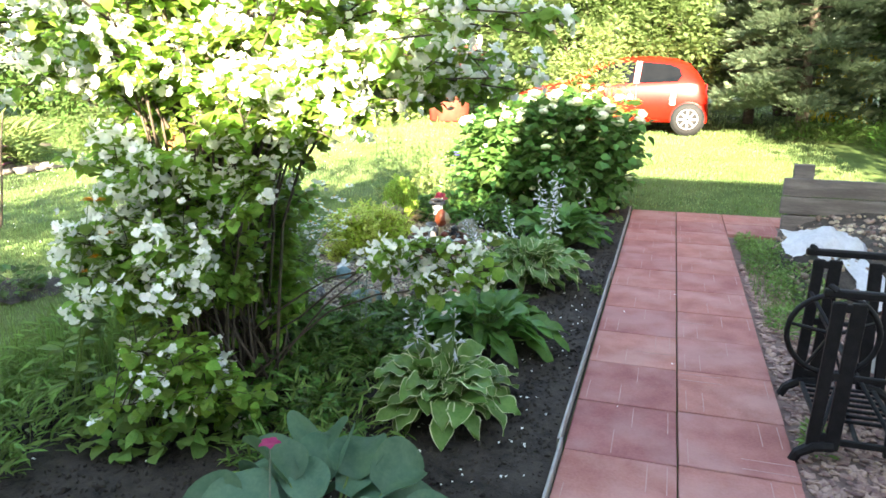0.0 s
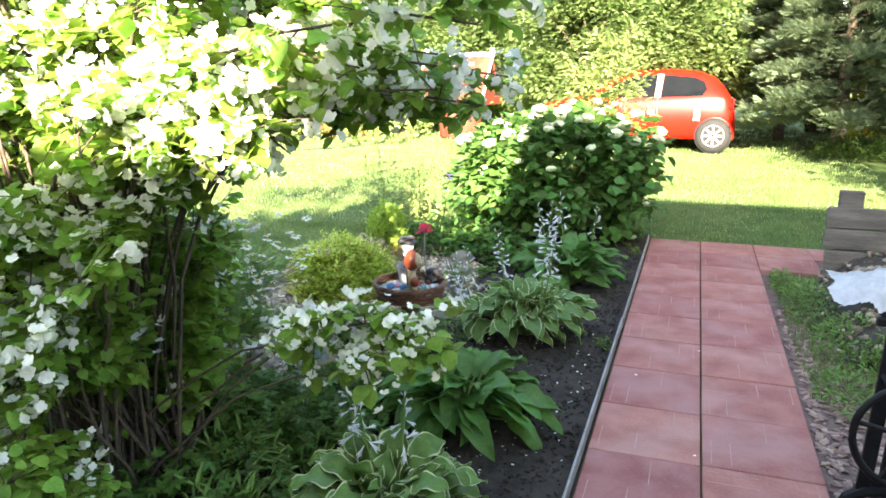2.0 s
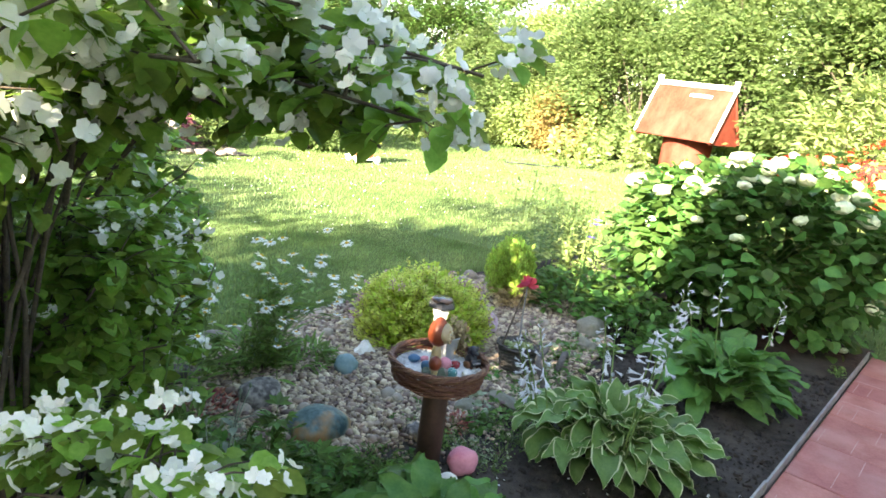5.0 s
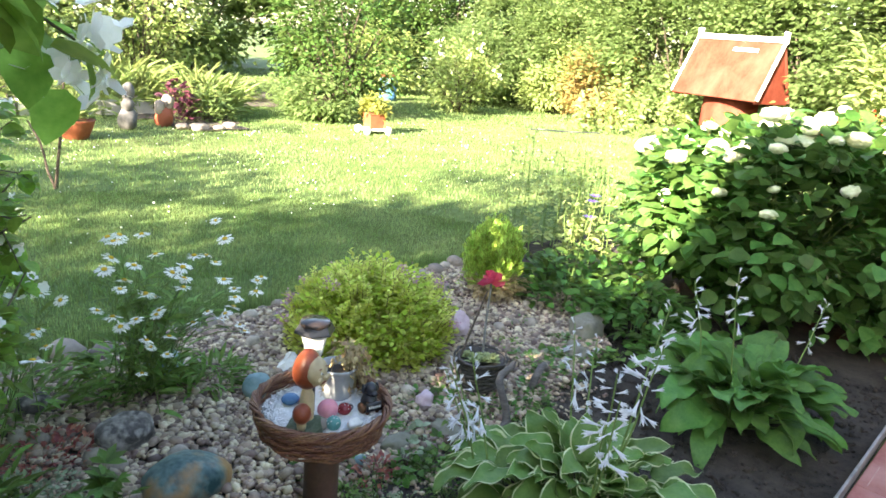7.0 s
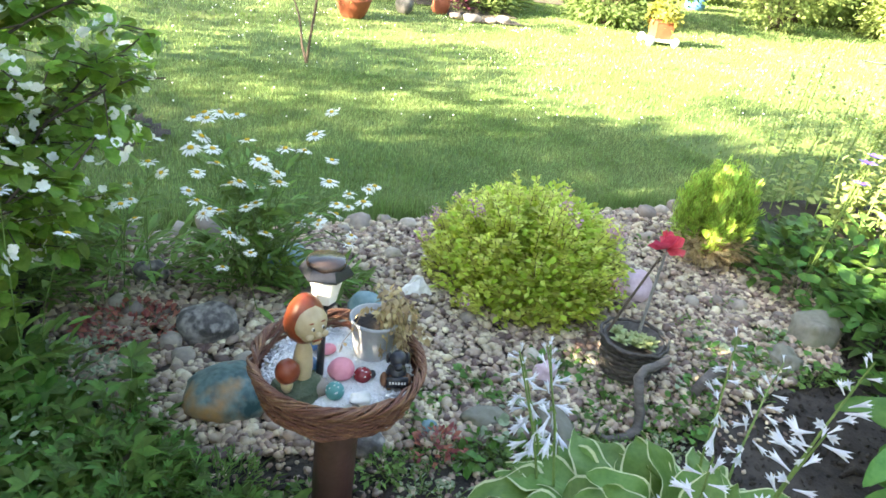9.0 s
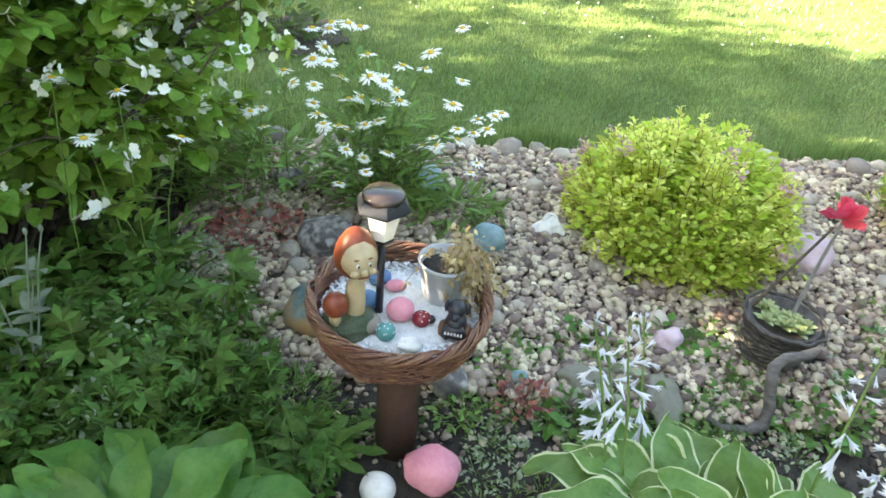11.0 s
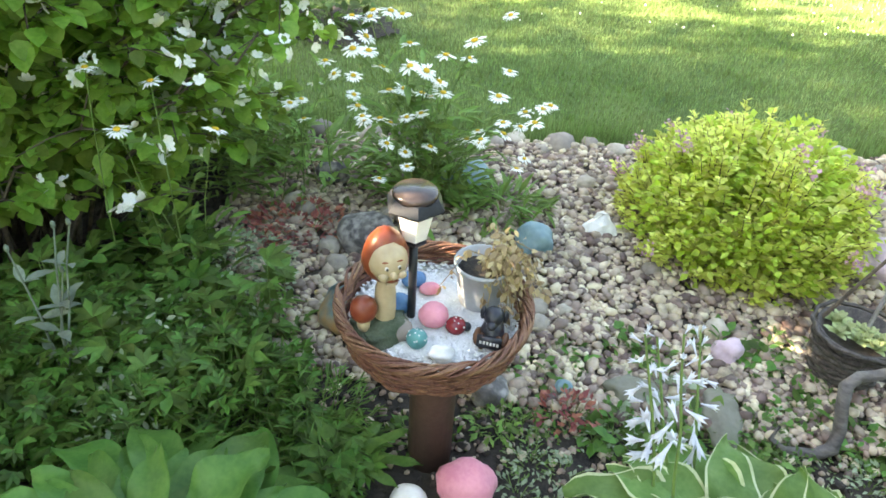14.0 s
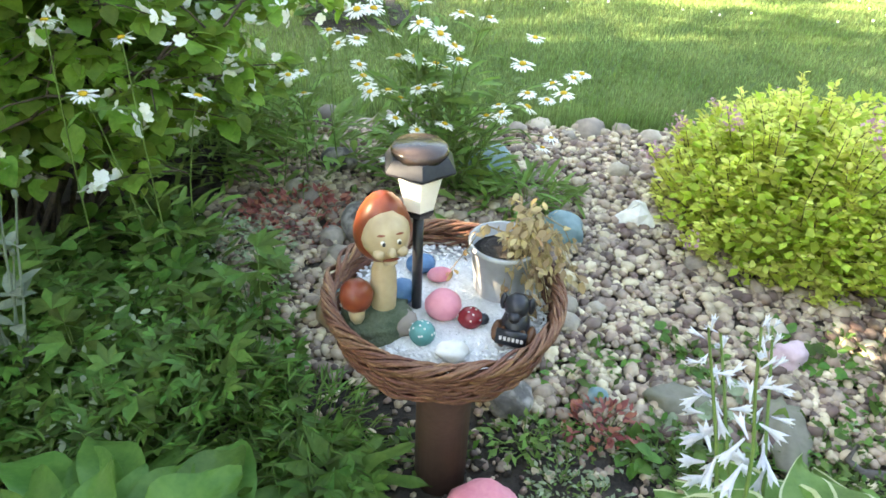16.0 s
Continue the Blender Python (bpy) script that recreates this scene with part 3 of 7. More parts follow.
            if kind == "far side" and e.y > 3.3 and e.x > -0.7 - 3.2 * (e.y - 3.3):
                continue
            if e.y > 3.15:
                edge -= 0.22
            if kind != "low arm" and kind != "foot" and e.z < 1.36 and e.x > edge + rng.normal(0, 0.05):
                continue
            if kind in ("crown", "middle") and e.z < 0.55:
                continue
            runs.append(([base, base.lerp(e, 0.5) + Vector((0, 0, 0.01)), e], 0.003, 0.0015))
            for k in range({"low arm": 6, "foot": 9}.get(kind, 13)):
                leaf_at.append(base.lerp(e, rng.uniform(0.15, 1.05)) + Vector(rng.normal(0, 0.012, 3)))
                leaf_dir.append(d.normalized() + Vector(rng.normal(0, 0.6, 3)))
            much = {"crown": (0.75 if s > 0.72 else 0.13) * full + 0.06, "middle": (0.82 if s > 0.7 and e.y < 2.55 and e.z > 0.62 else 0.04), "low arm": 0.48, "foot": 0.22, "far side": 0.42 if e.y > 3.45 else 0.16 if e.y > 3.2 else 0.03}[kind]
            if rng.random() < much:
                (bloom_at if kind in ("crown", "middle") else bloom_few).append(e)
    v, f = tubes(runs, 4)
    part("branchwork", np_mesh("branchwork", v, f, M_BARK, True), None, t, "grey-brown arching stems")
    leaf_at, leaf_dir = np.array([tuple(p) for p in leaf_at]), np.array([tuple(p) for p in leaf_dir])
    keep = leaf_at[:, 2] > 0.06
    v, f = scatter(ROUND_LEAF, leaf_at[keep], face_out(leaf_dir[keep], 0.4, 0.3, rng), 0.057 * rng.uniform(0.55, 1.25, keep.sum()))
    part("foliage", np_mesh("foliage", v, f, M_JASMINE), None, t, "fresh green oval leaves")
    part("blossoms", blossoms([tuple(p) for p in bloom_at], 12, 0.029, 0.041, M_PETAL, rng), None, t, "clusters of four-petalled white blossom")
    part("blossoms", blossoms([tuple(p) for p in bloom_few], 8, 0.023, 0.036, M_PETAL, rng), None, t, "small clusters of white blossom on the lower sprays")


mock_orange()


def crown_points(n, rx, ry, rz, rng, shell=0.55, flat=-0.5):
    d = rng.normal(0, 1, (n * 2, 3))
    d /= np.linalg.norm(d, axis=1, keepdims=True)
    d = d[d[:, 2] > flat][:n]
    r = rng.uniform(shell, 1, (len(d), 1)) ** 0.6
    return d * r * np.array((rx, ry, rz))


def shrub(name, x, y, rx, ry, h, clumps, per, size, mat, label, category, seed, shape=LEAF, spread=0.12, trunk=0.04, flowers=None, low=0.45, group=""):
    """A bush or tree: forked limbs and a crown of leaf clumps with an uneven outline. low: height of the crown's middle as a share of h."""
    rng = np.random.default_rng(seed)
    z0 = ground(x, y)
    t = thing(name, label, category, group, (x, y, z0))
    mid = h * low
    c = crown_points(clumps, rx, ry, h - mid, rng, flat=-mid / (h - mid) * 0.95)
    c[:, 2] = np.where(c[:, 2] < 0, c[:, 2] * mid / (h - mid), c[:, 2]) + mid
    c *= 1 + 0.12 * rng.normal(0, 1, (len(c), 1))
    c[:, 2] = np.clip(c[:, 2], 0.08 * h, None)
    runs = []
    for q in rng.choice(len(c), min(len(c), 26), replace=False):
        runs.append((arch((rng.normal(0, rx * 0.06), rng.normal(0, ry * 0.06), 0), tuple(c[q]), 0.05 * h, 5, 0.01 * h, rng), trunk, trunk * 0.15))
    v, f = tubes(runs, 5)
    part("branchwork", np_mesh("branchwork", v, f, M_BARK, True), None, t)
    part("crown", leaf_cloud(shape, c, (spread, spread, spread * 0.7), per, size, mat, (0, 0, mid * 0.6), rng), None, t)
    if flowers:
        fm, count, fsize, fper, fspread, flabel = flowers
        out = c[np.argsort(-(c[:, 2] / h + np.hypot(c[:, 0] / rx, c[:, 1] / ry)))][:count]
        tagged(part("bloom", blossoms(out * 1.04, fper, fspread, fsize, fm, rng, "bloom"), None, t, flabel), kind="stuff")
    return t


def conifer(x, y, h, r, seed, label, size=0.17, n=84, mat=None):
    rng = np.random.default_rng(seed)
    t = thing("conifer", label, "conifer tree", "conifers behind the parked car", (x, y, ground(x, y)))
    v, f = tube([(0, 0, h * s) for s in (0, 0.3, 0.6, 1)], [0.11, 0.09, 0.05, 0.01], 8)
    part("trunk", np_mesh("trunk", [tuple(q) for q in v], f, M_BARK, True), None, t)
    runs, at, dr = [], [], []
    for i in range(n):
        s = (i / n) ** 0.9
        z, a = 0.1 * h + 0.88 * h * s, 2.4 * i + rng.uniform(-0.3, 0.3)
        L = r * (1 - s) ** 0.75 * rng.uniform(0.75, 1.12) + 0.12
        e = Vector((L * math.cos(a), L * math.sin(a), z - 0.16 * L))
        pts = arch((0, 0, z), e, 0.08 * L, 5, 0.01, rng)
        runs.append((pts, 0.022, 0.005))
        for k in range(int(90 + 190 * L)):
            u = rng.uniform(0.2, 1.0)
            p = Vector((0, 0, z)).lerp(e, u)
            side = Vector((-math.sin(a), math.cos(a), 0)) * rng.normal(0, 0.22 * L * (1.1 - 0.7 * u))
            at.append(tuple(p + side + Vector((0, 0, rng.normal(0, 0.06)))))
            dr.append((math.cos(a) + 2.0 * side.x, math.sin(a) + 2.0 * side.y, 0.25 + rng.normal(0, 0.3)))
    v, f = tubes(runs, 4)
    part("branchwork", np_mesh("branchwork", v, f, M_BARK, True), None, t)
    v, f = scatter(NEEDLES, np.array(at), face_out(np.array(dr), 0.4, 0.0, rng), size * rng.uniform(0.7, 1.2, len(at)))
    part("needle_mass", np_mesh("needle_mass", v, f, mat or M_NEEDLE), None, t)
    return t


# hydrangea with single flower heads
def hydrangea():
    rng = np.random.default_rng(8)
    t = thing("hydrangea_bush", "wide green hydrangea with cream-white flower heads", "flowering bush", at=(-1.32, 7.78, 0.02))
    c = crown_points(210, 0.98, 0.78, 0.62, rng, 0.5, -0.8)
    c *= 1 + 0.09 * rng.normal(0, 1, (len(c), 1))
    c[:, 2] = np.clip(c[:, 2] * (1 + 0.20 * c[:, 0]) + 0.60 + 0.05 * c[:, 0], 0.1, 1.6)
    runs = [(arch((rng.normal(0, 0.12), rng.normal(0, 0.12), 0), tuple(q), 0.1, 5, 0.015, rng), 0.008, 0.003) for q in c[::3]]
    v, f = tubes(runs, 4)
    part("stemwork", np_mesh("stemwork", v, f, M_STEM, True), None, t)
    part("foliage", leaf_cloud(ROUND_LEAF, c, (0.09, 0.09, 0.06), 30, 0.094, M_HYDRANGEA, (0, 0, 0.2), rng, 0.35), None, t)
    heads = [stone_mesh("flower_head", (s, s, s * 0.6), q, M_CREAM, 0.35, BALL3, 4.0) for q, s in ((1, 0.13), (2, 0.090), (3, 0.065))]
    order = np.argsort(-(c[:, 2] + 0.25 * np.hypot(c[:, 0], c[:, 1]) - 0.25 * c[:, 1]))
    for i in range(124):
        p = c[order[i]] if i < 72 else c[rng.integers(len(c))]
        d = p - np.array((0, 0, 0.5))
        p = p + d / np.linalg.norm(d) * 0.11
        big = heads[0] if (p[2] > 0.95 and rng.random() < 0.5) else heads[int(rng.integers(1, 3))]
        part("flower_head", big, None, t, m=pose(*p, rng.uniform(-25, 25), rng.uniform(-25, 25), rng.uniform(0, 360)))


hydrangea()

# golden spirea mound: leafy shoots over a greener heart
rng = np.random.default_rng(9)
sp = thing("spirea_mound", "low rounded golden spirea with faint pink flowers", "shrub", at=(-2.39, 5.33, 0.03))
heart = crown_points(190, 0.34, 0.35, 0.26, rng, 0.4, -0.35)
heart[:, 2] = np.clip(heart[:, 2] + 0.10, 0.03, None)
part("inner_foliage", leaf_cloud(BROAD_SMALL, heart, (0.045, 0.045, 0.04), 60, 0.032, M_SPIREA_GREEN, (0, 0, -0.1), rng, 0.0), None, sp, "green inner leaves")
c = crown_points(660, 0.385, 0.395, 0.325, rng, 0.8, -0.45)
lump = np.array([noise.noise(Vector(q) * 5.5) for q in c])
c *= 1 + 0.25 * lump[:, None] + 0.05 * rng.normal(0, 1, (len(c), 1))
c[:, 2] = np.clip(c[:, 2] + 0.105, 0.02, None)
runs, lp, ld, ls = [], [], [], []
for q in c:
    out = Vector(q) - Vector((0, 0, -0.06))
    grow = (out.normalized() + Vector((0, 0, 0.55)) + Vector(rng.normal(0, 0.22, 3))).normalized()
    foot, tip = Vector(q) - grow * 0.075, Vector(q) + grow * rng.uniform(0.0, 0.035) * (2.0 if rng.random() < 0.12 else 1.0)
    runs.append(([foot, tip], 0.0018, 0.001))
    for k in range(17):
        u = (k + 0.5) / 17
        lp.append(tuple(foot.lerp(tip, u)))
        a = 2.4 * k + rng.uniform(-0.3, 0.3)
        side = Vector((math.cos(a), math.sin(a), 0.25))
        ld.append(tuple(side * (1.1 - 0.6 * u) + grow * (0.3 + 0.6 * u)))
        ls.append(0.040 * (1.05 - 0.5 * u) * rng.uniform(0.75, 1.2))
v, f = tubes(runs, 4)
part("stemwork", np_mesh("stemwork", v, f, M_BARK, True), None, sp)
v, f = scatter((np.array(LEAF[0]) * (1.15, 1, 1), LEAF[1]), np.array(lp), face_out(np.array(ld), 0.25, 0.0, rng), np.array(ls))
part("foliage", np_mesh("foliage", v, f, M_SPIREA), None, sp, "golden yellow-green leaves")
M_PINKISH = material("faded pink flower", (0.42, 0.22, 0.30), (0.55, 0.36, 0.40), 30, 0.8, 0.2, through_light=0.2)
for q in c[np.argsort(-np.linalg.norm(c, axis=1))][:26]:
    part("flower_tuft", blossoms([q * 1.02], 18, 0.014, 0.012, M_PINKISH, rng, "flower_tuft"), None, sp)["kind"] = "stuff"

# ---- far greenery ----
# x, y, rx, ry, height, clumps, material
far_shrubs = [
    (-1.5, 16.3, 2.3, 1.5, 4.6, 150, M_HEDGE), (-4.0, 18.0, 2.2, 1.6, 5.2, 150, M_HEDGE), (-0.6, 18.5, 2.0, 1.6, 6.4, 120, M_HEDGE), (2.6, 18.8, 2.6, 1.6, 7.0, 130, M_HEDGE_DARK),
    (-7.2, 18.6, 2.4, 1.5, 4.2, 150, M_HEDGE), (-9.5, 20.5, 2.3, 1.6, 4.0, 120, M_HEDGE_PALE), (-12.2, 20.2, 2.3, 1.5, 3.4, 120, M_HEDGE), (-15.5, 20.5, 2.6, 1.8, 4.6, 130, M_HEDGE_DARK)]
far_sides = [
    (-18.5, 17.5, 2.6, 2.2, 5.0, 120, M_HEDGE_DARK), (-20.5, 13.5, 2.4, 2.4, 5.5, 120, M_HEDGE), (-20.5, 9.0, 2.4, 2.4, 5.5, 120, M_HEDGE_PALE), (-19.5, 4.5, 2.4, 2.4, 6.0, 120, M_HEDGE),
    (-18.0, 0.5, 2.4, 2.4, 6.0, 120, M_HEDGE_PALE), (5.5, 14.5, 2.0, 2.0, 6.0, 120, M_HEDGE_DARK), (6.5, 10.5, 2.0, 2.2, 6.0, 120, M_HEDGE_DARK), (6.3, 19.5, 2.6, 2.0, 7.5, 120, M_HEDGE_DARK),
    ]
far_trees = [
    (-13.5, 25.0, 3.2, 2.0, 7.5, 120, M_HEDGE), (-6.5, 24.5, 3.2, 2.0, 9.0, 130, M_HEDGE), (0.0, 24.5, 3.4, 2.0, 9.5, 130, M_HEDGE_DARK), (-21.0, 23.0, 3.4, 2.4, 8.5, 120, M_HEDGE_DARK), (-25.0, 15.0, 3.0, 3.0, 9.0, 110, M_HEDGE_DARK), (-24.5, 6.0, 3.0, 3.0, 8.5, 110, M_HEDGE),
    (7.5, 25.0, 3.4, 2.4, 10.0, 120, M_HEDGE_DARK), (-24.0, -2.0, 3.0, 3.0, 9.0, 100, M_HEDGE_DARK)]
for i, (x, y, rx, ry, h, n, m) in enumerate(far_shrubs + far_sides + far_trees):
    near = i < 8
    shrub("tree" if h > 5.6 else "shrub", x, y, rx, ry, h, n, 270 if near else 110, 0.110 if near else 0.185, m, "dense leafy green tree at the garden's far edge" if h > 5.6 else "dense leafy green shrub at the lawn's far edge",
          "tree" if h > 5.6 else "shrub", 100 + i, BROAD_SMALL, 0.26, 0.06 if h > 5.6 else 0.03, low=0.5, group="trees round the garden" if h > 5.6 else "shrubs round the lawn")
conifer(2.3, 14.4, 6.5, 1.5, 31, "blue-green spruce beside the parked red car")
conifer(5.4, 15.2, 6.0, 1.4, 32, "dense green conifer beside the dark gate post")
conifer(1.6, 16.6, 7.0, 1.5, 33, "tall green conifer behind the parked red car")


# ---- path ----
path = thing("paved_path", "straight path of red concrete slabs with imprinted brick pattern", "garden path", kind="structure")
def slab_mesh(seed):
    """A half-metre slab whose face is cut by shallow grooves into a pattern of bricks."""
    rng = np.random.default_rng(seed)
    bm = bmesh.new()
    box(bm, (0.460, 0.4715, 0.05), (0, 0, 0.0), 0.006)
    for f in bm.faces:
        f.material_index = 0
    for qx, qy, across in ((-1, -1, 0), (1, 1, 0), (-1, 1, 1), (1, -1, 1)):
        for k in (-1, 0, 1):
            if rng.random() < (0.8 if across else 0.35):
                continue
            size = (0.20, 0.004, 0.002) if across else (0.004, 0.20, 0.002)
            at = (qx * 0.115, qy * 0.115 + 0.078 * k, 0.0253) if across else (qx * 0.115 + 0.078 * k, qy * 0.115, 0.0253)
            for v in box(bm, size, at):
                for f in v.link_faces:
                    f.material_index = 1
    me = bpy.data.meshes.new("slab")
    bm.to_mesh(me)
    bm.free()
    me.materials.append(M_SLAB)
    me.materials.append(M_GROOVE)
    return me


slabs = [slab_mesh(q) for q in range(4)]
rng = np.random.default_rng(3)
for col, x in enumerate((-0.093, 0.374)):
    for r in range(22):
        y = 7.725 - 0.478 * r - (0.0 if col else 0.015)
        part("slab", slabs[int(rng.integers(4))], None, path, m=pose(x, y, 0.008 + rng.uniform(-0.002, 0.002), rng.uniform(-0.2, 0.2), rng.uniform(-0.2, 0.2), rng.uniform(-0.4, 0.4) + 180 * int(rng.integers(2))))
for x, y in ((0.845, 7.725), (0.845, 7.247), (1.315, 7.725), (1.785, 7.725)):
    part("slab", slabs[0], None, path, m=pose(x, y, 0.008, 0.3, 0, 90))
bm = bmesh.new()
for k in range(4):
    box(bm, (0.012, 2.62, 0.09), (-0.340 + 0.006 * math.sin(k * 2.1), -1.2 + 2.6 * k, 0.03), 0.003, m=Matrix.Rotation(radians(0.25 * math.sin(k * 3)), 4, "Z"))
tagged(part("edging_strip", bm, M_EDGING, None, smooth=False), "thin weathered grey metal edging along the path", "edging", kind="structure")

# ---- gravel and chips ----
M_PEBBLE = material("river pebble", (0.165, 0.122, 0.090), (0.50, 0.405, 0.305), 9, 0.75, 0.15, 5, island=0.68, c3=(0.29, 0.185, 0.14), c3_scale=16, c3_amount=0.6)
rng = np.random.default_rng(17)
n = 33000
px, py = rng.uniform(-3.1, -1.4, n), rng.uniform(3.5, 7.0, n)
k = inside(GRAVEL, px, py)
px, py = px[k], py[k]
n = len(px)
base = BALL1[0] * (1 + rng.normal(0, 0.05, (len(BALL1[0]), 1)))
s = rng.uniform(0.0065, 0.0145, n) * np.where(rng.random(n) < 0.14, 1.6, 1.0)
sizes = np.stack([s * rng.uniform(0.9, 1.5, n), s, s * rng.uniform(0.55, 0.8, n)], -1)
v, f = scatter((base, BALL1[1]), np.stack([px, py, 0.03 + s * 0.35 + rng.uniform(0, 0.012, n)], -1), rotations(rng.uniform(0, 6.28, n), rng.normal(0, 0.3, n), rng.normal(0, 0.3, n)), sizes)
tagged(new("pebbles", np_mesh("pebbles", v, f, M_PEBBLE, True)), "rounded grey, beige and pinkish river pebbles", "gravel", kind="stuff")
n = 16000
px, py = rng.uniform(-2.7, -0.38, n), rng.uniform(1.2, 7.2, n)
k = inside(SOIL, px, py) & ~inside(GRAVEL, px, py)
px, py = px[k], py[k]
n = len(px)
s = rng.uniform(0.003, 0.011, n)
clod = (BALL1[0] * (1 + rng.normal(0, 0.22, (len(BALL1[0]), 1))), BALL1[1])
s *= np.where(rng.random(n) < 0.15, 1.6, 0.8)
v, f = scatter(clod, np.stack([px, py, 0.021 + s * 0.05], -1), rotations(rng.uniform(0, 6.28, n), rng.normal(0, 0.9, n), rng.normal(0, 0.9, n)), np.stack([s * rng.uniform(1.0, 2.2, n), s, s * 0.6], -1))
tagged(new("soil_crumbs", np_mesh("soil_crumbs", v, f, M_SOIL)), "small dark clods of garden soil", "soil", kind="stuff")
M_CHIP = material("broken red stone chip", (0.20, 0.115, 0.095), (0.36, 0.25, 0.21), 20, 0.9, 0.3, 5, island=0.35)
n = 9500
px, py = rng.uniform(0.63, 2.2, n), rng.uniform(1.8, 6.0, n)
chip = (np.array([(-1, -0.6, 0), (0.9, -0.8, 0), (1.1, 0.5, 0), (-0.7, 0.8, 0), (-0.8, -0.4, 0.5), (0.7, -0.6, 0.45), (0.9, 0.4, 0.5), (-0.5, 0.6, 0.4)]), np.array([(4, 5, 6, 7), (0, 1, 5, 4), (1, 2, 6, 5), (2, 3, 7, 6), (3, 0, 4, 7), (3, 2, 1, 0)]))
s = rng.uniform(0.012, 0.03, n)
v, f = scatter(chip, np.stack([px, py, np.full(n, 0.014)], -1), rotations(rng.uniform(0, 6.28, n), rng.normal(0, 0.25, n), rng.normal(0, 0.25, n)), np.stack([s, s * 0.8, s * 0.5], -1))
tagged(new("stone_chips", np_mesh("stone_chips", v, f, M_CHIP)), "broken reddish-brown stone chips beside the path", "gravel", kind="stuff")


# ---- grass ----
def grass(name, n, x0, x1, y0, y1, h, w, keep, label, seed, mat=None):
    rng = np.random.default_rng(seed)
    x, y = rng.uniform(x0, x1, n), rng.uniform(y0, y1, n)
    k = keep(x, y)
    x, y = x[k], y[k]
    n = len(x)
    hh = h * rng.uniform(0.5, 1.25, n)
    sizes = np.stack([np.full(n, w) * rng.uniform(0.7, 1.3, n), hh * rng.uniform(-0.5, 1.6, n), hh], -1)
    v, f = scatter(BLADE, np.stack([x, y, rise(x, y) - 0.003], -1), rotations(rng.uniform(0, 6.28, n), np.zeros(n), np.zeros(n)), sizes)
    return tagged(new(name, np_mesh(name, v, f, mat or M_GRASS)), label, "grass", kind="stuff")


bare = lambda x, y: ~(inside(SOIL, x, y) | inside(GRAVEL, x, y) | inside(MULCH, x, y) | ((x > -0.42) & (x < 0.66) & (y < 8.05)))
lawn_near = lambda x, y: bare(x, y) & (np.hypot(x + 2.9, y - 4.5) < 3.4)
lawn_mid = lambda x, y: bare(x, y) & (np.hypot(x + 2.9, y - 4.5) >= 3.4)
grass("grass", 190000, -6.6, -2.9, 1.5, 8.2, 0.029, 0.006, lawn_near, "short mown green grass blades of the near lawn", 41)
grass("grass", 150000, -13, 2.6, 1.0, 14.5, 0.036, 0.013, lawn_mid, "short mown green grass blades of the wide lawn", 42)
grass("grass", 60000, -22, 6, 12, 24, 0.05, 0.024, lambda x, y: (y > 14.5) | (x < -13), "mown green grass towards the far shrubs", 43)
rng = np.random.default_rng(48)
n = 420
px, py = rng.uniform(-9.5, -4.7, n), rng.uniform(3.0, 13.0, n)
v, f = scatter((np.array(BALL1[0]), BALL1[1]), np.stack([px, py, rise(px, py) + rng.uniform(0.025, 0.045, n)], -1), rotations(rng.uniform(0, 6.28, n), np.zeros(n), np.zeros(n)), rng.uniform(0.004, 0.009, n))
tagged(new("clover_heads", np_mesh("clover_heads", v, f, M_PETAL)), "tiny white clover heads strewn over the mown lawn", "clover", kind="stuff")
grass("grass", 9000, -3.25, -2.95, 3.2, 7.0, 0.10, 0.005, bare, "longer uncut grass along the stone border", 44)


# ---- things of the rock garden ----
M_POST = material("brown painted pipe", (0.060, 0.030, 0.022), (0.105, 0.055, 0.040), 12, 0.6, 0.3, 6)
M_WICKER = material("red-brown willow", (0.10, 0.035, 0.020), (0.21, 0.092, 0.052), 40, 0.55, 0.4, 4, per_object=0.25)
M_WICKERTAN = material("sun-bleached willow", (0.135, 0.058, 0.034), (0.25, 0.130, 0.076), 40, 0.6, 0.4, 4, per_object=0.3)
M_GREYWICKER = material("weathered grey willow", (0.040, 0.035, 0.030), (0.105, 0.092, 0.080), 40, 0.8, 0.4, 4, per_object=0.25)
M_SAND = material("white marble grit", (0.62, 0.62, 0.60), (0.82, 0.82, 0.80), 60, 0.9, 0.6, 4, island=0.1)
M_BLACK = material("black plastic", (0.012, 0.013, 0.018), (0.026, 0.028, 0.034), 30, 0.35, 0.05)
M_SOLAR = material("solar cell", (0.035, 0.025, 0.022), (0.055, 0.040, 0.035), 60, 0.2, 0.0)
M_FROST = material("frosted plastic shade", (0.70, 0.72, 0.70), (0.78, 0.80, 0.78), 20, 0.4, 0.0, through_light=0.25)
M_PLASTIC = material("pale grey plastic pot", (0.30, 0.31, 0.315), (0.43, 0.44, 0.445), 14, 0.5, 0.1)
M_DRY = leafy("withered straw leaf", (0.30, 0.22, 0.11), (0.46, 0.36, 0.20), 0.8, 0.3, tl=0.2)
M_PINK = material("pink painted stone", (0.60, 0.20, 0.26), (0.76, 0.33, 0.37), 12, 0.75, 0.3, 6)
M_PALEPINK = material("pale lilac stone", (0.46, 0.33, 0.36), (0.62, 0.48, 0.52), 12, 0.8, 0.3, 6)
M_WHITE = material("white painted stone", (0.62, 0.60, 0.55), (0.80, 0.78, 0.73), 12, 0.8, 0.3, 6, c3=(0.40, 0.37, 0.32), c3_scale=30, c3_amount=0.4)
M_TEAL = material("teal painted stone", (0.045, 0.20, 0.19), (0.10, 0.30, 0.28), 18, 0.5, 0.2, 6)
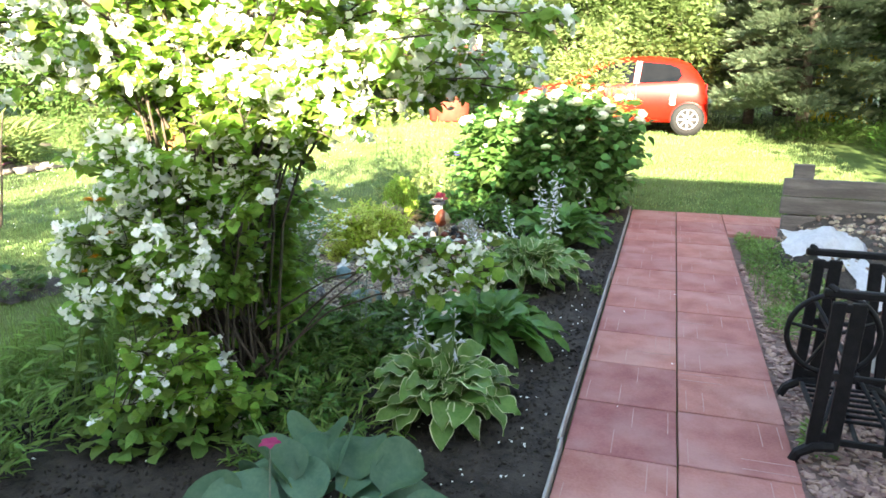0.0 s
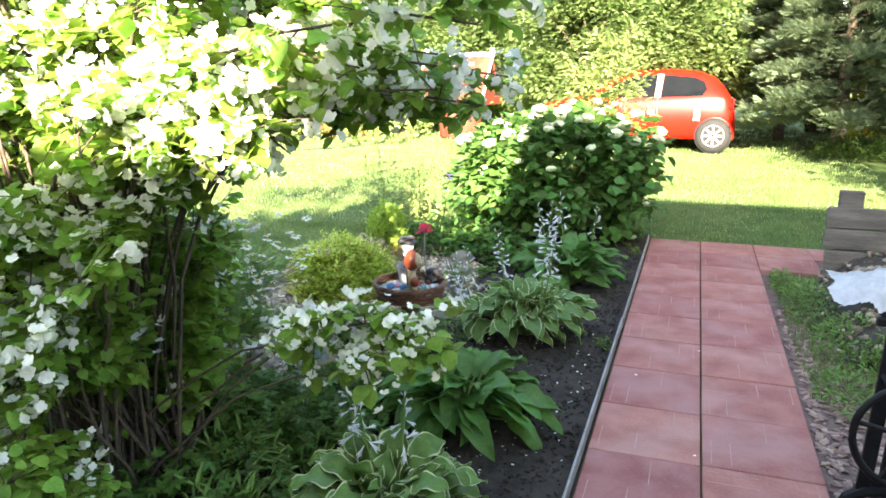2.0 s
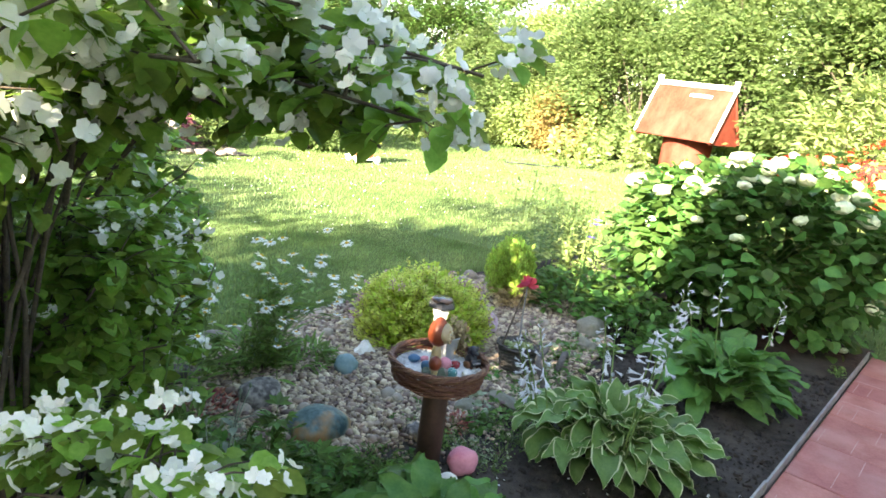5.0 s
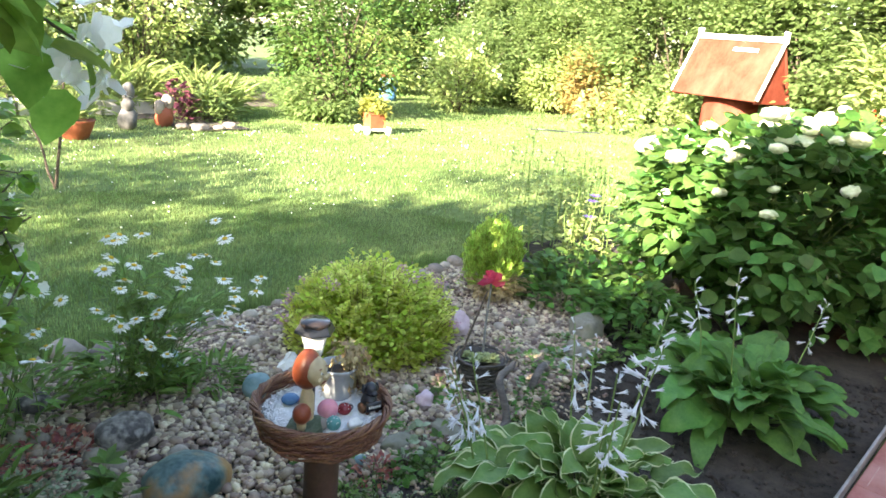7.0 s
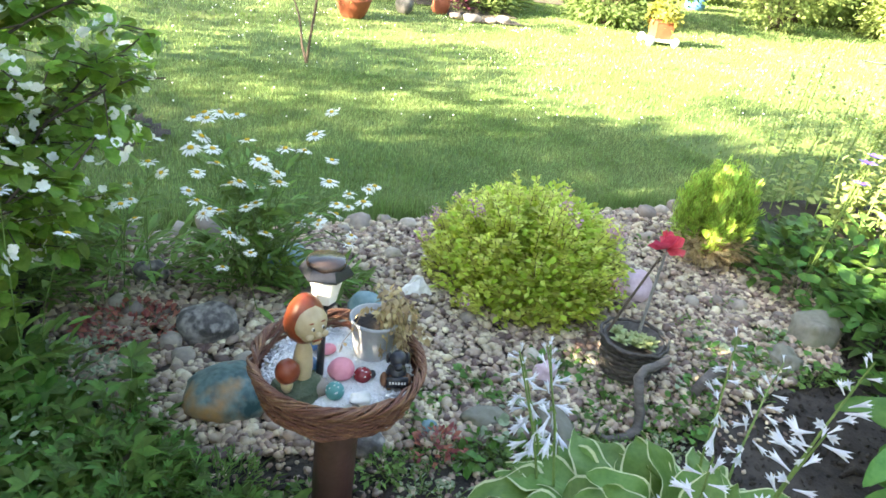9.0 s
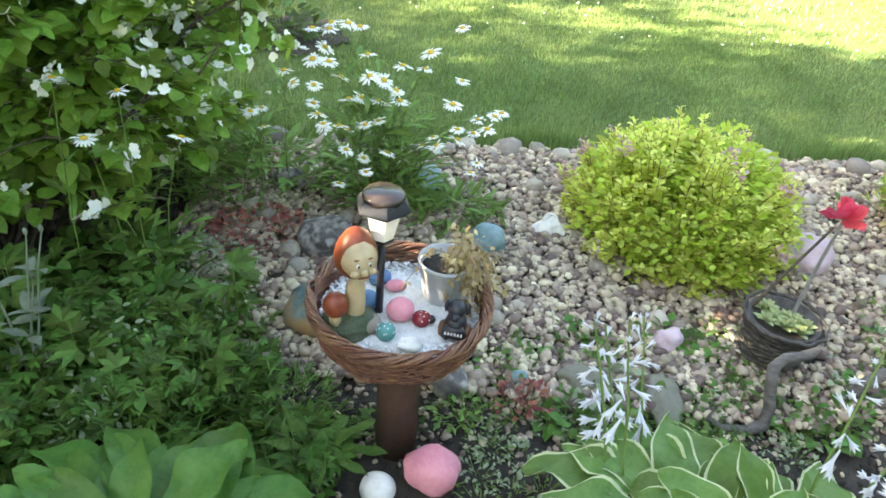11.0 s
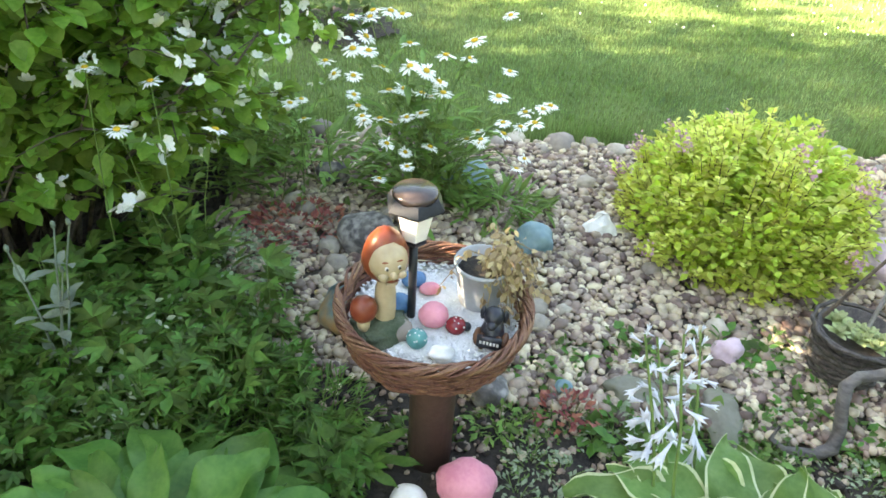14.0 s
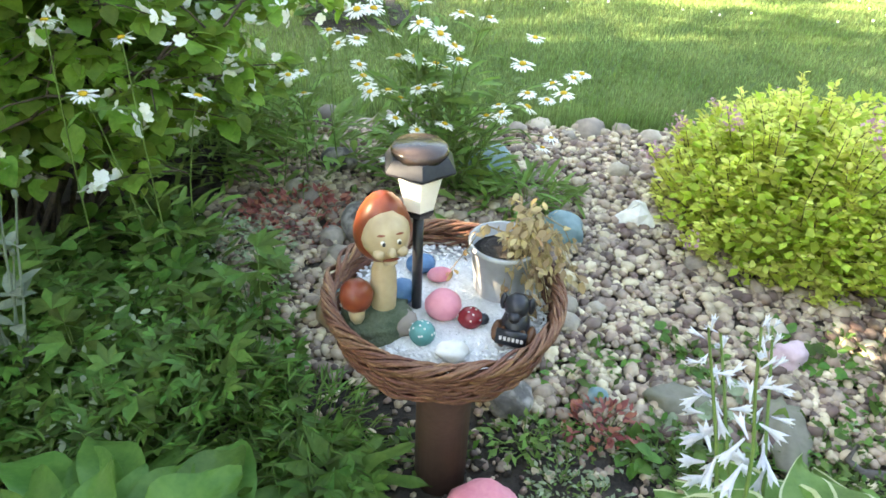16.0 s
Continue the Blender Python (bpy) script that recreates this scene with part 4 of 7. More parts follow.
M_BLUE = material("blue painted stone", (0.03, 0.11, 0.24), (0.08, 0.20, 0.34), 18, 0.5, 0.2, 6)
M_RED = material("glossy dark red paint", (0.17, 0.012, 0.018), (0.26, 0.025, 0.030), 18, 0.25, 0.05)
M_ROCK = material("grey streaked rock", (0.050, 0.046, 0.044), (0.15, 0.135, 0.125), 16, 0.75, 0.6, 5, c3=(0.36, 0.33, 0.30), c3_scale=30, c3_amount=0.8)
M_ROCKTAN = material("tan field stone", (0.20, 0.165, 0.13), (0.38, 0.325, 0.265), 9, 0.8, 0.4, 5, per_object=0.3, c3=(0.17, 0.15, 0.14), c3_scale=6, c3_amount=0.5)
# greenish grey stone, its colour darkened to stand in for shade
M_ROCKSHADE = material("shaded green-grey stone", (0.13, 0.125, 0.095), (0.26, 0.24, 0.19), 9, 0.85, 0.5, 5, c3=(0.10, 0.12, 0.06), c3_scale=8, c3_amount=0.6)
M_ROCKBLUE = material("blue and ochre painted rock", (0.018, 0.058, 0.062), (0.15, 0.235, 0.225), 11, 0.5, 0.4, 4, c3=(0.33, 0.18, 0.06), c3_scale=9, c3_amount=0.95)
M_ROCKAQUA = material("pale aqua painted rock", (0.09, 0.18, 0.20), (0.26, 0.36, 0.36), 9, 0.6, 0.3, 5, c3=(0.12, 0.20, 0.24), c3_scale=14, c3_amount=0.6)
M_DRIFT = material("grey driftwood", (0.065, 0.057, 0.052), (0.165, 0.148, 0.134), 9, 0.85, 0.7, 6, stretch=(1, 1, 4))
M_CAP = material("orange-red glazed cap", (0.15, 0.022, 0.012), (0.27, 0.075, 0.030), 14, 0.35, 0.05)
M_FACE = material("cream glazed plaster", (0.34, 0.25, 0.14), (0.50, 0.40, 0.25), 14, 0.4, 0.05)
M_MOSS = material("painted moss", (0.035, 0.055, 0.025), (0.10, 0.12, 0.075), 40, 0.7, 0.7)

TX, TY, TZ = -1.37, 4.26, 0.475
LIFT = 0.028                       # the tray's middle and the height of its grit
bird = thing("tray_stand", "round red-brown wicker tray of white grit on a brown pipe", "garden stand", at=(TX - 0.033, TY, LIFT))
part("post", lathe([(0.052, -LIFT), (0.052, 0.386), (0.05, 0.39)], 24), M_POST, bird, "brown painted pipe post", m=pose(0.0, 0.01, 0))
tray = part("tray", lathe([(0.10, 0.385), (0.160, 0.389), (0.168, 0.397), (0.170, 0.440), (0.0005, 0.443)], 40), M_WICKER, bird, "shallow wicker bowl")
for k in range(25):                                  # strands wound round the wall of the tray, each waving over and under
    z = 0.392 + 0.0032 * k
    r = 0.169 + 0.022 * (k / 24) ** 0.8
    ph, w1, w2 = 2.4 * k, 11 + (k * 7) % 6, 3 + (k * 5) % 4
    pts = [((r + 0.005 * math.sin(a * w1 + ph)) * math.cos(a), (r + 0.005 * math.sin(a * w1 + ph)) * math.sin(a), z + 0.007 * math.sin(a * w2 + k * 2.3)) for a in np.linspace(0, 2 * math.pi, 91)]
    v, f = tube(pts, [0.0031] * len(pts), 5)
    part("strand", np_mesh("strand", [tuple(q) for q in v], f, M_WICKER, True), None, tray)
for k in range(16):                                  # braided rim
    pts = [((0.191 + 0.010 * math.cos(a * (6 + k % 4) + k * 1.9)) * math.cos(a), (0.191 + 0.010 * math.cos(a * (6 + k % 4) + k * 1.9)) * math.sin(a), 0.474 + 0.011 * math.sin(a * (6 + k % 4) + k * 1.9 + 0.5 * math.sin(3 * a + k))) for a in np.linspace(0, 2 * math.pi, 120)]
    v, f = tube(pts, [0.0028] * len(pts), 5)
    part("strand", np_mesh("strand", [tuple(q) for q in v], f, M_WICKERTAN if k % 3 else M_WICKER, True), None, tray)
rng = np.random.default_rng(71)
n = 2600
a, r = rng.uniform(0, 6.28, n), 0.172 * np.sqrt(rng.uniform(0, 1, n))
v, f = scatter(chip, np.stack([TX - 0.033 + r * np.cos(a), TY + r * np.sin(a), np.full(n, TZ - 0.004)], -1), rotations(rng.uniform(0, 6.28, n), rng.normal(0, 0.4, n), rng.normal(0, 0.4, n)), rng.uniform(0.0025, 0.0055, n))
part("grit_bed", lathe([(0.168, 0.4445), (0.09, 0.4455), (0.0005, 0.446)], 32), M_SAND, bird, "white grit bed")
disc = np_mesh("grit", v, f, M_SAND)
tagged(new("white_grit", disc), "coarse white marble grit spread in the wicker tray", "gravel", kind="stuff")


def stone(name, size, at, turn, mat, label, seed, rough=0.2, category="stone", group="", freq=1.3, shape=BALL3):
    ob = new(name, stone_mesh(name, size, seed, mat, rough, shape, freq))
    ob.matrix_basis = pose(*at, 0, 0, turn)
    return tagged(ob, label, category, group)


G = "ornaments in the tray"
stone("painted_stone", (0.058, 0.062, 0.052), (TX - 0.005, TY + 0.0, TZ), 0, M_PINK, "round pink painted stone lying in white grit", 2, 0.1, group=G)
stone("painted_stone", (0.035, 0.045, 0.022), (TX - 0.10, TY - 0.01, TZ), 20, M_PINK, "flat pink painted stone lying in white grit", 3, 0.1, group=G)
stone("painted_stone", (0.05, 0.055, 0.03), (TX - 0.125, TY - 0.045, TZ), 20, M_BLUE, "blue painted stone lying in white grit", 4, 0.1, group=G)
stone("painted_stone", (0.045, 0.05, 0.045), (TX - 0.035, TY - 0.07, TZ), 70, M_BLUE, "dark blue painted stone beside the solar lamp", 5, 0.15, group=G)
stone("white_shell", (0.036, 0.05, 0.03), (TX + 0.095, TY + 0.018, TZ), 20, M_WHITE, "small white stone at the tray's edge", 6, 0.4, group=G)
egg = thing("painted_egg", "teal painted egg with small white dots in grit", "ornament", G, (TX + 0.06, TY - 0.03, TZ - 0.002))
egg_body = part("body", stone_mesh("body", (0.042, 0.042, 0.042), 1, M_TEAL, 0.02), None, egg)
bug = thing("ladybird_ornament", "glossy dark red ladybird ornament with white dots", "ornament", G, (TX + 0.015, TY + 0.045, TZ - 0.002))
bug_body = part("body", stone_mesh("body", (0.04, 0.042, 0.036), 1, M_RED, 0.03), None, bug)
part("head", stone_mesh("head", (0.02, 0.022, 0.02), 2, M_BLACK, 0.03, BALL2), None, bug, "black head", m=pose(0.0, 0.02, 0.005))
dot = stone_mesh("dot", (0.0045, 0.0045, 0.0045), 1, M_WHITE, 0.0, BALL1)
for k in range(14):
    el, az = rng.uniform(0.25, 1.4), 2.4 * k
    part("dot", dot, None, egg_body, m=pose(0.0205 * math.cos(el) * math.cos(az), 0.0205 * math.cos(el) * math.sin(az), 0.0135 + 0.0205 * math.sin(el)))
    if k < 9:
        part("dot", dot, None, bug_body, m=pose(0.0195 * math.cos(el) * math.cos(az), 0.0205 * math.cos(el) * math.sin(az), 0.011 + 0.0175 * math.sin(el)))

# solar lamp
lamp = thing("solar_lamp", "black hexagonal solar garden lamp with frosted white shade", "garden lamp", at=(TX - 0.022, TY - 0.045, TZ - 0.008), turn=8)
lamp.scale = (1, 1, 0.84)
part("pole", lathe([(0.0085, 0.0), (0.0085, 0.235)], 12), M_BLACK, lamp)
part("collar", lathe([(0.022, 0.228), (0.025, 0.236), (0.025, 0.242)], 6), M_BLACK, lamp, smooth=False)
part("shade", lathe([(0.0245, 0.242), (0.038, 0.318)], 6), M_FROST, lamp, "frosted white six-sided shade", smooth=False)
part("roof", lathe([(0.040, 0.316), (0.057, 0.324), (0.058, 0.329), (0.046, 0.35), (0.044, 0.3505)], 6), M_BLACK, lamp, "black six-sided roof", smooth=False)
part("solar_panel", lathe([(0.0415, 0.345), (0.0425, 0.358), (0.038, 0.3635)], 28), M_SOLAR, lamp, "round dark solar panel")

# mushroom figurine, one plain mesh
mv, mf, mi = [], [], []


def add_shape(V, F, k):
    o = sum(len(q) for q in mv)
    mv.append(np.asarray(V))
    mf.extend([tuple(int(c) + o for c in g) for g in F])
    mi.extend([k] * len(F))


def blob(c, s, k, seed=1, rough=0.0, shape=BALL2):
    V = shape[0].copy()
    for i, q in enumerate(V):
        V[i] *= 1 + rough * noise.noise(Vector(q) * 1.6 + Vector((seed, 0, 0)))
    add_shape(V * np.array(s) + np.array(c), shape[1], k)


def finish_figure(name, mats, at, turn, label, category, group="", grow=1.0):
    me = np_mesh(name, np.concatenate(mv), mf, mats, True, mi)
    mv.clear(), mf.clear(), mi.clear()
    ob = new(name, me)
    ob.matrix_basis = pose(*at, 0, 0, turn) @ Matrix.Scale(grow, 4)
    return tagged(ob, label, category, group)


blob((0, 0, 0.008), (0.042, 0.045, 0.02), 2, 3, 0.4, BALL3)
blob((0.02, 0.028, 0.012), (0.018, 0.018, 0.014), 3, 5, 0.3)
blob((0, 0.008, 0.05), (0.0165, 0.0165, 0.06), 1, 2, 0.1)
V = BALL3[0] * np.array((0.030, 0.032, 0.043))
V[:, :2] *= (1 - 0.20 * np.clip(V[:, 2:3] / 0.047, -0.35, 1))
add_shape(V + np.array((0, 0.008, 0.138)), BALL3[1], 0)
blob((0.0165, 0.008, 0.136), (0.0220, 0.0260, 0.031), 1, 1, 0.10, BALL3)
blob((0.0400, 0.008, 0.130), (0.006, 0.0050, 0.0060), 1)
for s in (-1, 1):
    blob((0.0368, 0.008 + 0.0085 * s, 0.141), (0.0016, 0.0027, 0.0031), 5)
    blob((0.0388, 0.0085 + 0.0085 * s, 0.1405), (0.0010, 0.0018, 0.0026), 4)
    blob((0.0345, 0.008 + 0.0095 * s, 0.1495), (0.0022, 0.0050, 0.0010), 0)
    blob((0.0355, 0.008 + 0.0125 * s, 0.127), (0.0060, 0.0070, 0.0060), 1)
blob((0.0372, 0.008, 0.119), (0.0022, 0.0095, 0.0016), 0)
blob((0.0345, 0.008, 0.1135), (0.0045, 0.0085, 0.0035), 1)
blob((0.012, -0.026, 0.034), (0.010, 0.010, 0.018), 1)
V = BALL2[0] * np.array((0.019, 0.020, 0.022))
add_shape(V + np.array((0.012, -0.026, 0.058)), BALL2[1], 0)
finish_figure("mushroom_figurine", [M_CAP, M_FACE, M_MOSS, M_ROCKTAN, M_BLACK, M_WHITE], (TX + 0.025, TY - 0.105, TZ - 0.004), 20, "glazed mushroom figurine with orange-red cap and cream front", "figurine", G, 1.36)
# dog figurine, one plain mesh
M_BROWN = material("brown glaze", (0.10, 0.04, 0.018), (0.16, 0.07, 0.03), 20, 0.4, 0.05)
blob((0, 0, 0.022), (0.024, 0.020, 0.026), 0, 1, 0.1)
blob((0.006, 0, 0.060), (0.018, 0.017, 0.017), 0, 2, 0.05)
blob((0.022, 0, 0.054), (0.010, 0.009, 0.008), 0)
for s in (-1, 1):
    blob((0.002, 0.018 * s, 0.060), (0.007, 0.005, 0.013), 0)
    blob((0.020, 0.013 * s, 0.015), (0.008, 0.007, 0.018), 1)
    blob((0.006, 0.022 * s, 0.012), (0.018, 0.008, 0.013), 1)
q = np.array([(0.031, -0.02, 0.012), (0.031, 0.02, 0.012), (0.027, 0.02, 0.032), (0.027, -0.02, 0.032), (0.027, -0.02, 0.012), (0.027, 0.02, 0.012), (0.023, 0.02, 0.032), (0.023, -0.02, 0.032)])
tri6 = [(0, 1, 2), (0, 2, 3), (4, 6, 5), (4, 7, 6), (3, 2, 6), (3, 6, 7), (0, 4, 5), (0, 5, 1), (0, 3, 7), (0, 7, 4), (1, 5, 6), (1, 6, 2)]
add_shape(q, tri6, 0)
for k in range(6):
    y = -0.015 + 0.0055 * k
    add_shape(np.array([(0.0306, y, 0.019), (0.0306, y + 0.0035, 0.019), (0.0298, y + 0.0035, 0.025), (0.0298, y, 0.025)]), [(0, 1, 2), (0, 2, 3)], 2)
finish_figure("dog_figurine", [M_BLACK, M_BROWN, M_WHITE], (TX + 0.04, TY + 0.115, TZ - 0.003), -14, "black and brown seated dog figurine with a small plate", "figurine", G, 1.2)

# plastic cup with a withered plant
cup = thing("plant_cup", "pale grey plastic cup with dark soil and withered plant", "flower pot", G, (TX - 0.085, TY + 0.095, TZ - 0.006))
part("pot", lathe([(0.043, 0.0), (0.056, 0.095), (0.060, 0.097), (0.060, 0.104), (0.055, 0.104), (0.053, 0.08), (0.0005, 0.08)], 32, caps=False), M_PLASTIC, cup)
part("soil", lathe([(0.052, 0.080), (0.03, 0.088), (0.0005, 0.084)], 20), M_SOIL, cup, "dark soil")
rng = np.random.default_rng(72)
runs, lp, ld = [], [], []
for k in range(34):
    a = rng.normal(0.9, 0.75)
    e = Vector((0.085 * math.cos(a) * rng.uniform(0.5, 1.3), 0.11 * math.sin(a) * rng.uniform(0.3, 1.3), rng.uniform(0.0, 0.10)))
    pts = arch((0.015, 0.015, 0.085), e, 0.09, 6, 0.006, rng)
    runs.append((pts, 0.0016, 0.0008))
    for p in pts[1:]:
        for _ in range(3):
            lp.append(tuple(p + Vector(rng.normal(0, 0.006, 3))))
            ld.append((*rng.normal(0, 1, 2), -0.6))
v, f = tubes(runs, 4)
part("stalk", np_mesh("stalk", v, f, M_DRY, True), None, cup, "limp straw-brown stalks")
v, f = scatter(LEAF, np.array(lp), face_out(np.array(ld), 0.6, 0.4, rng), rng.uniform(0.012, 0.026, len(lp)))
tagged(part("foliage", np_mesh("foliage", v, f, M_DRY), None, cup, "withered straw-brown leaves"), kind="stuff")

# ---- rocks ----
R = "rocks in the pebble bed"
stone("boulder", (0.17, 0.20, 0.15), (-2.23, 4.04, 0.02), 10, M_ROCK, "rounded grey boulder with pale streaks on pebbles", 11, 0.2, "rock", R)
stone("painted_boulder", (0.22, 0.29, 0.16), (-1.86, 4.075, 0.01), -6, M_ROCKBLUE, "smooth boulder painted blue-green and ochre", 12, 0.15, "rock", R)
stone("painted_boulder", (0.12, 0.14, 0.12), (-2.27, 4.60, 0.02), 0, M_ROCKAQUA, "pale aqua painted rock among pebbles", 13, 0.25, "rock", R)
stone("painted_boulder", (0.16, 0.19, 0.14), (-2.64, 4.37, 0.02), 30, M_ROCKAQUA, "pale aqua painted rock behind the daisies", 14, 0.25, "rock", R)
stone("boulder", (0.10, 0.13, 0.10), (-2.64, 3.86, 0.02), 0, M_ROCK, "dark grey stone on pebbles", 15, 0.3, "rock", R)
pyr = lathe([(0.060, 0.0), (0.058, 0.018), (0.036, 0.050), (0.010, 0.082), (0.004, 0.085)], 7, (0.85, 1.15))
for k, q in enumerate(pyr.verts):
    q.co += Vector((0.007 * math.sin(5 * k), 0.008 * math.cos(3 * k), 0.003 * math.sin(2.3 * k)))
solo("white_stone", pyr, M_WHITE, "white pointed stone on pebbles", "rock", R, smooth=False, m=pose(-2.385, 4.845, 0.03))
stone("boulder", (0.14, 0.19, 0.15), (-2.22, 5.77, 0.02), 0, M_PALEPINK, "pinkish angular stone beside the golden spirea", 17, 0.45, "rock", R, 1.8)
stone("boulder", (0.07, 0.095, 0.08), (-1.775, 5.108, 0.02), 10, M_PALEPINK, "small pale lilac stone among pebbles", 18, 0.4, "rock", R, 1.8)
stone("painted_stone", (0.122, 0.135, 0.122), (-1.29, 4.357, 0.012), 0, M_PINK, "round dusty-pink painted stone on dark soil", 19, 0.24, "rock", R)
stone("white_stone", (0.09, 0.085, 0.075), (-1.255, 4.228, 0.012), 0, M_WHITE, "round white speckled stone on dark soil", 20, 0.08, "rock", R)
stone("boulder", (0.13, 0.17, 0.09), (-1.66, 3.82, 0.015), 0, M_ROCKTAN, "brown stone at the edge of the pebbles", 21, 0.5, "rock", R, 1.8)
stone("boulder", (0.20, 0.28, 0.14), (-1.80, 6.42, 0.02), 20, M_ROCKSHADE, "pale mottled stone beside green plants", 22, 0.35, "rock", R)
stone("boulder", (0.12, 0.15, 0.08), (-1.66, 6.10, 0.02), 50, M_ROCKSHADE, "flat green-grey stone beside green plants, darkened for shade", 23, 0.55, "rock", R, 1.8)
stone("boulder", (0.09, 0.14, 0.07), (-1.62, 4.80, 0.015), 0, M_ROCKSHADE, "tan stone along the edge of the pebbles", 24, 0.4, "rock", R, 1.8)
stone("boulder", (0.10, 0.10, 0.07), (-1.60, 4.42, 0.015), 0, M_ROCK, "grey stone along the edge of the pebbles", 25, 0.4, "rock", R, 1.8)
stone("boulder", (0.10, 0.20, 0.07), (-1.54, 5.02, 0.012), 80, M_ROCKSHADE, "flat tan stone at the edge of dark soil", 26, 0.4, "rock", R, 1.8)
border = [stone_mesh("border_stone", (0.12, 0.14, 0.11), 40 + q, M_ROCKTAN, 0.3, BALL2) for q in range(6)]
y = 3.6
k = 0
while y < 6.9:
    s = rng.uniform(0.5, 1.15)
    ob = new("border_stone", border[k % 6])
    ob.matrix_basis = pose(-3.02 + rng.normal(0, 0.035), y, 0.005, rng.uniform(-20, 20), rng.uniform(-20, 20), rng.uniform(0, 360)) @ Matrix.Diagonal((s * rng.uniform(0.8, 1.2), s, s * rng.uniform(0.7, 1.05), 1))
    tagged(ob, "rounded field stone edging the pebbles against the lawn", "stone", "border stones")
    y += 0.12 * s + rng.uniform(0.0, 0.03)
    k += 1
for k in range(46):
    ob = new("cobble", border[k % 6])
    ob.matrix_basis = pose(rng.uniform(-2.95, -1.75), rng.uniform(3.7, 6.6), 0.025, 0, 0, rng.uniform(0, 360)) @ Matrix.Scale(rng.uniform(0.3, 0.62), 4)
    tagged(ob, "larger rounded cobble lying among the pebbles", "stone", "cobbles among the pebbles")

stone("painted_stone", (0.05, 0.05, 0.04), (-1.62, 4.62, 0.03), 0, M_ROCKAQUA, "small aqua painted stone among the pebbles", 27, 0.15, "rock", R)
# ---- woven basket, red poppy and driftwood ----
basket = thing("woven_basket", "dark weathered wicker basket planted with pale succulents", "basket", at=(-1.745, 5.42, 0.02))
basket.scale = (0.84, 0.84, 0.98)
part("wall", lathe([(0.095, 0.0), (0.128, 0.17), (0.118, 0.17), (0.09, 0.14), (0.0005, 0.14)], 28, caps=False), M_GREYWICKER, basket)
for k in range(11):
    z, r = 0.012 + 0.016 * k, 0.100 + 0.003 * k + (0.010 if k > 9 else 0)
    pts = [((r + 0.004 * math.sin(a * 12 + k * math.pi)) * math.cos(a), (r + 0.004 * math.sin(a * 12 + k * math.pi)) * math.sin(a), z + 0.004 * math.sin(a * 5 + k)) for a in np.linspace(0, 6.2832, 61)]
    v, f = tube(pts, [0.007] * len(pts), 5)
    part("strand", np_mesh("strand", [tuple(q) for q in v], f, M_GREYWICKER, True), None, basket)
M_SUCC = leafy("pale succulent leaf", (0.20, 0.26, 0.10), (0.36, 0.40, 0.20), 0.5, 0.25, tl=0.15)
for k in range(12):
    c = Vector((rng.uniform(-0.075, 0.075), rng.uniform(-0.075, 0.075), 0.155))
    m = 13
    yaw = np.arange(m) * 2.4
    v, f = scatter(LEAF, np.tile(np.array(c), (m, 1)), rotations(yaw, np.linspace(0.2, 1.1, m), np.zeros(m)), np.linspace(0.05, 0.03, m))
    part("rosette", np_mesh("rosette", v, f, M_SUCC, True), None, basket, "pale green succulent rosette")
M_POPPY = material("coral red fabric petal", (0.50, 0.035, 0.06), (0.70, 0.10, 0.125), 30, 0.6, 0.2, through_light=0.3, island=0.1)
M_STAKE = material("pale painted stake", (0.15, 0.145, 0.135), (0.26, 0.25, 0.235), 30, 0.6, 0.2)
poppy = thing("garden_pick_flower", "coral red artificial flower on thin stakes in the basket", "garden ornament", at=(-1.78, 5.42, 0.15))
v, f = tubes([([(0.02, 0.03, 0), (0.0, 0.05, 0.18), (-0.01, 0.07, 0.36)], 0.006, 0.005)], 6)
part("stake", np_mesh("stake", v, f, M_STAKE, True), None, poppy, "pale grey metal stake")
v, f = tubes([([(-0.03, -0.08, 0), (-0.02, -0.02, 0.16), (-0.01, 0.05, 0.33)], 0.006, 0.004)], 6)
part("stake", np_mesh("stake", v, f, M_BARK, True), None, poppy, "thin brown stick")
pp = 9
yaw = np.arange(pp) * 2.4
v, f = scatter(([(0, 0, 0), (0.4, 0.3, 0.15), (0.5, 0.75, 0.1), (0.2, 1, 0.25), (-0.2, 1, 0.15), (-0.5, 0.75, 0.25), (-0.4, 0.3, 0.15), (0, 0.6, -0.05)], [(0, 1, 7), (1, 2, 7), (2, 3, 7), (3, 4, 7), (4, 5, 7), (5, 6, 7), (6, 0, 7)]),
               np.tile(np.array((-0.01, 0.07, 0.36)), (pp, 1)), rotations(yaw, np.linspace(-0.5, 1.3, pp), rng.normal(0, 0.4, pp)), np.linspace(0.066, 0.06, pp))
part("flower_head", np_mesh("flower_head", v, f, M_POPPY, True), None, poppy, "crumpled coral red petals")


def drift(points, radii, label, at):
    v, f = tube(points, [0.72 * q for q in radii], 9)
    V = np.array([tuple(q) for q in v])
    for i, q in enumerate(V):
        V[i] += 0.006 * np.array(noise.noise_vector(Vector(q) * 14))
    ob = new("driftwood", np_mesh("driftwood", V, f, M_DRIFT, True))
    ob.matrix_basis = pose(*at)
    return tagged(ob, label, "driftwood", "driftwood by the basket")


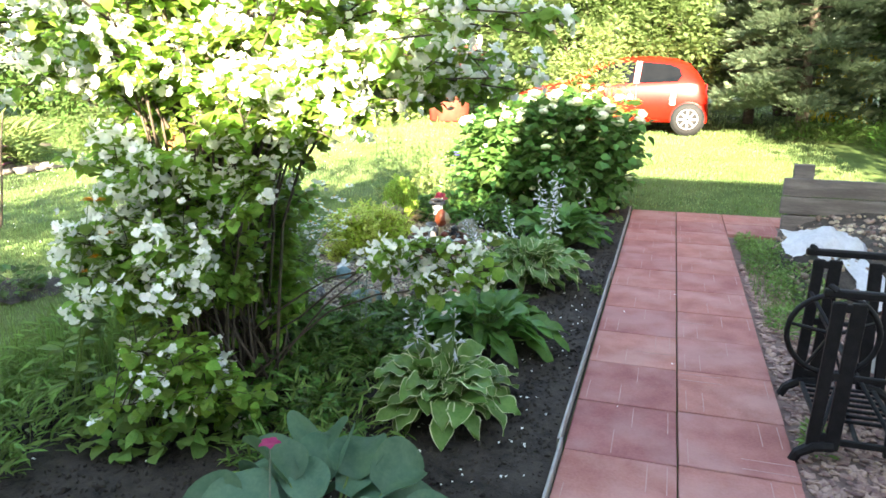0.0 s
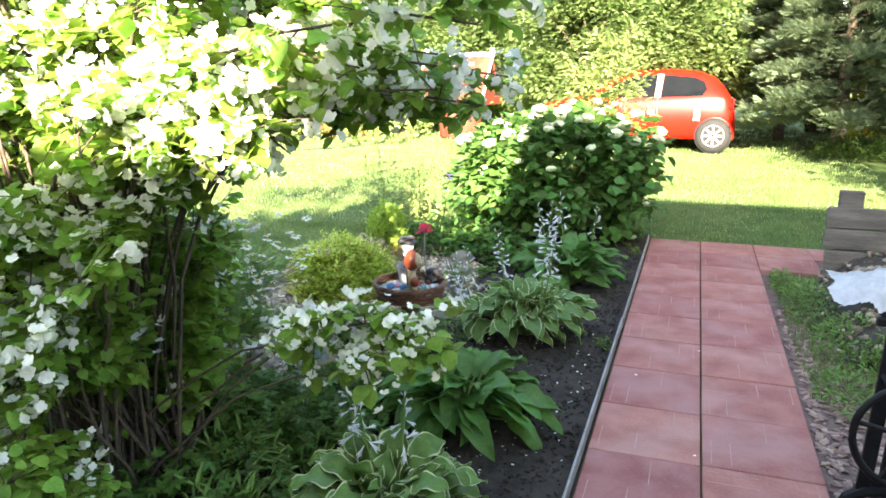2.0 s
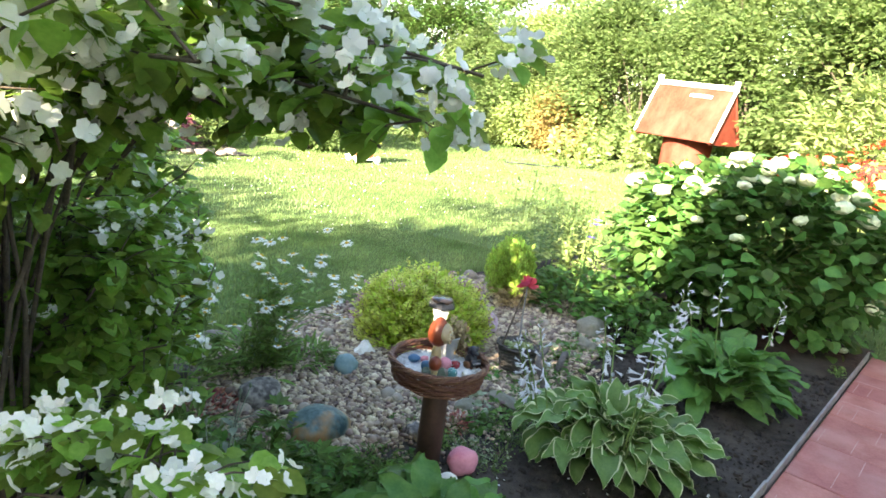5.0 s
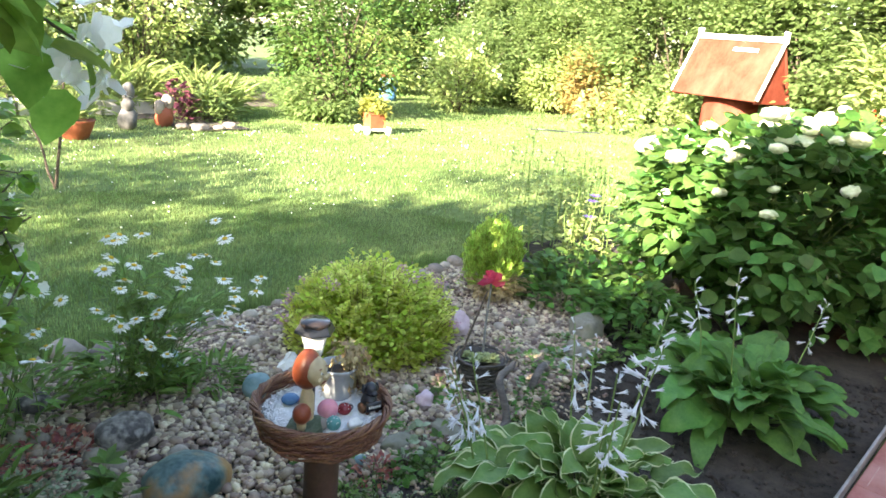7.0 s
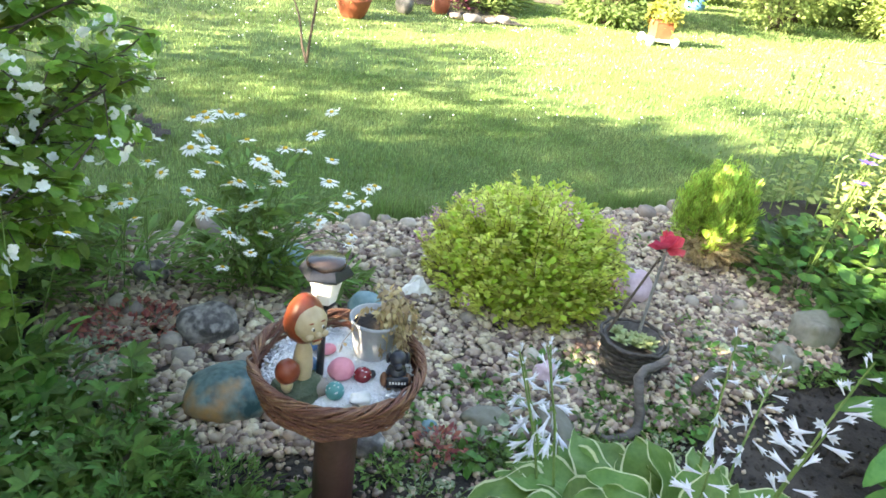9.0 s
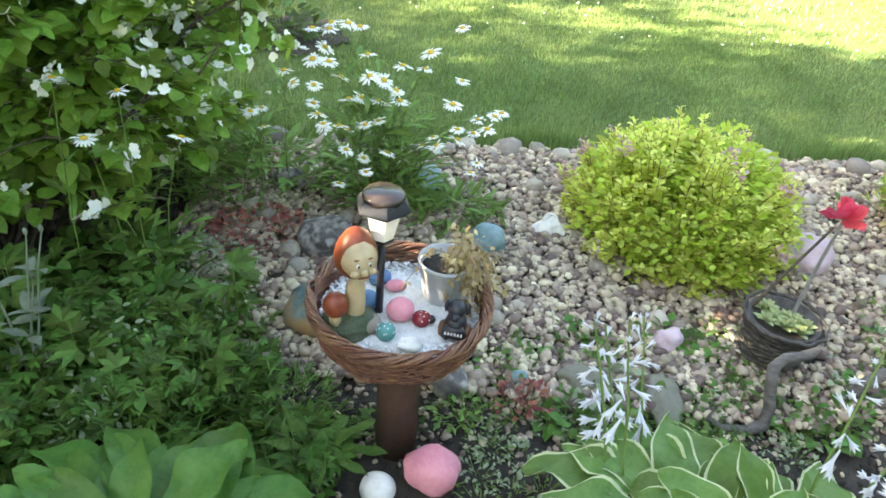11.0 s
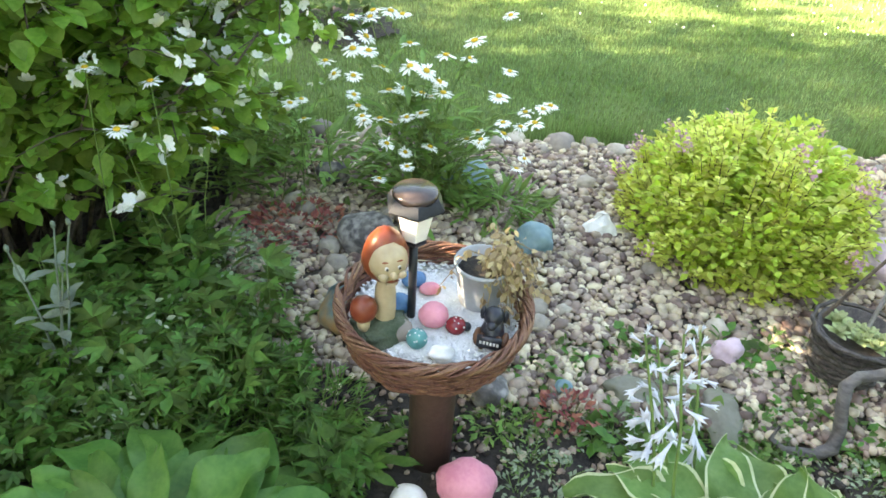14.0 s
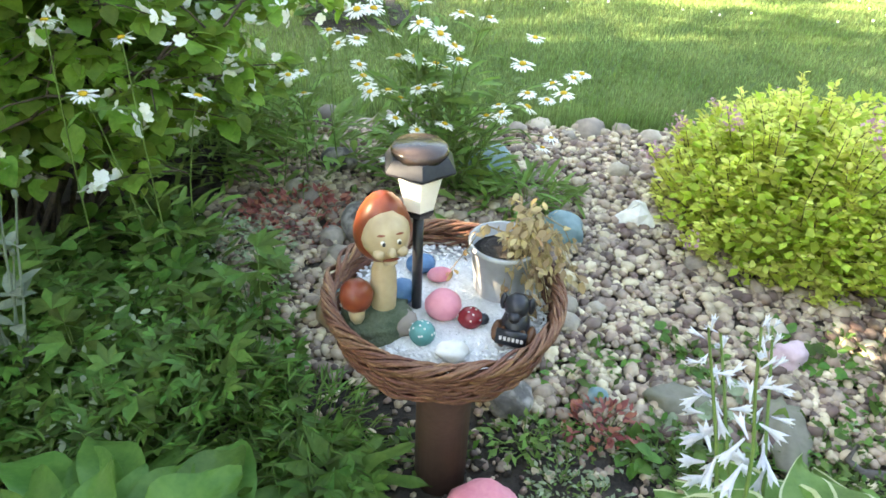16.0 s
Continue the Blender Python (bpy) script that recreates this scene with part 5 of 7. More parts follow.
drift([(0.0, -0.13, 0.07), (0.01, -0.145, 0.035), (0.02, -0.11, 0.012), (0.03, -0.04, 0.005), (0.02, 0.01, 0.025), (0.0, 0.02, 0.07), (-0.02, 0.012, 0.13), (-0.05, 0.018, 0.175), (-0.065, 0.05, 0.195), (-0.065, 0.09, 0.196), (-0.07, 0.125, 0.205), (-0.075, 0.145, 0.222)], [0.006, 0.009, 0.012, 0.022, 0.026, 0.023, 0.022, 0.026, 0.022, 0.020, 0.020, 0.013], "bent grey driftwood root leaning on the basket", (-1.48, 5.265, 0.02))
drift([(0.0, -0.07, 0.0), (0.01, -0.05, 0.07), (0.0, 0.0, 0.11), (-0.02, 0.06, 0.10), (-0.03, 0.10, 0.06)], [0.024, 0.026, 0.026, 0.024, 0.012], "short curved grey driftwood piece on pebbles", (-1.57, 5.65, 0.02))

# ---- flowers and leafy plants ----
def daisy_mesh(size, seed):
    rng = np.random.default_rng(seed)
    m = 18
    pv, pf = scatter(([(0, 0.22, 0), (0.13, 0.6, 0.02), (0.06, 1, -0.04), (-0.06, 1, -0.04), (-0.13, 0.6, 0.02)], [(0, 1, 2), (0, 2, 3), (0, 3, 4)]), np.zeros((m, 3)), rotations(np.arange(m) * 2 * math.pi / m, rng.normal(-0.12, 0.12, m), rng.normal(0, 0.2, m)), size * rng.uniform(0.9, 1.08, m))
    cv = BALL2[0] * np.array((0.30, 0.30, 0.14)) * size
    cv[:, 2] += 0.05 * size
    return np_mesh("flower_head", np.concatenate([pv, cv]), np.concatenate([pf, BALL2[1] + len(pv)]), [M_PETAL, M_YELLOW], False, [0] * len(pf) + [1] * len(BALL2[1]))


DAISY = [daisy_mesh(0.029, q) for q in range(4)]


def daisy_clump(x, y, heads, label, seed, leaves=260, r=0.14, h=0.34):
    rng = np.random.default_rng(seed)
    t = thing("daisy_clump", label, "flowers", "daisy clumps", (x, y, 0.02))
    lp, ld = [], []
    for hx, hy, hz in heads:
        foot = Vector((rng.normal(0, r * 0.4), rng.normal(0, r * 0.5), 0))
        tip = Vector((hx - x, hy - y, hz))
        pts = [foot, foot.lerp(tip, 0.35) + Vector((0, 0, 0.10)), foot.lerp(tip, 0.75) + Vector((0, 0, 0.06)), tip]
        v, f = tubes([(pts, 0.0022, 0.0015)], 4)
        st = part("flower_stem", np_mesh("flower_stem", v, f, M_STEM, True), None, t)
        part("flower_head", DAISY[int(rng.integers(4))], None, st, m=pose(*tip, rng.normal(-2, 11), rng.normal(8, 10), rng.uniform(0, 360)) @ Matrix.Scale(rng.uniform(0.8, 1.15), 4))
        for s in np.linspace(0.05, 0.7, 7):
            lp.append(tuple(foot.lerp(tip, s) + Vector((0, 0, 0.12 * math.sin(math.pi * s)))))
            ld.append((*rng.normal(0, 1, 2), 0.8))
    for _ in range(leaves):
        a, q = rng.uniform(0, 6.28), r * math.sqrt(rng.random())
        lp.append((q * math.cos(a), q * math.sin(a) * 1.5, rng.uniform(0, h * 0.6)))
        ld.append((math.cos(a), math.sin(a), 1.4))
    v, f = scatter((np.array(LEAF[0]) * (0.45, 1, 1), LEAF[1]), np.array(lp), face_out(np.array(ld), 0.4, 0.1, rng), rng.uniform(0.05, 0.11, len(lp)))
    tagged(part("foliage", np_mesh("foliage", v, f, M_WEED), None, t), kind="stuff")


rng = np.random.default_rng(81)
daisy_clump(-2.55, 4.22, [(-2.25 + rng.normal(0, 0.10), rng.uniform(3.98, 4.58), rng.uniform(0.44, 0.80) - 0.18 * (0 if i % 3 else 1)) for i in range(50)] + [(-2.21, 4.21, 0.645), (-2.26, 4.5, 0.466)], "tall white ox-eye daisies growing from the pebbles", 1)
daisy_clump(-2.62, 3.78, [(-2.45 + rng.normal(0, 0.09), rng.uniform(3.5, 3.95), rng.uniform(0.40, 0.62)) for i in range(7)], "white daisies beside the mock orange", 2, 300, 0.2)
daisy_clump(-2.02, 3.50, [(-1.88, 3.42, 0.737), (-1.92, 3.55, 0.695), (-1.86, 3.47, 0.59), (-1.95, 3.68, 0.56), (-2.0, 3.3, 0.5)], "few white daisies among mock orange leaves", 3, 90, 0.12)


def leafy_clump(name, x, y, rx, ry, h, n, size, mat, label, category, seed, shape=LEAF, up=0.5, stems=0, z=0.02, group="low plants of the bed", slim=1.0):
    """A low plant: many leaves standing or spreading from a patch of ground."""
    rng = np.random.default_rng(seed)
    t = thing(name, label, category, group, (x, y, z + ground(x, y)))
    a, q = rng.uniform(0, 6.28, n), np.sqrt(rng.uniform(0, 1, n))
    p = np.stack([rx * q * np.cos(a), ry * q * np.sin(a), h * rng.uniform(0.05, 1, n) * (1 - 0.55 * q * q)], -1)
    d = np.stack([np.cos(a), np.sin(a), np.full(n, up)], -1) + rng.normal(0, 0.5, (n, 3))
    v, f = scatter((np.array(shape[0]) * (slim, 1, 1), shape[1]), p, face_out(d, 0.5, 0.1, rng), size * rng.uniform(0.6, 1.25, n))
    tagged(part("foliage", np_mesh("foliage", v, f, mat), None, t), kind="stuff")
    runs = [([(p[i, 0] * 0.6, p[i, 1] * 0.6, 0), tuple(p[i])], 0.002, 0.001) for i in rng.choice(n, min(n, max(stems, 24)), replace=False)]
    v, f = tubes(runs, 4)
    part("stemwork", np_mesh("stemwork", v, f, M_STEM, True), None, t)["kind"] = "stuff"
    return t


# a leaf of five fingers
PALM = ([], [])
for k, a in enumerate((-1.25, -0.62, 0, 0.62, 1.25)):
    w, l, c, s = 0.17, 1 - 0.22 * abs(a), math.cos(a), math.sin(a)
    for qx, qy, qz in ((0, 0, 0), (w, 0.55 * l, 0.05), (0, l, -0.08), (-w, 0.55 * l, 0.05)):
        PALM[0].append((qx * c + qy * s, qy * c - qx * s, qz))
    PALM[1].extend([(4 * k, 4 * k + 1, 4 * k + 2), (4 * k, 4 * k + 2, 4 * k + 3)])
# green cover between mock orange, pebbles and hostas
for i, (x, y, rx, ry, h, n, s, m, lab) in enumerate([
        (-1.62, 3.35, 0.36, 0.36, 0.22, 950, 0.042, M_COVER, "lush green strawberry-like leaves over dark soil"), (-1.50, 3.72, 0.26, 0.26, 0.20, 560, 0.043, M_COVER, "lush green leaves beside the pebbles"),
        (-1.95, 3.42, 0.28, 0.22, 0.24, 560, 0.042, M_COVER, "green leaves at the foot of the mock orange"), (-1.35, 3.30, 0.25, 0.24, 0.16, 260, 0.06, M_COVER, "low green leaves behind a hosta"),
        (-1.72, 2.75, 0.40, 0.36, 0.18, 420, 0.06, M_COVER, "dark green undergrowth below the mock orange"), (-2.05, 2.28, 0.32, 0.26, 0.32, 280, 0.08, M_WEED, "broad green leaves before the mock orange"),
        (-1.45, 2.45, 0.30, 0.28, 0.10, 180, 0.05, M_COVER, "low green seedlings on dark soil"), (-1.35, 4.05, 0.12, 0.10, 0.10, 60, 0.06, M_COVER, "small green plants beside the brown post")]):
    leafy_clump("ground_cover", x, y, rx, ry, h, n, s, m, lab, "ground cover", 200 + i, PALM if i % 3 < 2 else ROUND_LEAF, 0.55)
for i, (x, y, h) in enumerate([(-1.45, 2.62, 0.22), (-1.28, 3.02, 0.24), (-1.62, 2.98, 0.26), (-1.5, 2.3, 0.12), (-1.2, 2.5, 0.10)]):
    leafy_clump("tall_weeds", x, y, 0.2, 0.22, h, 105, 0.085, M_WEED, "thin grassy weeds between hosta and mock orange", "weeds", 650 + i, LEAF, 1.3, slim=0.3, group="grassy weeds in the bed")
for i, (x, y, h, sz, slim) in enumerate([(-1.50, 3.80, 0.20, 0.05, 0.22), (-1.44, 3.98, 0.16, 0.045, 0.22), (-1.68, 3.62, 0.14, 0.03, 1.1), (-1.58, 3.20, 0.20, 0.034, 1.1), (-1.78, 3.45, 0.16, 0.03, 1.1), (-1.40, 3.62, 0.18, 0.048, 0.25)]):
    leafy_clump("ground_cover", x, y, 0.16, 0.16, h, 420, sz, M_COVER_FRESH if i % 2 else M_COVER, "feathery fine-leaved green plant over dark soil" if slim < 1 else "small round green leaves over dark soil", "ground cover", 670 + i, LEAF if slim < 1 else ROUND_LEAF, 0.8, slim=slim)
# long-leaved rosette beside the post
ros = thing("dandelion_rosette", "flat rosette of long green leaves beside the post", "weed", "low plants of the bed", (-1.35, 4.08, 0.025))
rng = np.random.default_rng(77)
for k in range(9):
    part("leaf", hosta_leaf("leaf", rng.uniform(0.11, 0.17), rng.uniform(0.035, 0.05), rng.uniform(0.3, 0.9), rng.uniform(0.6, 1.2), 0.03, [M_COVER_FRESH, M_STEM], 0.006), None, ros, m=pose(0, 0, 0, 0, 0, 137.5 * k))
leafy_clump("silver_plant", -2.02, 3.62, 0.22, 0.22, 0.12, 760, 0.022, M_COVER_PALE, "silvery variegated small-leaved ground cover", "ground cover", 220, LEAF)
leafy_clump("silver_plant", -1.62, 3.52, 0.2, 0.2, 0.20, 380, 0.021, M_COVER_PALE, "variegated small leaves among green cover", "ground cover", 221, LEAF)
leafy_clump("silver_plant", -1.80, 3.68, 0.16, 0.14, 0.10, 420, 0.021, M_COVER_PALE, "silvery small leaves at the edge of the pebbles", "ground cover", 226, LEAF)
leafy_clump("silver_plant", -1.42, 3.56, 0.14, 0.14, 0.16, 300, 0.021, M_COVER_PALE, "variegated leaves among green cover", "ground cover", 227, LEAF)
M_SEDUM = leafy("red sedum", (0.22, 0.060, 0.045), (0.36, 0.13, 0.10), 0.6, 0.35, tl=0.2)
leafy_clump("red_sedum", -2.30, 3.80, 0.16, 0.18, 0.08, 420, 0.03, M_SEDUM, "low reddish sedum spreading over pebbles", "ground cover", 222, SMALL_LEAF, 1.2)
leafy_clump("red_sedum", -1.54, 4.62, 0.06, 0.09, 0.07, 120, 0.026, M_SEDUM, "reddish sedum at the edge of the pebbles", "ground cover", 223, SMALL_LEAF, 1.2)
leafy_clump("green_sedum", -2.46, 4.50, 0.12, 0.16, 0.12, 200, 0.09, M_WEED, "tuft of narrow fresh green leaves on pebbles", "ground cover", 224, LEAF, 0.8, slim=0.35)
for i, (x, y) in enumerate([(-1.50, 4.45), (-1.48, 4.75), (-1.52, 5.10), (-1.40, 5.05), (-1.75, 4.85), (-1.62, 5.35), (-1.85, 5.25), (-1.5, 5.55), (-1.45, 4.25), (-1.95, 5.9), (-2.1, 6.2), (-2.65, 6.15)]):
    leafy_clump("seedling", x, y, 0.07, 0.09, 0.06, 60, 0.03, M_COVER if i % 3 else M_WEED, "small green seedlings between stones and soil", "ground cover", 230 + i, SMALL_LEAF, 0.5, group="seedlings")
rng = np.random.default_rng(97)
for i in range(64):
    x, y = rng.uniform(-1.85, -1.42), rng.uniform(4.45, 6.3)
    leafy_clump("seedling", x, y, 0.06, 0.07, 0.05, int(rng.integers(16, 40)), rng.uniform(0.022, 0.042), (M_COVER, M_WEED, M_COVER_PALE)[i % 3 if i % 2 else 0], "small green seedlings between stones and soil", "ground cover", 620 + i, ROUND_LEAF if i % 2 else LEAF, 0.5, group="seedlings")
for i in range(46):
    x, y = rng.uniform(-1.58, -1.22), rng.uniform(4.35, 5.35)
    leafy_clump("seedling", x, y, 0.06, 0.07, 0.035, int(rng.integers(30, 60)), rng.uniform(0.013, 0.021), (M_COVER, M_COVER_FRESH, M_COVER_PALE)[i % 3], "tiny green seedlings on dark soil", "ground cover", 700 + i, SMALL_LEAF, 0.5, group="seedlings")
n = 900
px, py = rng.normal(-1.50, 0.10, n), rng.uniform(3.95, 5.9, n)
z = rng.uniform(0.004, 0.012, n)
v, f = scatter((base, BALL1[1]), np.stack([px, py, 0.022 + z * 0.4], -1), rotations(rng.uniform(0, 6.28, n), rng.normal(0, 0.3, n), rng.normal(0, 0.3, n)), np.stack([z * 1.3, z, z * 0.7], -1))
tagged(new("stray_pebbles", np_mesh("stray_pebbles", v, f, M_PEBBLE, True)), "stray pebbles pressed into the dark soil", "gravel", kind="stuff")
for i in range(9):
    x, y = rng.uniform(-1.95, -1.45), rng.uniform(3.2, 3.85)
    leafy_clump("columbine", x, y, 0.10, 0.10, rng.uniform(0.18, 0.30), 34, 0.075, M_COVER_FRESH, "fresh green lobed leaves above the ground cover", "perennial", 560 + i, PALM, 0.7, group="lobed plants in the ground cover")
# snow-white felt campion and the magenta flower
M_FELT = leafy("grey felted leaf", (0.13, 0.17, 0.125), (0.22, 0.27, 0.20), 0.9, 0.15, tl=0.15)
M_MAGENTA = material("magenta petal", (0.26, 0.008, 0.075), (0.40, 0.02, 0.12), 40, 0.6, 0.1, through_light=0.25)


def campion(x, y, tips, label, seed, flower=False):
    rng = np.random.default_rng(seed)
    t = thing("rose_campion", label, "flowers", "felted campions", (x, y, 0.02))
    lp, ld = [], []
    for tx, ty, tz in tips:
        pts = arch((0, 0, 0), (tx - x, ty - y, tz), 0.03, 5, 0.004, rng)
        v, f = tubes([(pts, 0.0035, 0.002)], 5)
        st = part("stem", np_mesh("stem", v, f, M_FELT, True), None, t, "grey felted stem")
        for p in pts[:-1]:
            for s in (-1, 1):
                lp.append(tuple(p))
                ld.append((s * math.cos(len(lp)), s * math.sin(len(lp)), 0.8))
        if flower:
            m = 5
            v, f = scatter(ROUND_LEAF, np.tile(np.array(pts[-1]), (m, 1)), rotations(np.arange(m) * 1.257, np.full(m, 0.15), np.zeros(m)), np.full(m, 0.024))
            part("flower_head", np_mesh("flower_head", v, f, M_MAGENTA), None, st, "velvety magenta petals")
        else:
            part("bud", stone_mesh("bud", (0.012, 0.012, 0.022), 2, M_FELT, 0.1, BALL1), None, st, m=pose(*pts[-1]))
    v, f = scatter((np.array(LEAF[0]) * (0.7, 1, 1), LEAF[1]), np.array(lp), face_out(np.array(ld), 0.2, 0.0, rng), rng.uniform(0.045, 0.08, len(lp)))
    tagged(part("foliage", np_mesh("foliage", v, f, M_FELT), None, t), kind="stuff")


campion(-1.54, 3.35, [(-1.55, 3.32, 0.44), (-1.55, 3.44, 0.51), (-1.55, 3.475, 0.52), (-1.56, 3.42, 0.38)], "grey felted campion with closed buds", 1)
campion(-0.75, 1.05, [(-0.71, 1.08, 0.87), (-0.76, 1.02, 0.74)], "grey felted campion with one magenta flower", 2, True)
# marigolds left of the mock orange
M_ORANGE = material("orange petal", (0.62, 0.22, 0.01), (0.78, 0.38, 0.02), 40, 0.6, 0.1, through_light=0.2)
mar = thing("marigold_plant", "tall marigold plant with orange-yellow flowers", "flowers", at=(-2.55, 2.25, 0.02))
rng = np.random.default_rng(91)
lp, ld = [], []
for tx, ty, tz in ((-2.23, 2.30, 0.92), (-2.31, 2.30, 1.06), (-2.31, 2.30, 0.81), (-2.37, 2.30, 0.74), (-2.26, 2.31, 1.06)):
    tip = (tx + 2.55, ty - 2.25, tz - 0.02)
    pts = arch((rng.normal(0, 0.05), rng.normal(0, 0.05), 0), tip, 0.08, 6, 0.01, rng)
    v, f = tubes([(pts, 0.004, 0.002)], 5)
    st = part("flower_stem", np_mesh("flower_stem", v, f, M_STEM, True), None, mar)
    m = 22
    v, f = scatter((np.array(LEAF[0]) * (0.6, 1, 1), LEAF[1]), np.tile(np.array(tip), (m, 1)), rotations(np.arange(m) * 2.4, np.linspace(0.1, 1.0, m), np.zeros(m)), np.linspace(0.036, 0.018, m))
    part("flower_head", np_mesh("flower_head", v, f, M_ORANGE), None, st, "orange-yellow petals")
    for p in pts[:-1]:
        for s in range(5):
            lp.append(tuple(p))
            ld.append((*rng.normal(0, 1, 2), 0.4))
v, f = scatter(LEAF, np.array(lp), face_out(np.array(ld), 0.4, 0.1, rng), rng.uniform(0.06, 0.11, len(lp)))
tagged(part("foliage", np_mesh("foliage", v, f, M_WEED), None, mar), kind="stuff")
# rough grass and weeds at the bed's left edge and behind it
for i, (x, y, rx, ry, h, n) in enumerate([(-2.85, 2.9, 0.4, 0.6, 0.40, 420), (-3.0, 1.9, 0.45, 0.5, 0.38, 420), (-2.75, 3.45, 0.35, 0.25, 0.40, 420), (-2.55, 2.0, 0.25, 0.3, 0.25, 180), (-2.75, 1.2, 0.5, 0.5, 0.35, 420), (-2.5, 1.6, 0.2, 0.3, 0.2, 120)]):
    leafy_clump("tall_weeds", x, y, rx, ry, h, n * 2, 0.085, M_WEED, "tangled tall grass and weeds at the bed's edge", "weeds", 250 + i, LEAF, 1.2, slim=0.35, group="weeds at the bed's edge")
grass("tall_grass", 5200, -3.4, -2.55, 0.8, 3.6, 0.26, 0.007, lambda x, y: x < -2.6 + 0.2 * np.sin(y * 5), "long uncut grass beside the mock orange", 45, M_WEED)

# dwarf golden cypress, bellflowers and the leggy plants before the hydrangea
dw = thing("dwarf_cypress", "dwarf conifer with yellow-green tips coloured as sunlit and brown base", "dwarf conifer", at=(-2.5, 6.42, 0.02))
c = crown_points(76, 0.15, 0.19, 0.17, rng, 0.2, -0.2)
c[:, 2] = np.clip(c[:, 2] + 0.2 + rng.uniform(0, 0.08, len(c)), 0.05, None)
# yellow-green needles, with sunlight on the tips put into the colour
M_LIME = leafy("sunlit lime conifer tips", (0.17, 0.30, 0.045), (0.38, 0.50, 0.10), 0.6, 0.45, tl=0.35)
part("crown", leaf_cloud(NEEDLES, c, (0.016, 0.016, 0.05), 46, 0.050, M_LIME, (0, 0, -0.5), rng, -1.0), None, dw)
c2 = crown_points(24, 0.13, 0.15, 0.1, rng, 0.3, -0.2) + np.array((0.04, 0.0, 0.08))
part("dry_base", leaf_cloud(NEEDLES, c2, (0.03, 0.03, 0.02), 20, 0.06, M_DRY, (0, 0, 0), rng, 0.2), None, dw, "brown dried needles")
v, f = tubes([([(0, 0, 0), (0.02, 0, 0.25)], 0.012, 0.005)], 6)
part("trunk", np_mesh("trunk", v, f, M_BARK, True), None, dw)
for i, (x, y, rx, ry, h, n, s, m, lab) in enumerate([
        (-2.15, 6.75, 0.32, 0.30, 0.34, 420, 0.075, M_COVER, "bushy green perennial before the hydrangea"), (-1.65, 6.72, 0.28, 0.26, 0.36, 360, 0.085, M_HYDRANGEA, "bushy green perennial beside a hosta"),
        (-2.5, 6.9, 0.28, 0.25, 0.22, 240, 0.08, M_HEDGE_DARK, "dark green perennial behind the dwarf conifer"), (-1.95, 7.0, 0.3, 0.25, 0.30, 260, 0.08, M_COVER, "green stems below the hydrangea"),
        (-1.35, 6.5, 0.18, 0.2, 0.22, 160, 0.07, M_COVER, "low green leaves between hosta and stones"), (-2.35, 7.3, 0.3, 0.3, 0.24, 200, 0.09, M_HEDGE_DARK, "dark green perennial below the hydrangea")]):
    leafy_clump("perennial", x, y, rx, ry, h, n, s, m, lab, "perennial", 270 + i, LEAF, 0.5)
M_MALLOW = leafy("pale mallow leaf", (0.20, 0.27, 0.09), (0.34, 0.40, 0.16), 0.7, 0.3, tl=0.35)
for i in range(34):
    x, y, h = rng.uniform(-3.15, -2.38), rng.uniform(7.25, 8.1), rng.uniform(0.5, 1.0)
    t = thing("tall_perennial", "slender pale green perennial stem beside the lawn", "perennial", "slender stems beside the lawn", (x, y, 0.02), rng.uniform(0, 360))
    v, f = tubes([(arch((0, 0, 0), (rng.normal(0, 0.05), rng.normal(0, 0.05), h), 0, 5, 0.006, rng), 0.004, 0.002)], 5)
    part("stem", np_mesh("stem", v, f, M_STEM, True), None, t)
    m = 40
    z = rng.uniform(0.05, h, m)
    a = rng.uniform(0, 6.28, m)
    v, f = scatter(LEAF, np.stack([0.02 * np.cos(a), 0.02 * np.sin(a), z], -1), rotations(a - 1.57, rng.normal(0.3, 0.3, m), rng.normal(0, 0.3, m)), 0.075 * (1 - 0.6 * z / h) * rng.uniform(0.7, 1.2, m))
    tagged(part("foliage", np_mesh("foliage", v, f, M_MALLOW), None, t), kind="stuff")
M_VIOLET = material("violet petal", (0.10, 0.06, 0.36), (0.18, 0.12, 0.50), 40, 0.6, 0.1, through_light=0.25)
bl = thing("bellflower", "thin bellflower with two violet blooms", "flowers", at=(-2.08, 6.6, 0.02))
for tx, ty, tz in ((0.12, -0.06, 0.72), (0.10, -0.0, 0.74), (0.05, 0.05, 0.60)):
    v, f = tubes([(arch((0, 0, 0), (tx, ty, tz), 0.03, 5, 0.004, rng), 0.003, 0.002)], 4)
    st = part("stem", np_mesh("stem", v, f, M_STEM, True), None, bl)
    m = 6
    v, f = scatter(LEAF, np.tile(np.array((tx, ty, tz)), (m, 1)), rotations(np.arange(m) * 1.047, np.full(m, 0.35), np.zeros(m)), np.full(m, 0.04))
    part("flower_head", np_mesh("flower_head", v, f, M_VIOLET), None, st, "violet star-shaped petals")

# fallen petals on soil and path
rng = np.random.default_rng(95)
n = 420
px, py = np.concatenate([rng.normal(-0.75, 0.25, n // 2), rng.uniform(-2.4, 0.5, n // 2)]), rng.uniform(1.2, 5.2, n)
k = (px < 0.6) & ((px < -0.42) | (rng.random(n) < 0.15))
v, f = scatter(SMALL_LEAF, np.stack([px, py, np.where(px > -0.42, 0.037, 0.034)], -1)[k], rotations(rng.uniform(0, 6.28, n), rng.normal(0, 0.2, n), rng.normal(0, 0.3, n))[k], np.stack([rng.uniform(0.012, 0.022, n)] * 3, -1)[k] * np.array((1.3, 1, 1)))
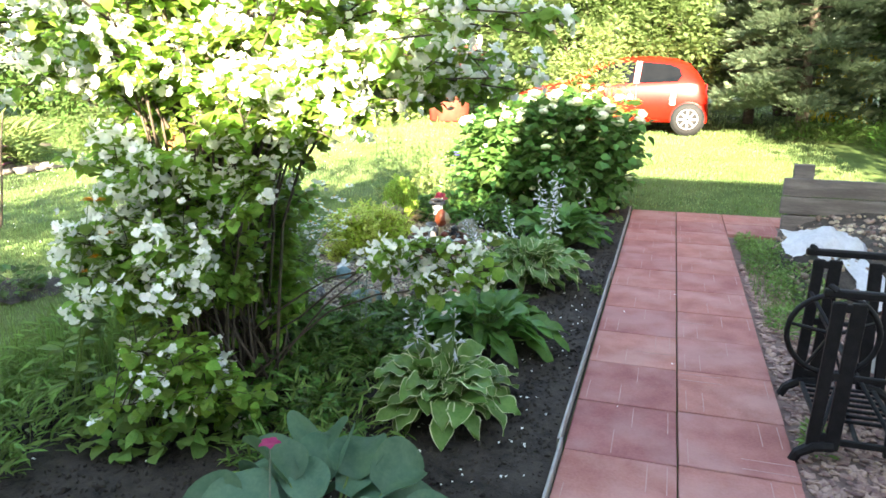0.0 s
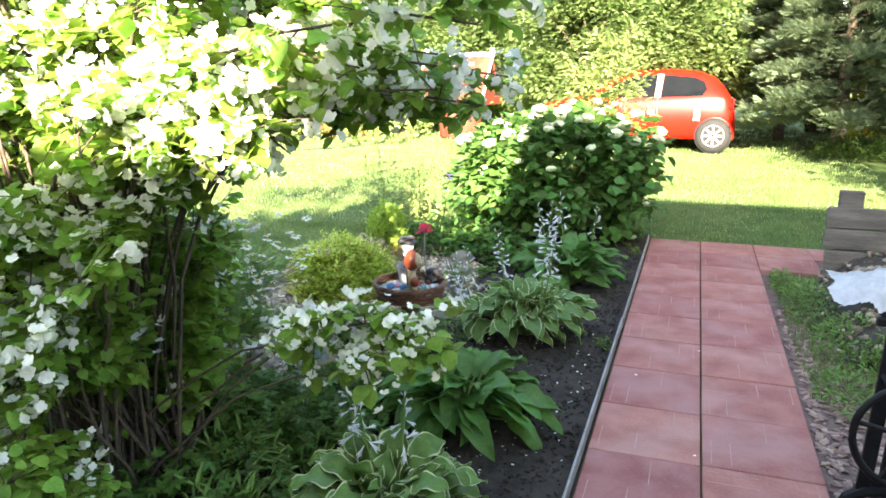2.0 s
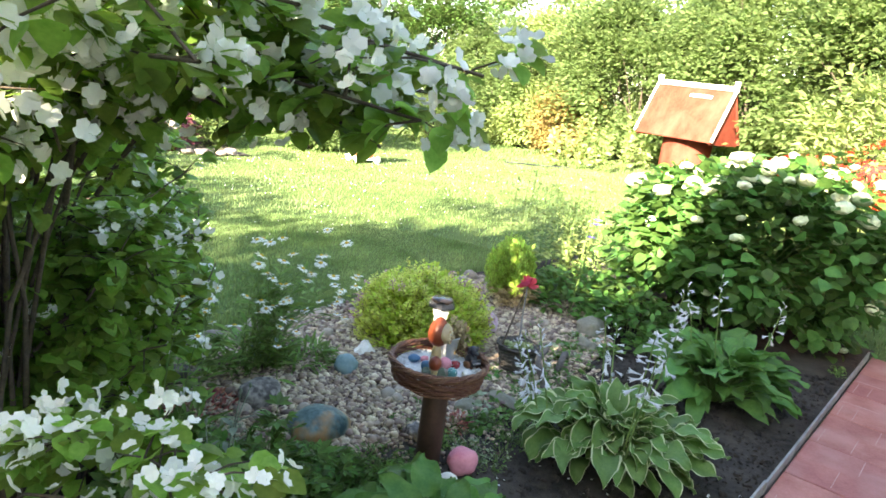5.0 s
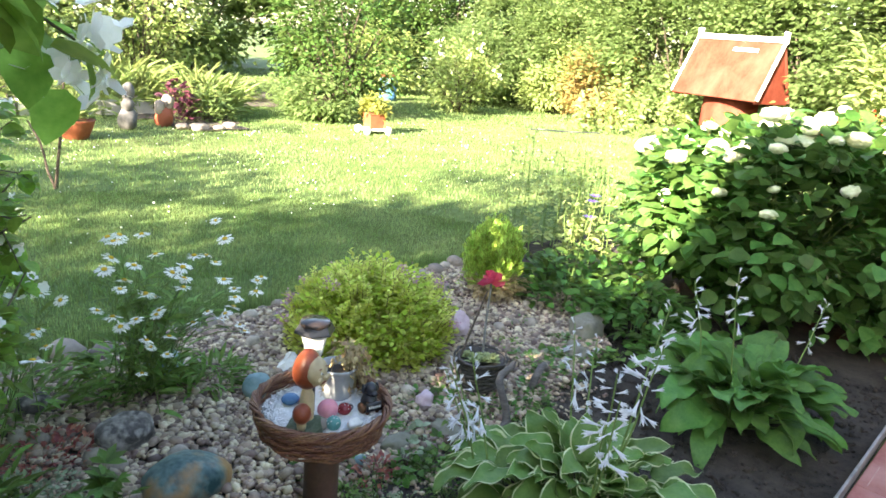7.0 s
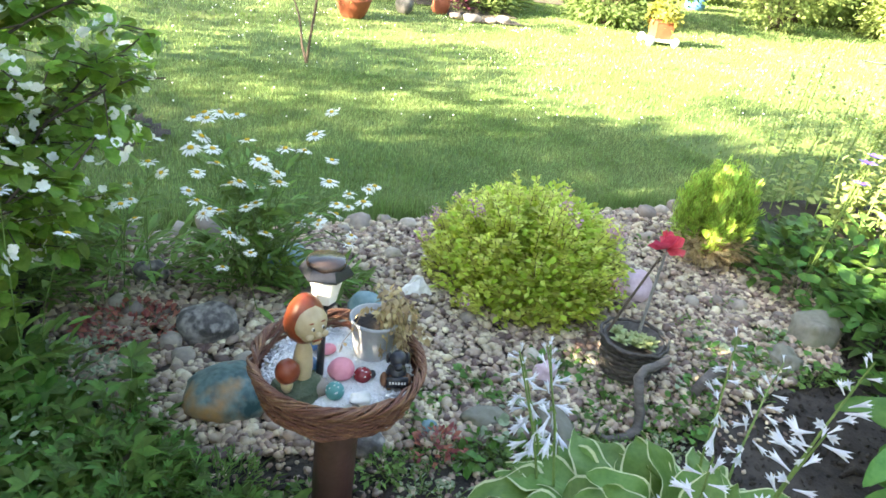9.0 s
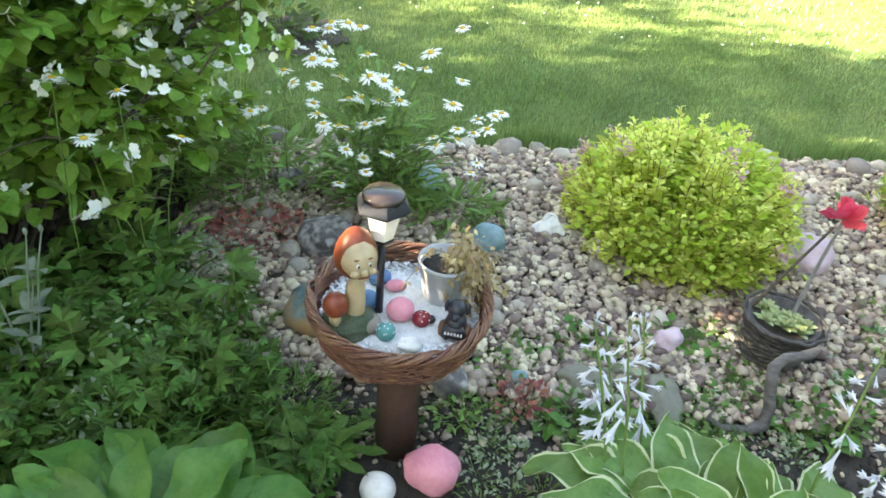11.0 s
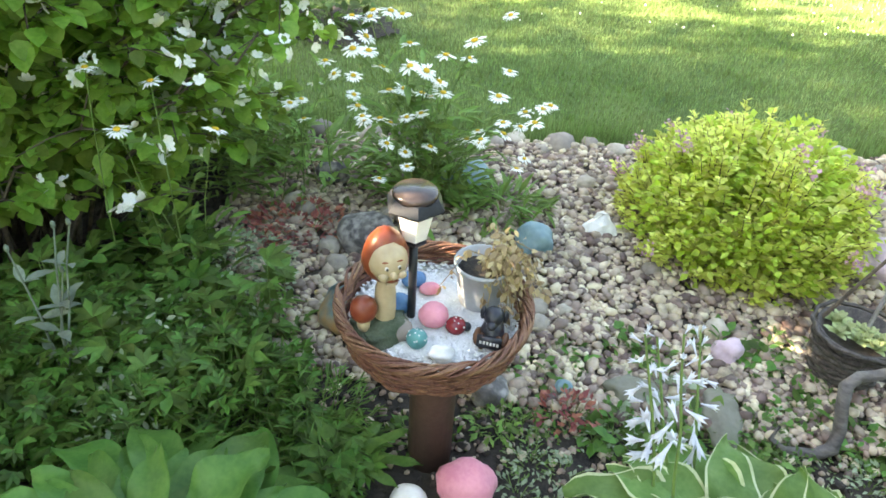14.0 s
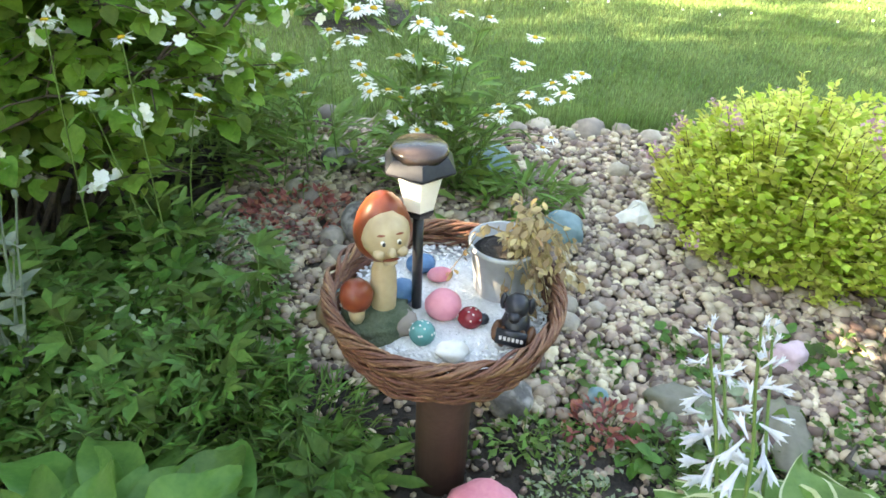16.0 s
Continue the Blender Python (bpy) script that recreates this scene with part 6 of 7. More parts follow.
tagged(new("fallen_petals", np_mesh("fallen_petals", v, f, M_PETAL)), "scattered white fallen blossom petals on soil", "petals", kind="stuff")


# ---- sewing machine stand ----
M_IRON = material("black cast iron", (0.007, 0.007, 0.008), (0.016, 0.015, 0.016), 25, 0.5, 0.25, 5, gloss=0.2)
M_WOOD = material("weathered grey plank", (0.105, 0.092, 0.082), (0.21, 0.19, 0.172), 5, 0.9, 0.7, 8, stretch=(0.6, 6, 6), per_object=0.15, c3=(0.07, 0.062, 0.056), c3_scale=2, c3_amount=0.6)
M_BAG = material("translucent plastic sheet", (0.55, 0.57, 0.60), (0.74, 0.76, 0.79), 9, 0.28, 0.5, 5, through_light=0.35)
stand = thing("sewing_machine_stand", "black cast-iron treadle stand of an old sewing machine", "sewing stand", at=(0.0, 0.0, 0.02))


def side_frame(x0, w, h, y):
    """One cast end frame: flared feet, two slotted legs, rails and a top bar with rolled ends."""
    bm = bmesh.new()
    c = x0 + w / 2
    for s in (-1, 1):
        for off, wid in ((0.165, 0.050), (0.095, 0.056)):
            lean = 0.03 * s
            vs = box(bm, (wid, 0.022, h - 0.12), (0, 0, 0), 0.006)
            for v in vs:
                v.co.x += -lean * (v.co.z / h)
            bmesh.ops.translate(bm, vec=(c + s * off, y, 0.075 + (h - 0.12) / 2), verts=vs)
        for z in (0.13, 0.40, h - 0.07):
            box(bm, (0.10, 0.02, 0.035), (c + s * 0.13, y, z), 0.005)
        foot = [(c + s * 0.10, y, 0.095), (c + s * 0.17, y, 0.085), (c + s * 0.225, y, 0.045), (c + s * 0.245, y, 0.0)]
        v, f = tube(foot, [0.026, 0.026, 0.022, 0.020], 8)
        vs = [bm.verts.new(q) for q in v]
        for g in f:
            bm.faces.new([vs[i] for i in g])
        v, f = tube([(c + s * 0.17, y - 0.018, h), (c + s * 0.19, y, h + 0.012), (c + s * 0.17, y + 0.018, h)], [0.011, 0.014, 0.011], 7)
        vs = [bm.verts.new(q) for q in v]
        for g in f:
            bm.faces.new([vs[i] for i in g])
    box(bm, (w * 0.86, 0.03, 0.034), (c, y, h - 0.012), 0.008)
    box(bm, (0.25, 0.018, 0.028), (c, y, 0.115), 0.005)
    box(bm, (0.16, 0.016, 0.022), (c, y, 0.40), 0.005)
    return bm


part("side_frame", side_frame(0.585, 0.50, 0.755, 2.90), M_IRON, stand, smooth=False)
part("side_frame", side_frame(0.625, 0.50, 0.755, 3.55), M_IRON, stand, smooth=False)


def ring(R, r, sides=44, thick=8):
    pts = [(R * math.cos(a), 0, R * math.sin(a)) for a in np.linspace(0, 2 * math.pi, sides + 1)]
    return tube(pts, [r] * len(pts), thick)


v, f = ring(0.185, 0.013)
wheel = part("flywheel", np_mesh("flywheel", [tuple(q) for q in v], f, M_IRON, True), None, stand, m=pose(0.765, 3.30, 0.43))
for k in range(5):
    a = 1.257 * k + 0.3
    v, f = tube([(0.02 * math.cos(a), 0, 0.02 * math.sin(a)), (0.18 * math.cos(a + 0.12), 0, 0.18 * math.sin(a + 0.12))], [0.010, 0.008], 6)
    part("spoke", np_mesh("spoke", [tuple(q) for q in v], f, M_IRON, True), None, wheel)
part("hub", lathe([(0.03, -0.02), (0.034, 0.0), (0.03, 0.02)], 16), M_IRON, wheel, m=pose(0, 0, 0, 90, 0, 0))
for name, pts, r in (("axle", [(0.765, 2.9, 0.43), (0.765, 3.55, 0.43)], 0.012), ("brace", [(0.68, 2.9, 0.14), (0.95, 3.55, 0.55)], 0.009), ("brace", [(0.95, 2.9, 0.14), (0.70, 3.55, 0.55)], 0.009), ("tie_bar", [(0.82, 2.9, 0.12), (0.86, 3.55, 0.12)], 0.011), ("pitman_rod", [(0.78, 3.28, 0.36), (0.86, 3.26, 0.13)], 0.006)):
    v, f = tube(pts, [r, r], 8)
    part(name, np_mesh(name, [tuple(q) for q in v], f, M_IRON, True), None, stand)
bm = bmesh.new()
box(bm, (0.02, 0.36, 0.016), (0, 0, 0), 0.003)
treadle = part("treadle", bm, M_IRON, stand, "cast-iron grid foot treadle", smooth=False, m=pose(0.69, 3.225, 0.137))
bm = bmesh.new()
box(bm, (0.02, 0.36, 0.016), (0, 0, 0), 0.003)
part("side_bar", bm, M_IRON, treadle, smooth=False, m=pose(0.30, 0, 0))
for k in range(7):
    bm = bmesh.new()
    box(bm, (0.30, 0.016, 0.014), (0, 0, 0), 0.003)
    part("cross_bar", bm, M_IRON, treadle, smooth=False, m=pose(0.15, -0.165 + 0.055 * k, -0.002))
# pale board leaning in the stand
bm = bmesh.new()
box(bm, (0.05, 0.30, 0.36), (0, 0, 0), 0.01)
tagged(part("pale_board", bm, material("pale dusty board", (0.36, 0.33, 0.29), (0.48, 0.45, 0.40), 6, 0.9, 0.3), None, smooth=False, m=pose(1.22, 3.9, 0.19, 0, 14, 20)), "pale dusty board leaning beside the iron stand", "board")

# ---- wooden compost box with plastic sheet ----
crate = thing("compost_box", "weathered grey plank box half full of gravelly earth", "raised bed", at=(0, 0, 0))
for k in range(4):
    bm = bmesh.new()
    vs = box(bm, (1.75, 0.045, 0.152), (0, 0, 0), 0.008)
    part("plank", bm, M_WOOD, crate, smooth=False, m=pose(1.86 + 0.012 * math.sin(k * 2), 6.62, 0.10 + 0.158 * k, 0, rng.uniform(-0.5, 0.5), 0))
for x in (1.14, 2.6):
    bm = bmesh.new()
    box(bm, (0.16, 0.07, 0.76), (0, 0, 0), 0.008)
    part("corner_post", bm, M_WOOD, crate, smooth=False, m=pose(x, 6.69, 0.39))
for k in range(2):
    bm = bmesh.new()
    box(bm, (0.045, 1.25, 0.15), (0, 0, 0), 0.008)
    part("plank", bm, M_WOOD, crate, smooth=False, m=pose(2.7, 5.98, 0.10 + 0.158 * k))
X, Y = np.meshgrid(np.linspace(0.92, 2.66, 40), np.linspace(5.0, 6.59, 36))
hump = np.clip(np.minimum((X - 0.92) / 0.25, (Y - 5.0) / 0.35), 0, 1)
Z = 0.012 + hump ** 0.7 * (0.30 + 0.05 * np.sin(X * 5) + 0.04 * np.sin(Y * 7 + X * 3)) + np.array([0.03 * noise.noise(Vector((a * 9, b * 9, 0))) for a, b in zip(X.ravel(), Y.ravel())]).reshape(X.shape) * hump
ids = np.arange(X.size).reshape(X.shape)
f = np.stack([ids[:-1, :-1], ids[:-1, 1:], ids[1:, 1:], ids[1:, :-1]], -1).reshape(-1, 4)
tagged(new("earth_mound", np_mesh("earth_mound", np.stack([X, Y, Z], -1).reshape(-1, 3), f, M_DUST, True)), "pile of gravelly grey earth in front of the planks", "earth pile")
n = 900
ix, iy = rng.integers(0, 40, n), rng.integers(0, 36, n)
s = rng.uniform(0.010, 0.028, n)
v, f = scatter((base, BALL1[1]), np.stack([X[iy, ix] + rng.normal(0, 0.02, n), Y[iy, ix] + rng.normal(0, 0.02, n), Z[iy, ix] + 0.004], -1), rotations(rng.uniform(0, 6.28, n), rng.normal(0, 0.4, n), rng.normal(0, 0.4, n)), np.stack([s * 1.2, s, s * 0.7], -1))
tagged(new("rubble", np_mesh("rubble", v, f, M_PEBBLE, True)), "small pale stones strewn over the earth pile", "gravel", kind="stuff")
X, Y = np.meshgrid(np.linspace(-0.34, 0.36, 44), np.linspace(-0.36, 0.30, 40))
Z = 0.16 * np.exp(-((X / 0.26) ** 2 + (Y / 0.24) ** 2)) - 0.05
Z += np.array([0.05 * noise.noise(Vector((a * 6, b * 6, 4))) + 0.025 * abs(noise.noise(Vector((a * 17, b * 17, 9)))) for a, b in zip(X.ravel(), Y.ravel())]).reshape(X.shape)
ids = np.arange(X.size).reshape(X.shape)
f = np.stack([ids[:-1, :-1], ids[:-1, 1:], ids[1:, 1:], ids[1:, :-1]], -1).reshape(-1, 4)
keep = (np.hypot(X[:-1, :-1] / 0.34, Y[:-1, :-1] / 0.33) + 0.18 * np.sin(np.arctan2(Y[:-1, :-1], X[:-1, :-1]) * 5)).ravel() < 1.0
bag = new("plastic_sheet", np_mesh("plastic_sheet", np.stack([X, Y, Z], -1).reshape(-1, 3), f[keep], M_BAG, True))
bag.matrix_basis = pose(1.14, 5.55, 0.345, 12, 0, 10) @ Matrix.Scale(0.88, 4)
tagged(bag, "crumpled translucent plastic sheet lying on the earth pile", "plastic sheet")
bag2 = new("plastic_sheet", np_mesh("plastic_sheet", np.stack([X * 0.5, Y * 0.9, Z * 0.5], -1).reshape(-1, 3), f[keep], M_BAG, True))
bag2.matrix_basis = pose(1.42, 5.12, 0.16, 35, 0, 30)
tagged(bag2, "crumpled plastic sheet hanging off the earth pile", "plastic sheet")
for i, (x, y, rx, ry, h, n) in enumerate([(0.86, 6.05, 0.17, 0.55, 0.16, 520), (0.98, 5.2, 0.22, 0.32, 0.24, 420), (0.84, 4.6, 0.14, 0.3, 0.10, 200), (0.72, 3.05, 0.06, 0.12, 0.10, 50), (1.05, 4.95, 0.15, 0.2, 0.2, 160), (0.74, 6.65, 0.08, 0.3, 0.10, 160)]):
    leafy_clump("weed_patch", x, y, rx, ry, h, n * 2, 0.042, M_WEED, "fresh green weeds growing between path and planks", "weeds", 300 + i, LEAF, 0.9, group="weeds beside the path", slim=0.55)
grass("tall_grass", 2600, 0.66, 1.1, 4.5, 6.9, 0.09, 0.005, lambda x, y: x > 0, "thin grass among the weeds beside the path", 46, M_WEED)
for i, (x, y) in enumerate([(-0.42, 4.9), (-0.43, 7.3)]):
    leafy_clump("weed_patch", x, y, 0.05, 0.07, 0.06, 40, 0.035, M_WEED, "small weed at the edging strip", "weeds", 320 + i, SMALL_LEAF, 0.7, group="weeds beside the path")

# ---- red car ----
M_CARRED = material("glossy red car paint", (0.30, 0.007, 0.004), (0.33, 0.010, 0.005), 3, 0.3, 0.0, gloss=0.2)
M_GLASS = material("dark tinted glass", (0.003, 0.004, 0.005), (0.006, 0.007, 0.008), 3, 0.15, 0.0, gloss=0.1)
M_TYRE = material("black rubber", (0.008, 0.008, 0.008), (0.016, 0.016, 0.016), 20, 0.8, 0.2)
M_ALLOY = material("silver alloy", (0.26, 0.26, 0.27), (0.36, 0.36, 0.37), 20, 0.4, 0.0, metal=0.6)
M_GREYTRIM = material("grey trim", (0.16, 0.16, 0.17), (0.22, 0.22, 0.23), 20, 0.5, 0.0)
CX, CY = 0.66, 14.35
car = thing("car", "small bright red hatchback parked on the lawn", "car", at=(CX, CY + 0.83, ground(CX - 1.9, CY + 0.8)))
# stations along the car from its tail: x, roof or bonnet height, belt height, half width, glass inset
stations = [(-0.00, 0.62, 0.58, 0.70, 0.02), (-0.03, 0.80, 0.74, 0.76, 0.03), (-0.10, 0.98, 0.92, 0.79, 0.05), (-0.22, 1.16, 0.98, 0.81, 0.12), (-0.38, 1.32, 0.98, 0.825, 0.17), (-0.60, 1.40, 0.97, 0.83, 0.19), (-0.95, 1.45, 0.95, 0.83, 0.20), (-1.35, 1.46, 0.93, 0.83, 0.20),
            (-1.75, 1.43, 0.92, 0.83, 0.20), (-2.10, 1.33, 0.91, 0.825, 0.19), (-2.45, 1.14, 0.90, 0.82, 0.14), (-2.78, 0.96, 0.90, 0.81, 0.08), (-3.10, 0.90, 0.85, 0.79, 0.06), (-3.45, 0.82, 0.77, 0.76, 0.05), (-3.72, 0.70, 0.66, 0.70, 0.04), (-3.85, 0.50, 0.48, 0.60, 0.03)]
bm = bmesh.new()
rings = []
for x, top, belt, hw, ins in stations:
    low = 0.22 if -3.7 < x < -0.05 else 0.30
    sec = [(hw - 0.06, low), (hw, low + 0.10), (hw + 0.015, (low + belt) / 2), (hw - 0.005, belt - 0.06), (hw - 0.03, belt), (hw - 0.03 - ins * 0.8, belt + (top - belt) * 0.82), (hw - 0.10 - ins, top - 0.015), ((hw - 0.1 - ins) * 0.5, top + 0.004), (0, top + 0.01)]
    full = [(-y, z) for y, z in sec] + [(y, z) for y, z in sec[-2::-1]]
    rings.append([bm.verts.new((x, y, z)) for y, z in full])
for a, b in zip(rings, rings[1:]):
    for i in range(len(a) - 1):
        bm.faces.new((a[i], a[i + 1], b[i + 1], b[i]))
    bm.faces.new((a[-1], a[0], b[0], b[-1]))
bm.faces.new(rings[0])
bm.faces.new(rings[-1][::-1])
body = part("body", bm, M_CARRED, car, "glossy red body")


def side_y(x, z, out=0.006):
    """Half width of the glasshouse side at a height."""
    for (x0, t0, b0, w0, i0), (x1, t1, b1, w1, i1) in zip(stations, stations[1:]):
        if x1 <= x <= x0:
            s = (x0 - x) / (x0 - x1)
            top, belt, hw, ins = t0 + (t1 - t0) * s, b0 + (b1 - b0) * s, w0 + (w1 - w0) * s, i0 + (i1 - i0) * s
            q = np.clip((z - belt) / max(0.01, (top - belt) * 0.82), 0, 1)
            return hw - 0.03 - ins * 0.8 * q + out
    return 0.8


def pane(outline, mat, name, label, out=0.008, side=-1, parent=None):
    bm = bmesh.new()
    f = bm.faces.new([bm.verts.new((x, side * side_y(x, z, out), z)) for x, z in outline])
    r = bmesh.ops.extrude_face_region(bm, geom=[f])
    bmesh.ops.translate(bm, vec=(0, -side * 0.02, 0), verts=[v for v in r["geom"] if isinstance(v, bmesh.types.BMVert)])
    return part(name, bm, mat, parent or car, label, smooth=False)


for side in (-1, 1):
    pane([(-0.58, 0.99), (-0.50, 1.10), (-0.56, 1.24), (-0.72, 1.31), (-1.25, 1.36), (-1.29, 0.96)], M_GLASS, "rear_side_window", "dark rear side window", side=side)
    pane([(-1.40, 0.955), (-1.37, 1.36), (-1.75, 1.34), (-2.05, 1.22), (-2.45, 0.95)], M_GLASS, "front_side_window", "dark front side window", side=side)
    # the pillar's grey stands in for a silvery reflection on it
    pane([(-1.295, 0.95), (-1.255, 1.37), (-1.365, 1.37), (-1.395, 0.95)], M_GREYTRIM, "door_pillar", "door pillar, grey for its silvery reflection", 0.012, side=side)
    for x in (-0.35, -2.80):
        wl = part("wheel", lathe([(0.17, -0.09), (0.26, -0.095), (0.285, -0.07), (0.29, 0.0), (0.285, 0.07), (0.26, 0.095), (0.17, 0.09)], 32), M_TYRE, car, "black tyre with silver rim", m=pose(x, side * 0.755, 0.29, 90, 0, 0))
        part("rim", lathe([(0.198, side * -0.02), (0.198, side * 0.09), (0.18, side * 0.098), (0.165, side * 0.06), (0.05, side * 0.05)][:: 1], 32), M_GREYTRIM, wl, "grey wheel dish", m=Matrix.Rotation(math.pi if side < 0 else math.pi, 4, "X"))
        for k in range(8):
            a = 0.785 * k
            bm = bmesh.new()
            box(bm, (0.15, 0.034, 0.02), (0.10, 0, 0), 0.006)
            part("spoke", bm, M_ALLOY, wl, smooth=False, m=Matrix.Rotation(a, 4, "Z") @ Matrix.Translation((0, 0, -side * 0.092)))
        bm = lathe([(0.315, -0.01), (0.345, -0.012), (0.345, 0.012), (0.315, 0.01)], 36, caps=False)
        bmesh.ops.delete(bm, geom=[q for q in bm.verts if q.co.y < -0.10], context="VERTS")
        part("wheel_arch", bm, M_CARRED, car, m=pose(x, side * 0.838, 0.29, 90, 0, 0))
        # flat black disc painted in for the shade inside the arch
        part("arch_shade", lathe([(0.318, -0.004), (0.318, 0.004)], 36), M_TYRE, car, "flat dark disc for the shaded wheel well", m=pose(x, side * 0.838, 0.29, 90, 0, 0))
    pane([(-1.33, 0.50), (-1.33, 0.93), (-1.338, 0.93), (-1.338, 0.50)], M_GREYTRIM, "door_gap", "", 0.052, side=side)
pane([(-0.60, 0.56), (-0.60, 0.84), (-0.68, 0.84), (-0.70, 0.56)], M_WHITE, "sticker", "white paper sticker", 0.056)
bm = bmesh.new()
box(bm, (0.12, 0.06, 0.09), (0, 0, 0), 0.02)
part("mirror_cover", bm, M_WHITE, car, "pale cover on the car's side", m=pose(-1.44, -0.875, 0.70))
bm = bmesh.new()
box(bm, (0.03, 0.16, 0.26), (0, 0, 0), 0.02)
for s in (-1, 1):
    part("tail_light", bm.copy(), M_RED, car, "dark red tail light", m=pose(-0.05, s * 0.68, 0.82))
bm.free()
bm = bmesh.new()
box(bm, (0.02, 1.05, 0.34), (0, 0, 0), 0.02)
part("rear_window", bm, M_GLASS, car, "dark rear window", smooth=False, m=pose(-0.225, 0, 1.14, 0, 32, 0))
bm = bmesh.new()
box(bm, (0.03, 1.3, 0.18), (0, 0, 0), 0.03)
part("bumper", bm, M_CARRED, car, m=pose(0.0, 0, 0.42))

# ---- well with red roof ----
M_WELLRED = material("red painted sheet roof", (0.115, 0.022, 0.013), (0.175, 0.045, 0.028), 4, 0.8, 0.2, 7, stretch=(1.4, 1, 0.8), c3=(0.20, 0.075, 0.052), c3_scale=1.6, c3_amount=0.4, gloss=0.1)
M_WHITEPAINT = material("white painted wood", (0.66, 0.65, 0.62), (0.78, 0.77, 0.74), 8, 0.7, 0.2)
WX, WY = -4.95, 15.9
well = thing("well_house", "low garden well under a steep red painted roof", "well", at=(WX, WY, ground(WX, WY)), turn=-8)
well.scale = (0.9, 0.9, 0.97)
part("well_ring", lathe([(0.50, 0.0), (0.52, 0.02), (0.52, 0.74), (0.46, 0.74)], 32), M_WELLRED, well, "red painted round well wall")
bm = bmesh.new()
box(bm, (1.76, 0.03, 1.22), (0, 0, 0), 0.005)
part("roof_slope", bm, M_WELLRED, well, "steep red roof slope", smooth=False, m=pose(0, -0.42, 1.29, -32, 0, 0))
bm = bmesh.new()
box(bm, (1.76, 0.03, 1.22), (0, 0, 0), 0.005)
part("roof_slope", bm, M_WELLRED, well, "steep red roof slope", smooth=False, m=pose(0, 0.24, 1.29, 32, 0, 0))
for s in (-1, 1):
    bm = bmesh.new()
    vs = [bm.verts.new(q) for q in ((0, -0.70, 0.74), (0, 0.50, 0.74), (0, -0.09, 1.76))]
    f = bm.faces.new(vs)
    r = bmesh.ops.extrude_face_region(bm, geom=[f])
    bmesh.ops.translate(bm, vec=(0.03, 0, 0), verts=[v for v in r["geom"] if isinstance(v, bmesh.types.BMVert)])
    part("gable", bm, M_WELLRED, well, "red boarded gable", smooth=False, m=pose(s * 0.84 - 0.015, 0, 0))
    bm = bmesh.new()
    box(bm, (0.045, 0.06, 1.16), (0, 0, 0), 0.006)
    part("bargeboard", bm, M_WHITEPAINT, well, "white bargeboard", smooth=False, m=pose(s * 0.90, -0.42, 1.29, -32, 0, 0))
    bm = bmesh.new()
    box(bm, (0.08, 0.10, 0.20), (0, 0, 0), 0.01)
    part("ridge_end", bm, M_WHITEPAINT, well, smooth=False, m=pose(s * 0.88, -0.09, 1.86))
bm = bmesh.new()
box(bm, (1.78, 0.14, 0.09), (0, 0, 0), 0.01)
part("ridge_board", bm, M_WHITEPAINT, well, "white ridge board", smooth=False, m=pose(0, -0.10, 1.82))
bm = bmesh.new()
box(bm, (0.50, 0.008, 0.07), (0, 0, 0), 0.003)
part("white_plate", bm, M_WHITEPAINT, well, "white plate on the roof", smooth=False, m=pose(0.22, -0.245, 1.62, -32, 0, 0))

# ---- gate post, yellow lattice, right hedge ----
bm = bmesh.new()
box(bm, (0.10, 0.10, 2.4), (0, 0, 1.2), 0.006)
solo("gate_post", bm, M_IRON, "black square steel gate post", "post", m=pose(4.05, 16.4, 0.3), smooth=False)
M_YEL = material("yellow lattice paint", (0.55, 0.42, 0.02), (0.70, 0.56, 0.05), 8, 0.6, 0.1)
lat = thing("lattice_panel", "yellow slatted fence panel behind the conifers", "fence panel", at=(3.35, 16.5, 0.4))
for k in range(9):
    bm = bmesh.new()
    box(bm, (0.09, 0.03, 1.5), (0, 0, 0.75), 0.004)
    part("slat", bm, M_YEL, lat, smooth=False, m=pose(-0.5 + 0.125 * k, 0, 0))
for z in (0.25, 1.25):
    bm = bmesh.new()
    box(bm, (1.15, 0.03, 0.08), (0, 0, 0), 0.004)
    part("rail", bm, M_YEL, lat, smooth=False, m=pose(0, 0.035, z))
for i, (x, y, rx, ry, h) in enumerate([(2.7, 14.1, 0.8, 0.4, 0.40), (3.9, 13.0, 0.8, 0.8, 0.6), (4.0, 10.2, 0.8, 1.2, 0.9), (3.8, 14.9, 0.9, 0.5, 0.9), (3.9, 8.6, 0.7, 1.0, 0.9)]):
    leafy_clump("tall_weeds", x, y, rx, ry, h, 1500, 0.11, M_COVER if i % 2 else M_HEDGE_DARK, "rough tall weeds at the lawn's shady edge", "weeds", 340 + i, LEAF, 1.4, group="weeds at the shady edge", slim=0.5)

# ---- far left beds ----
M_TERRA = material("terracotta", (0.20, 0.050, 0.022), (0.28, 0.085, 0.042), 10, 0.7, 0.2)
M_KERB = material("whitewashed kerb", (0.36, 0.355, 0.33), (0.50, 0.49, 0.46), 6, 0.9, 0.3)
pot = thing("flower_pot", "wide red-brown plastic bowl pot on the lawn", "flower pot", at=(-8.9, 6.27, 0.0))
pot.scale = (0.62, 0.62, 0.75)
part("pot", lathe([(0.20, 0.0), (0.24, 0.03), (0.33, 0.20), (0.35, 0.27), (0.37, 0.30), (0.35, 0.31), (0.32, 0.27), (0.0005, 0.26)], 32, caps=False), M_TERRA, pot)
part("soil", lathe([(0.32, 0.26), (0.0005, 0.285)], 24), M_SOIL, pot)
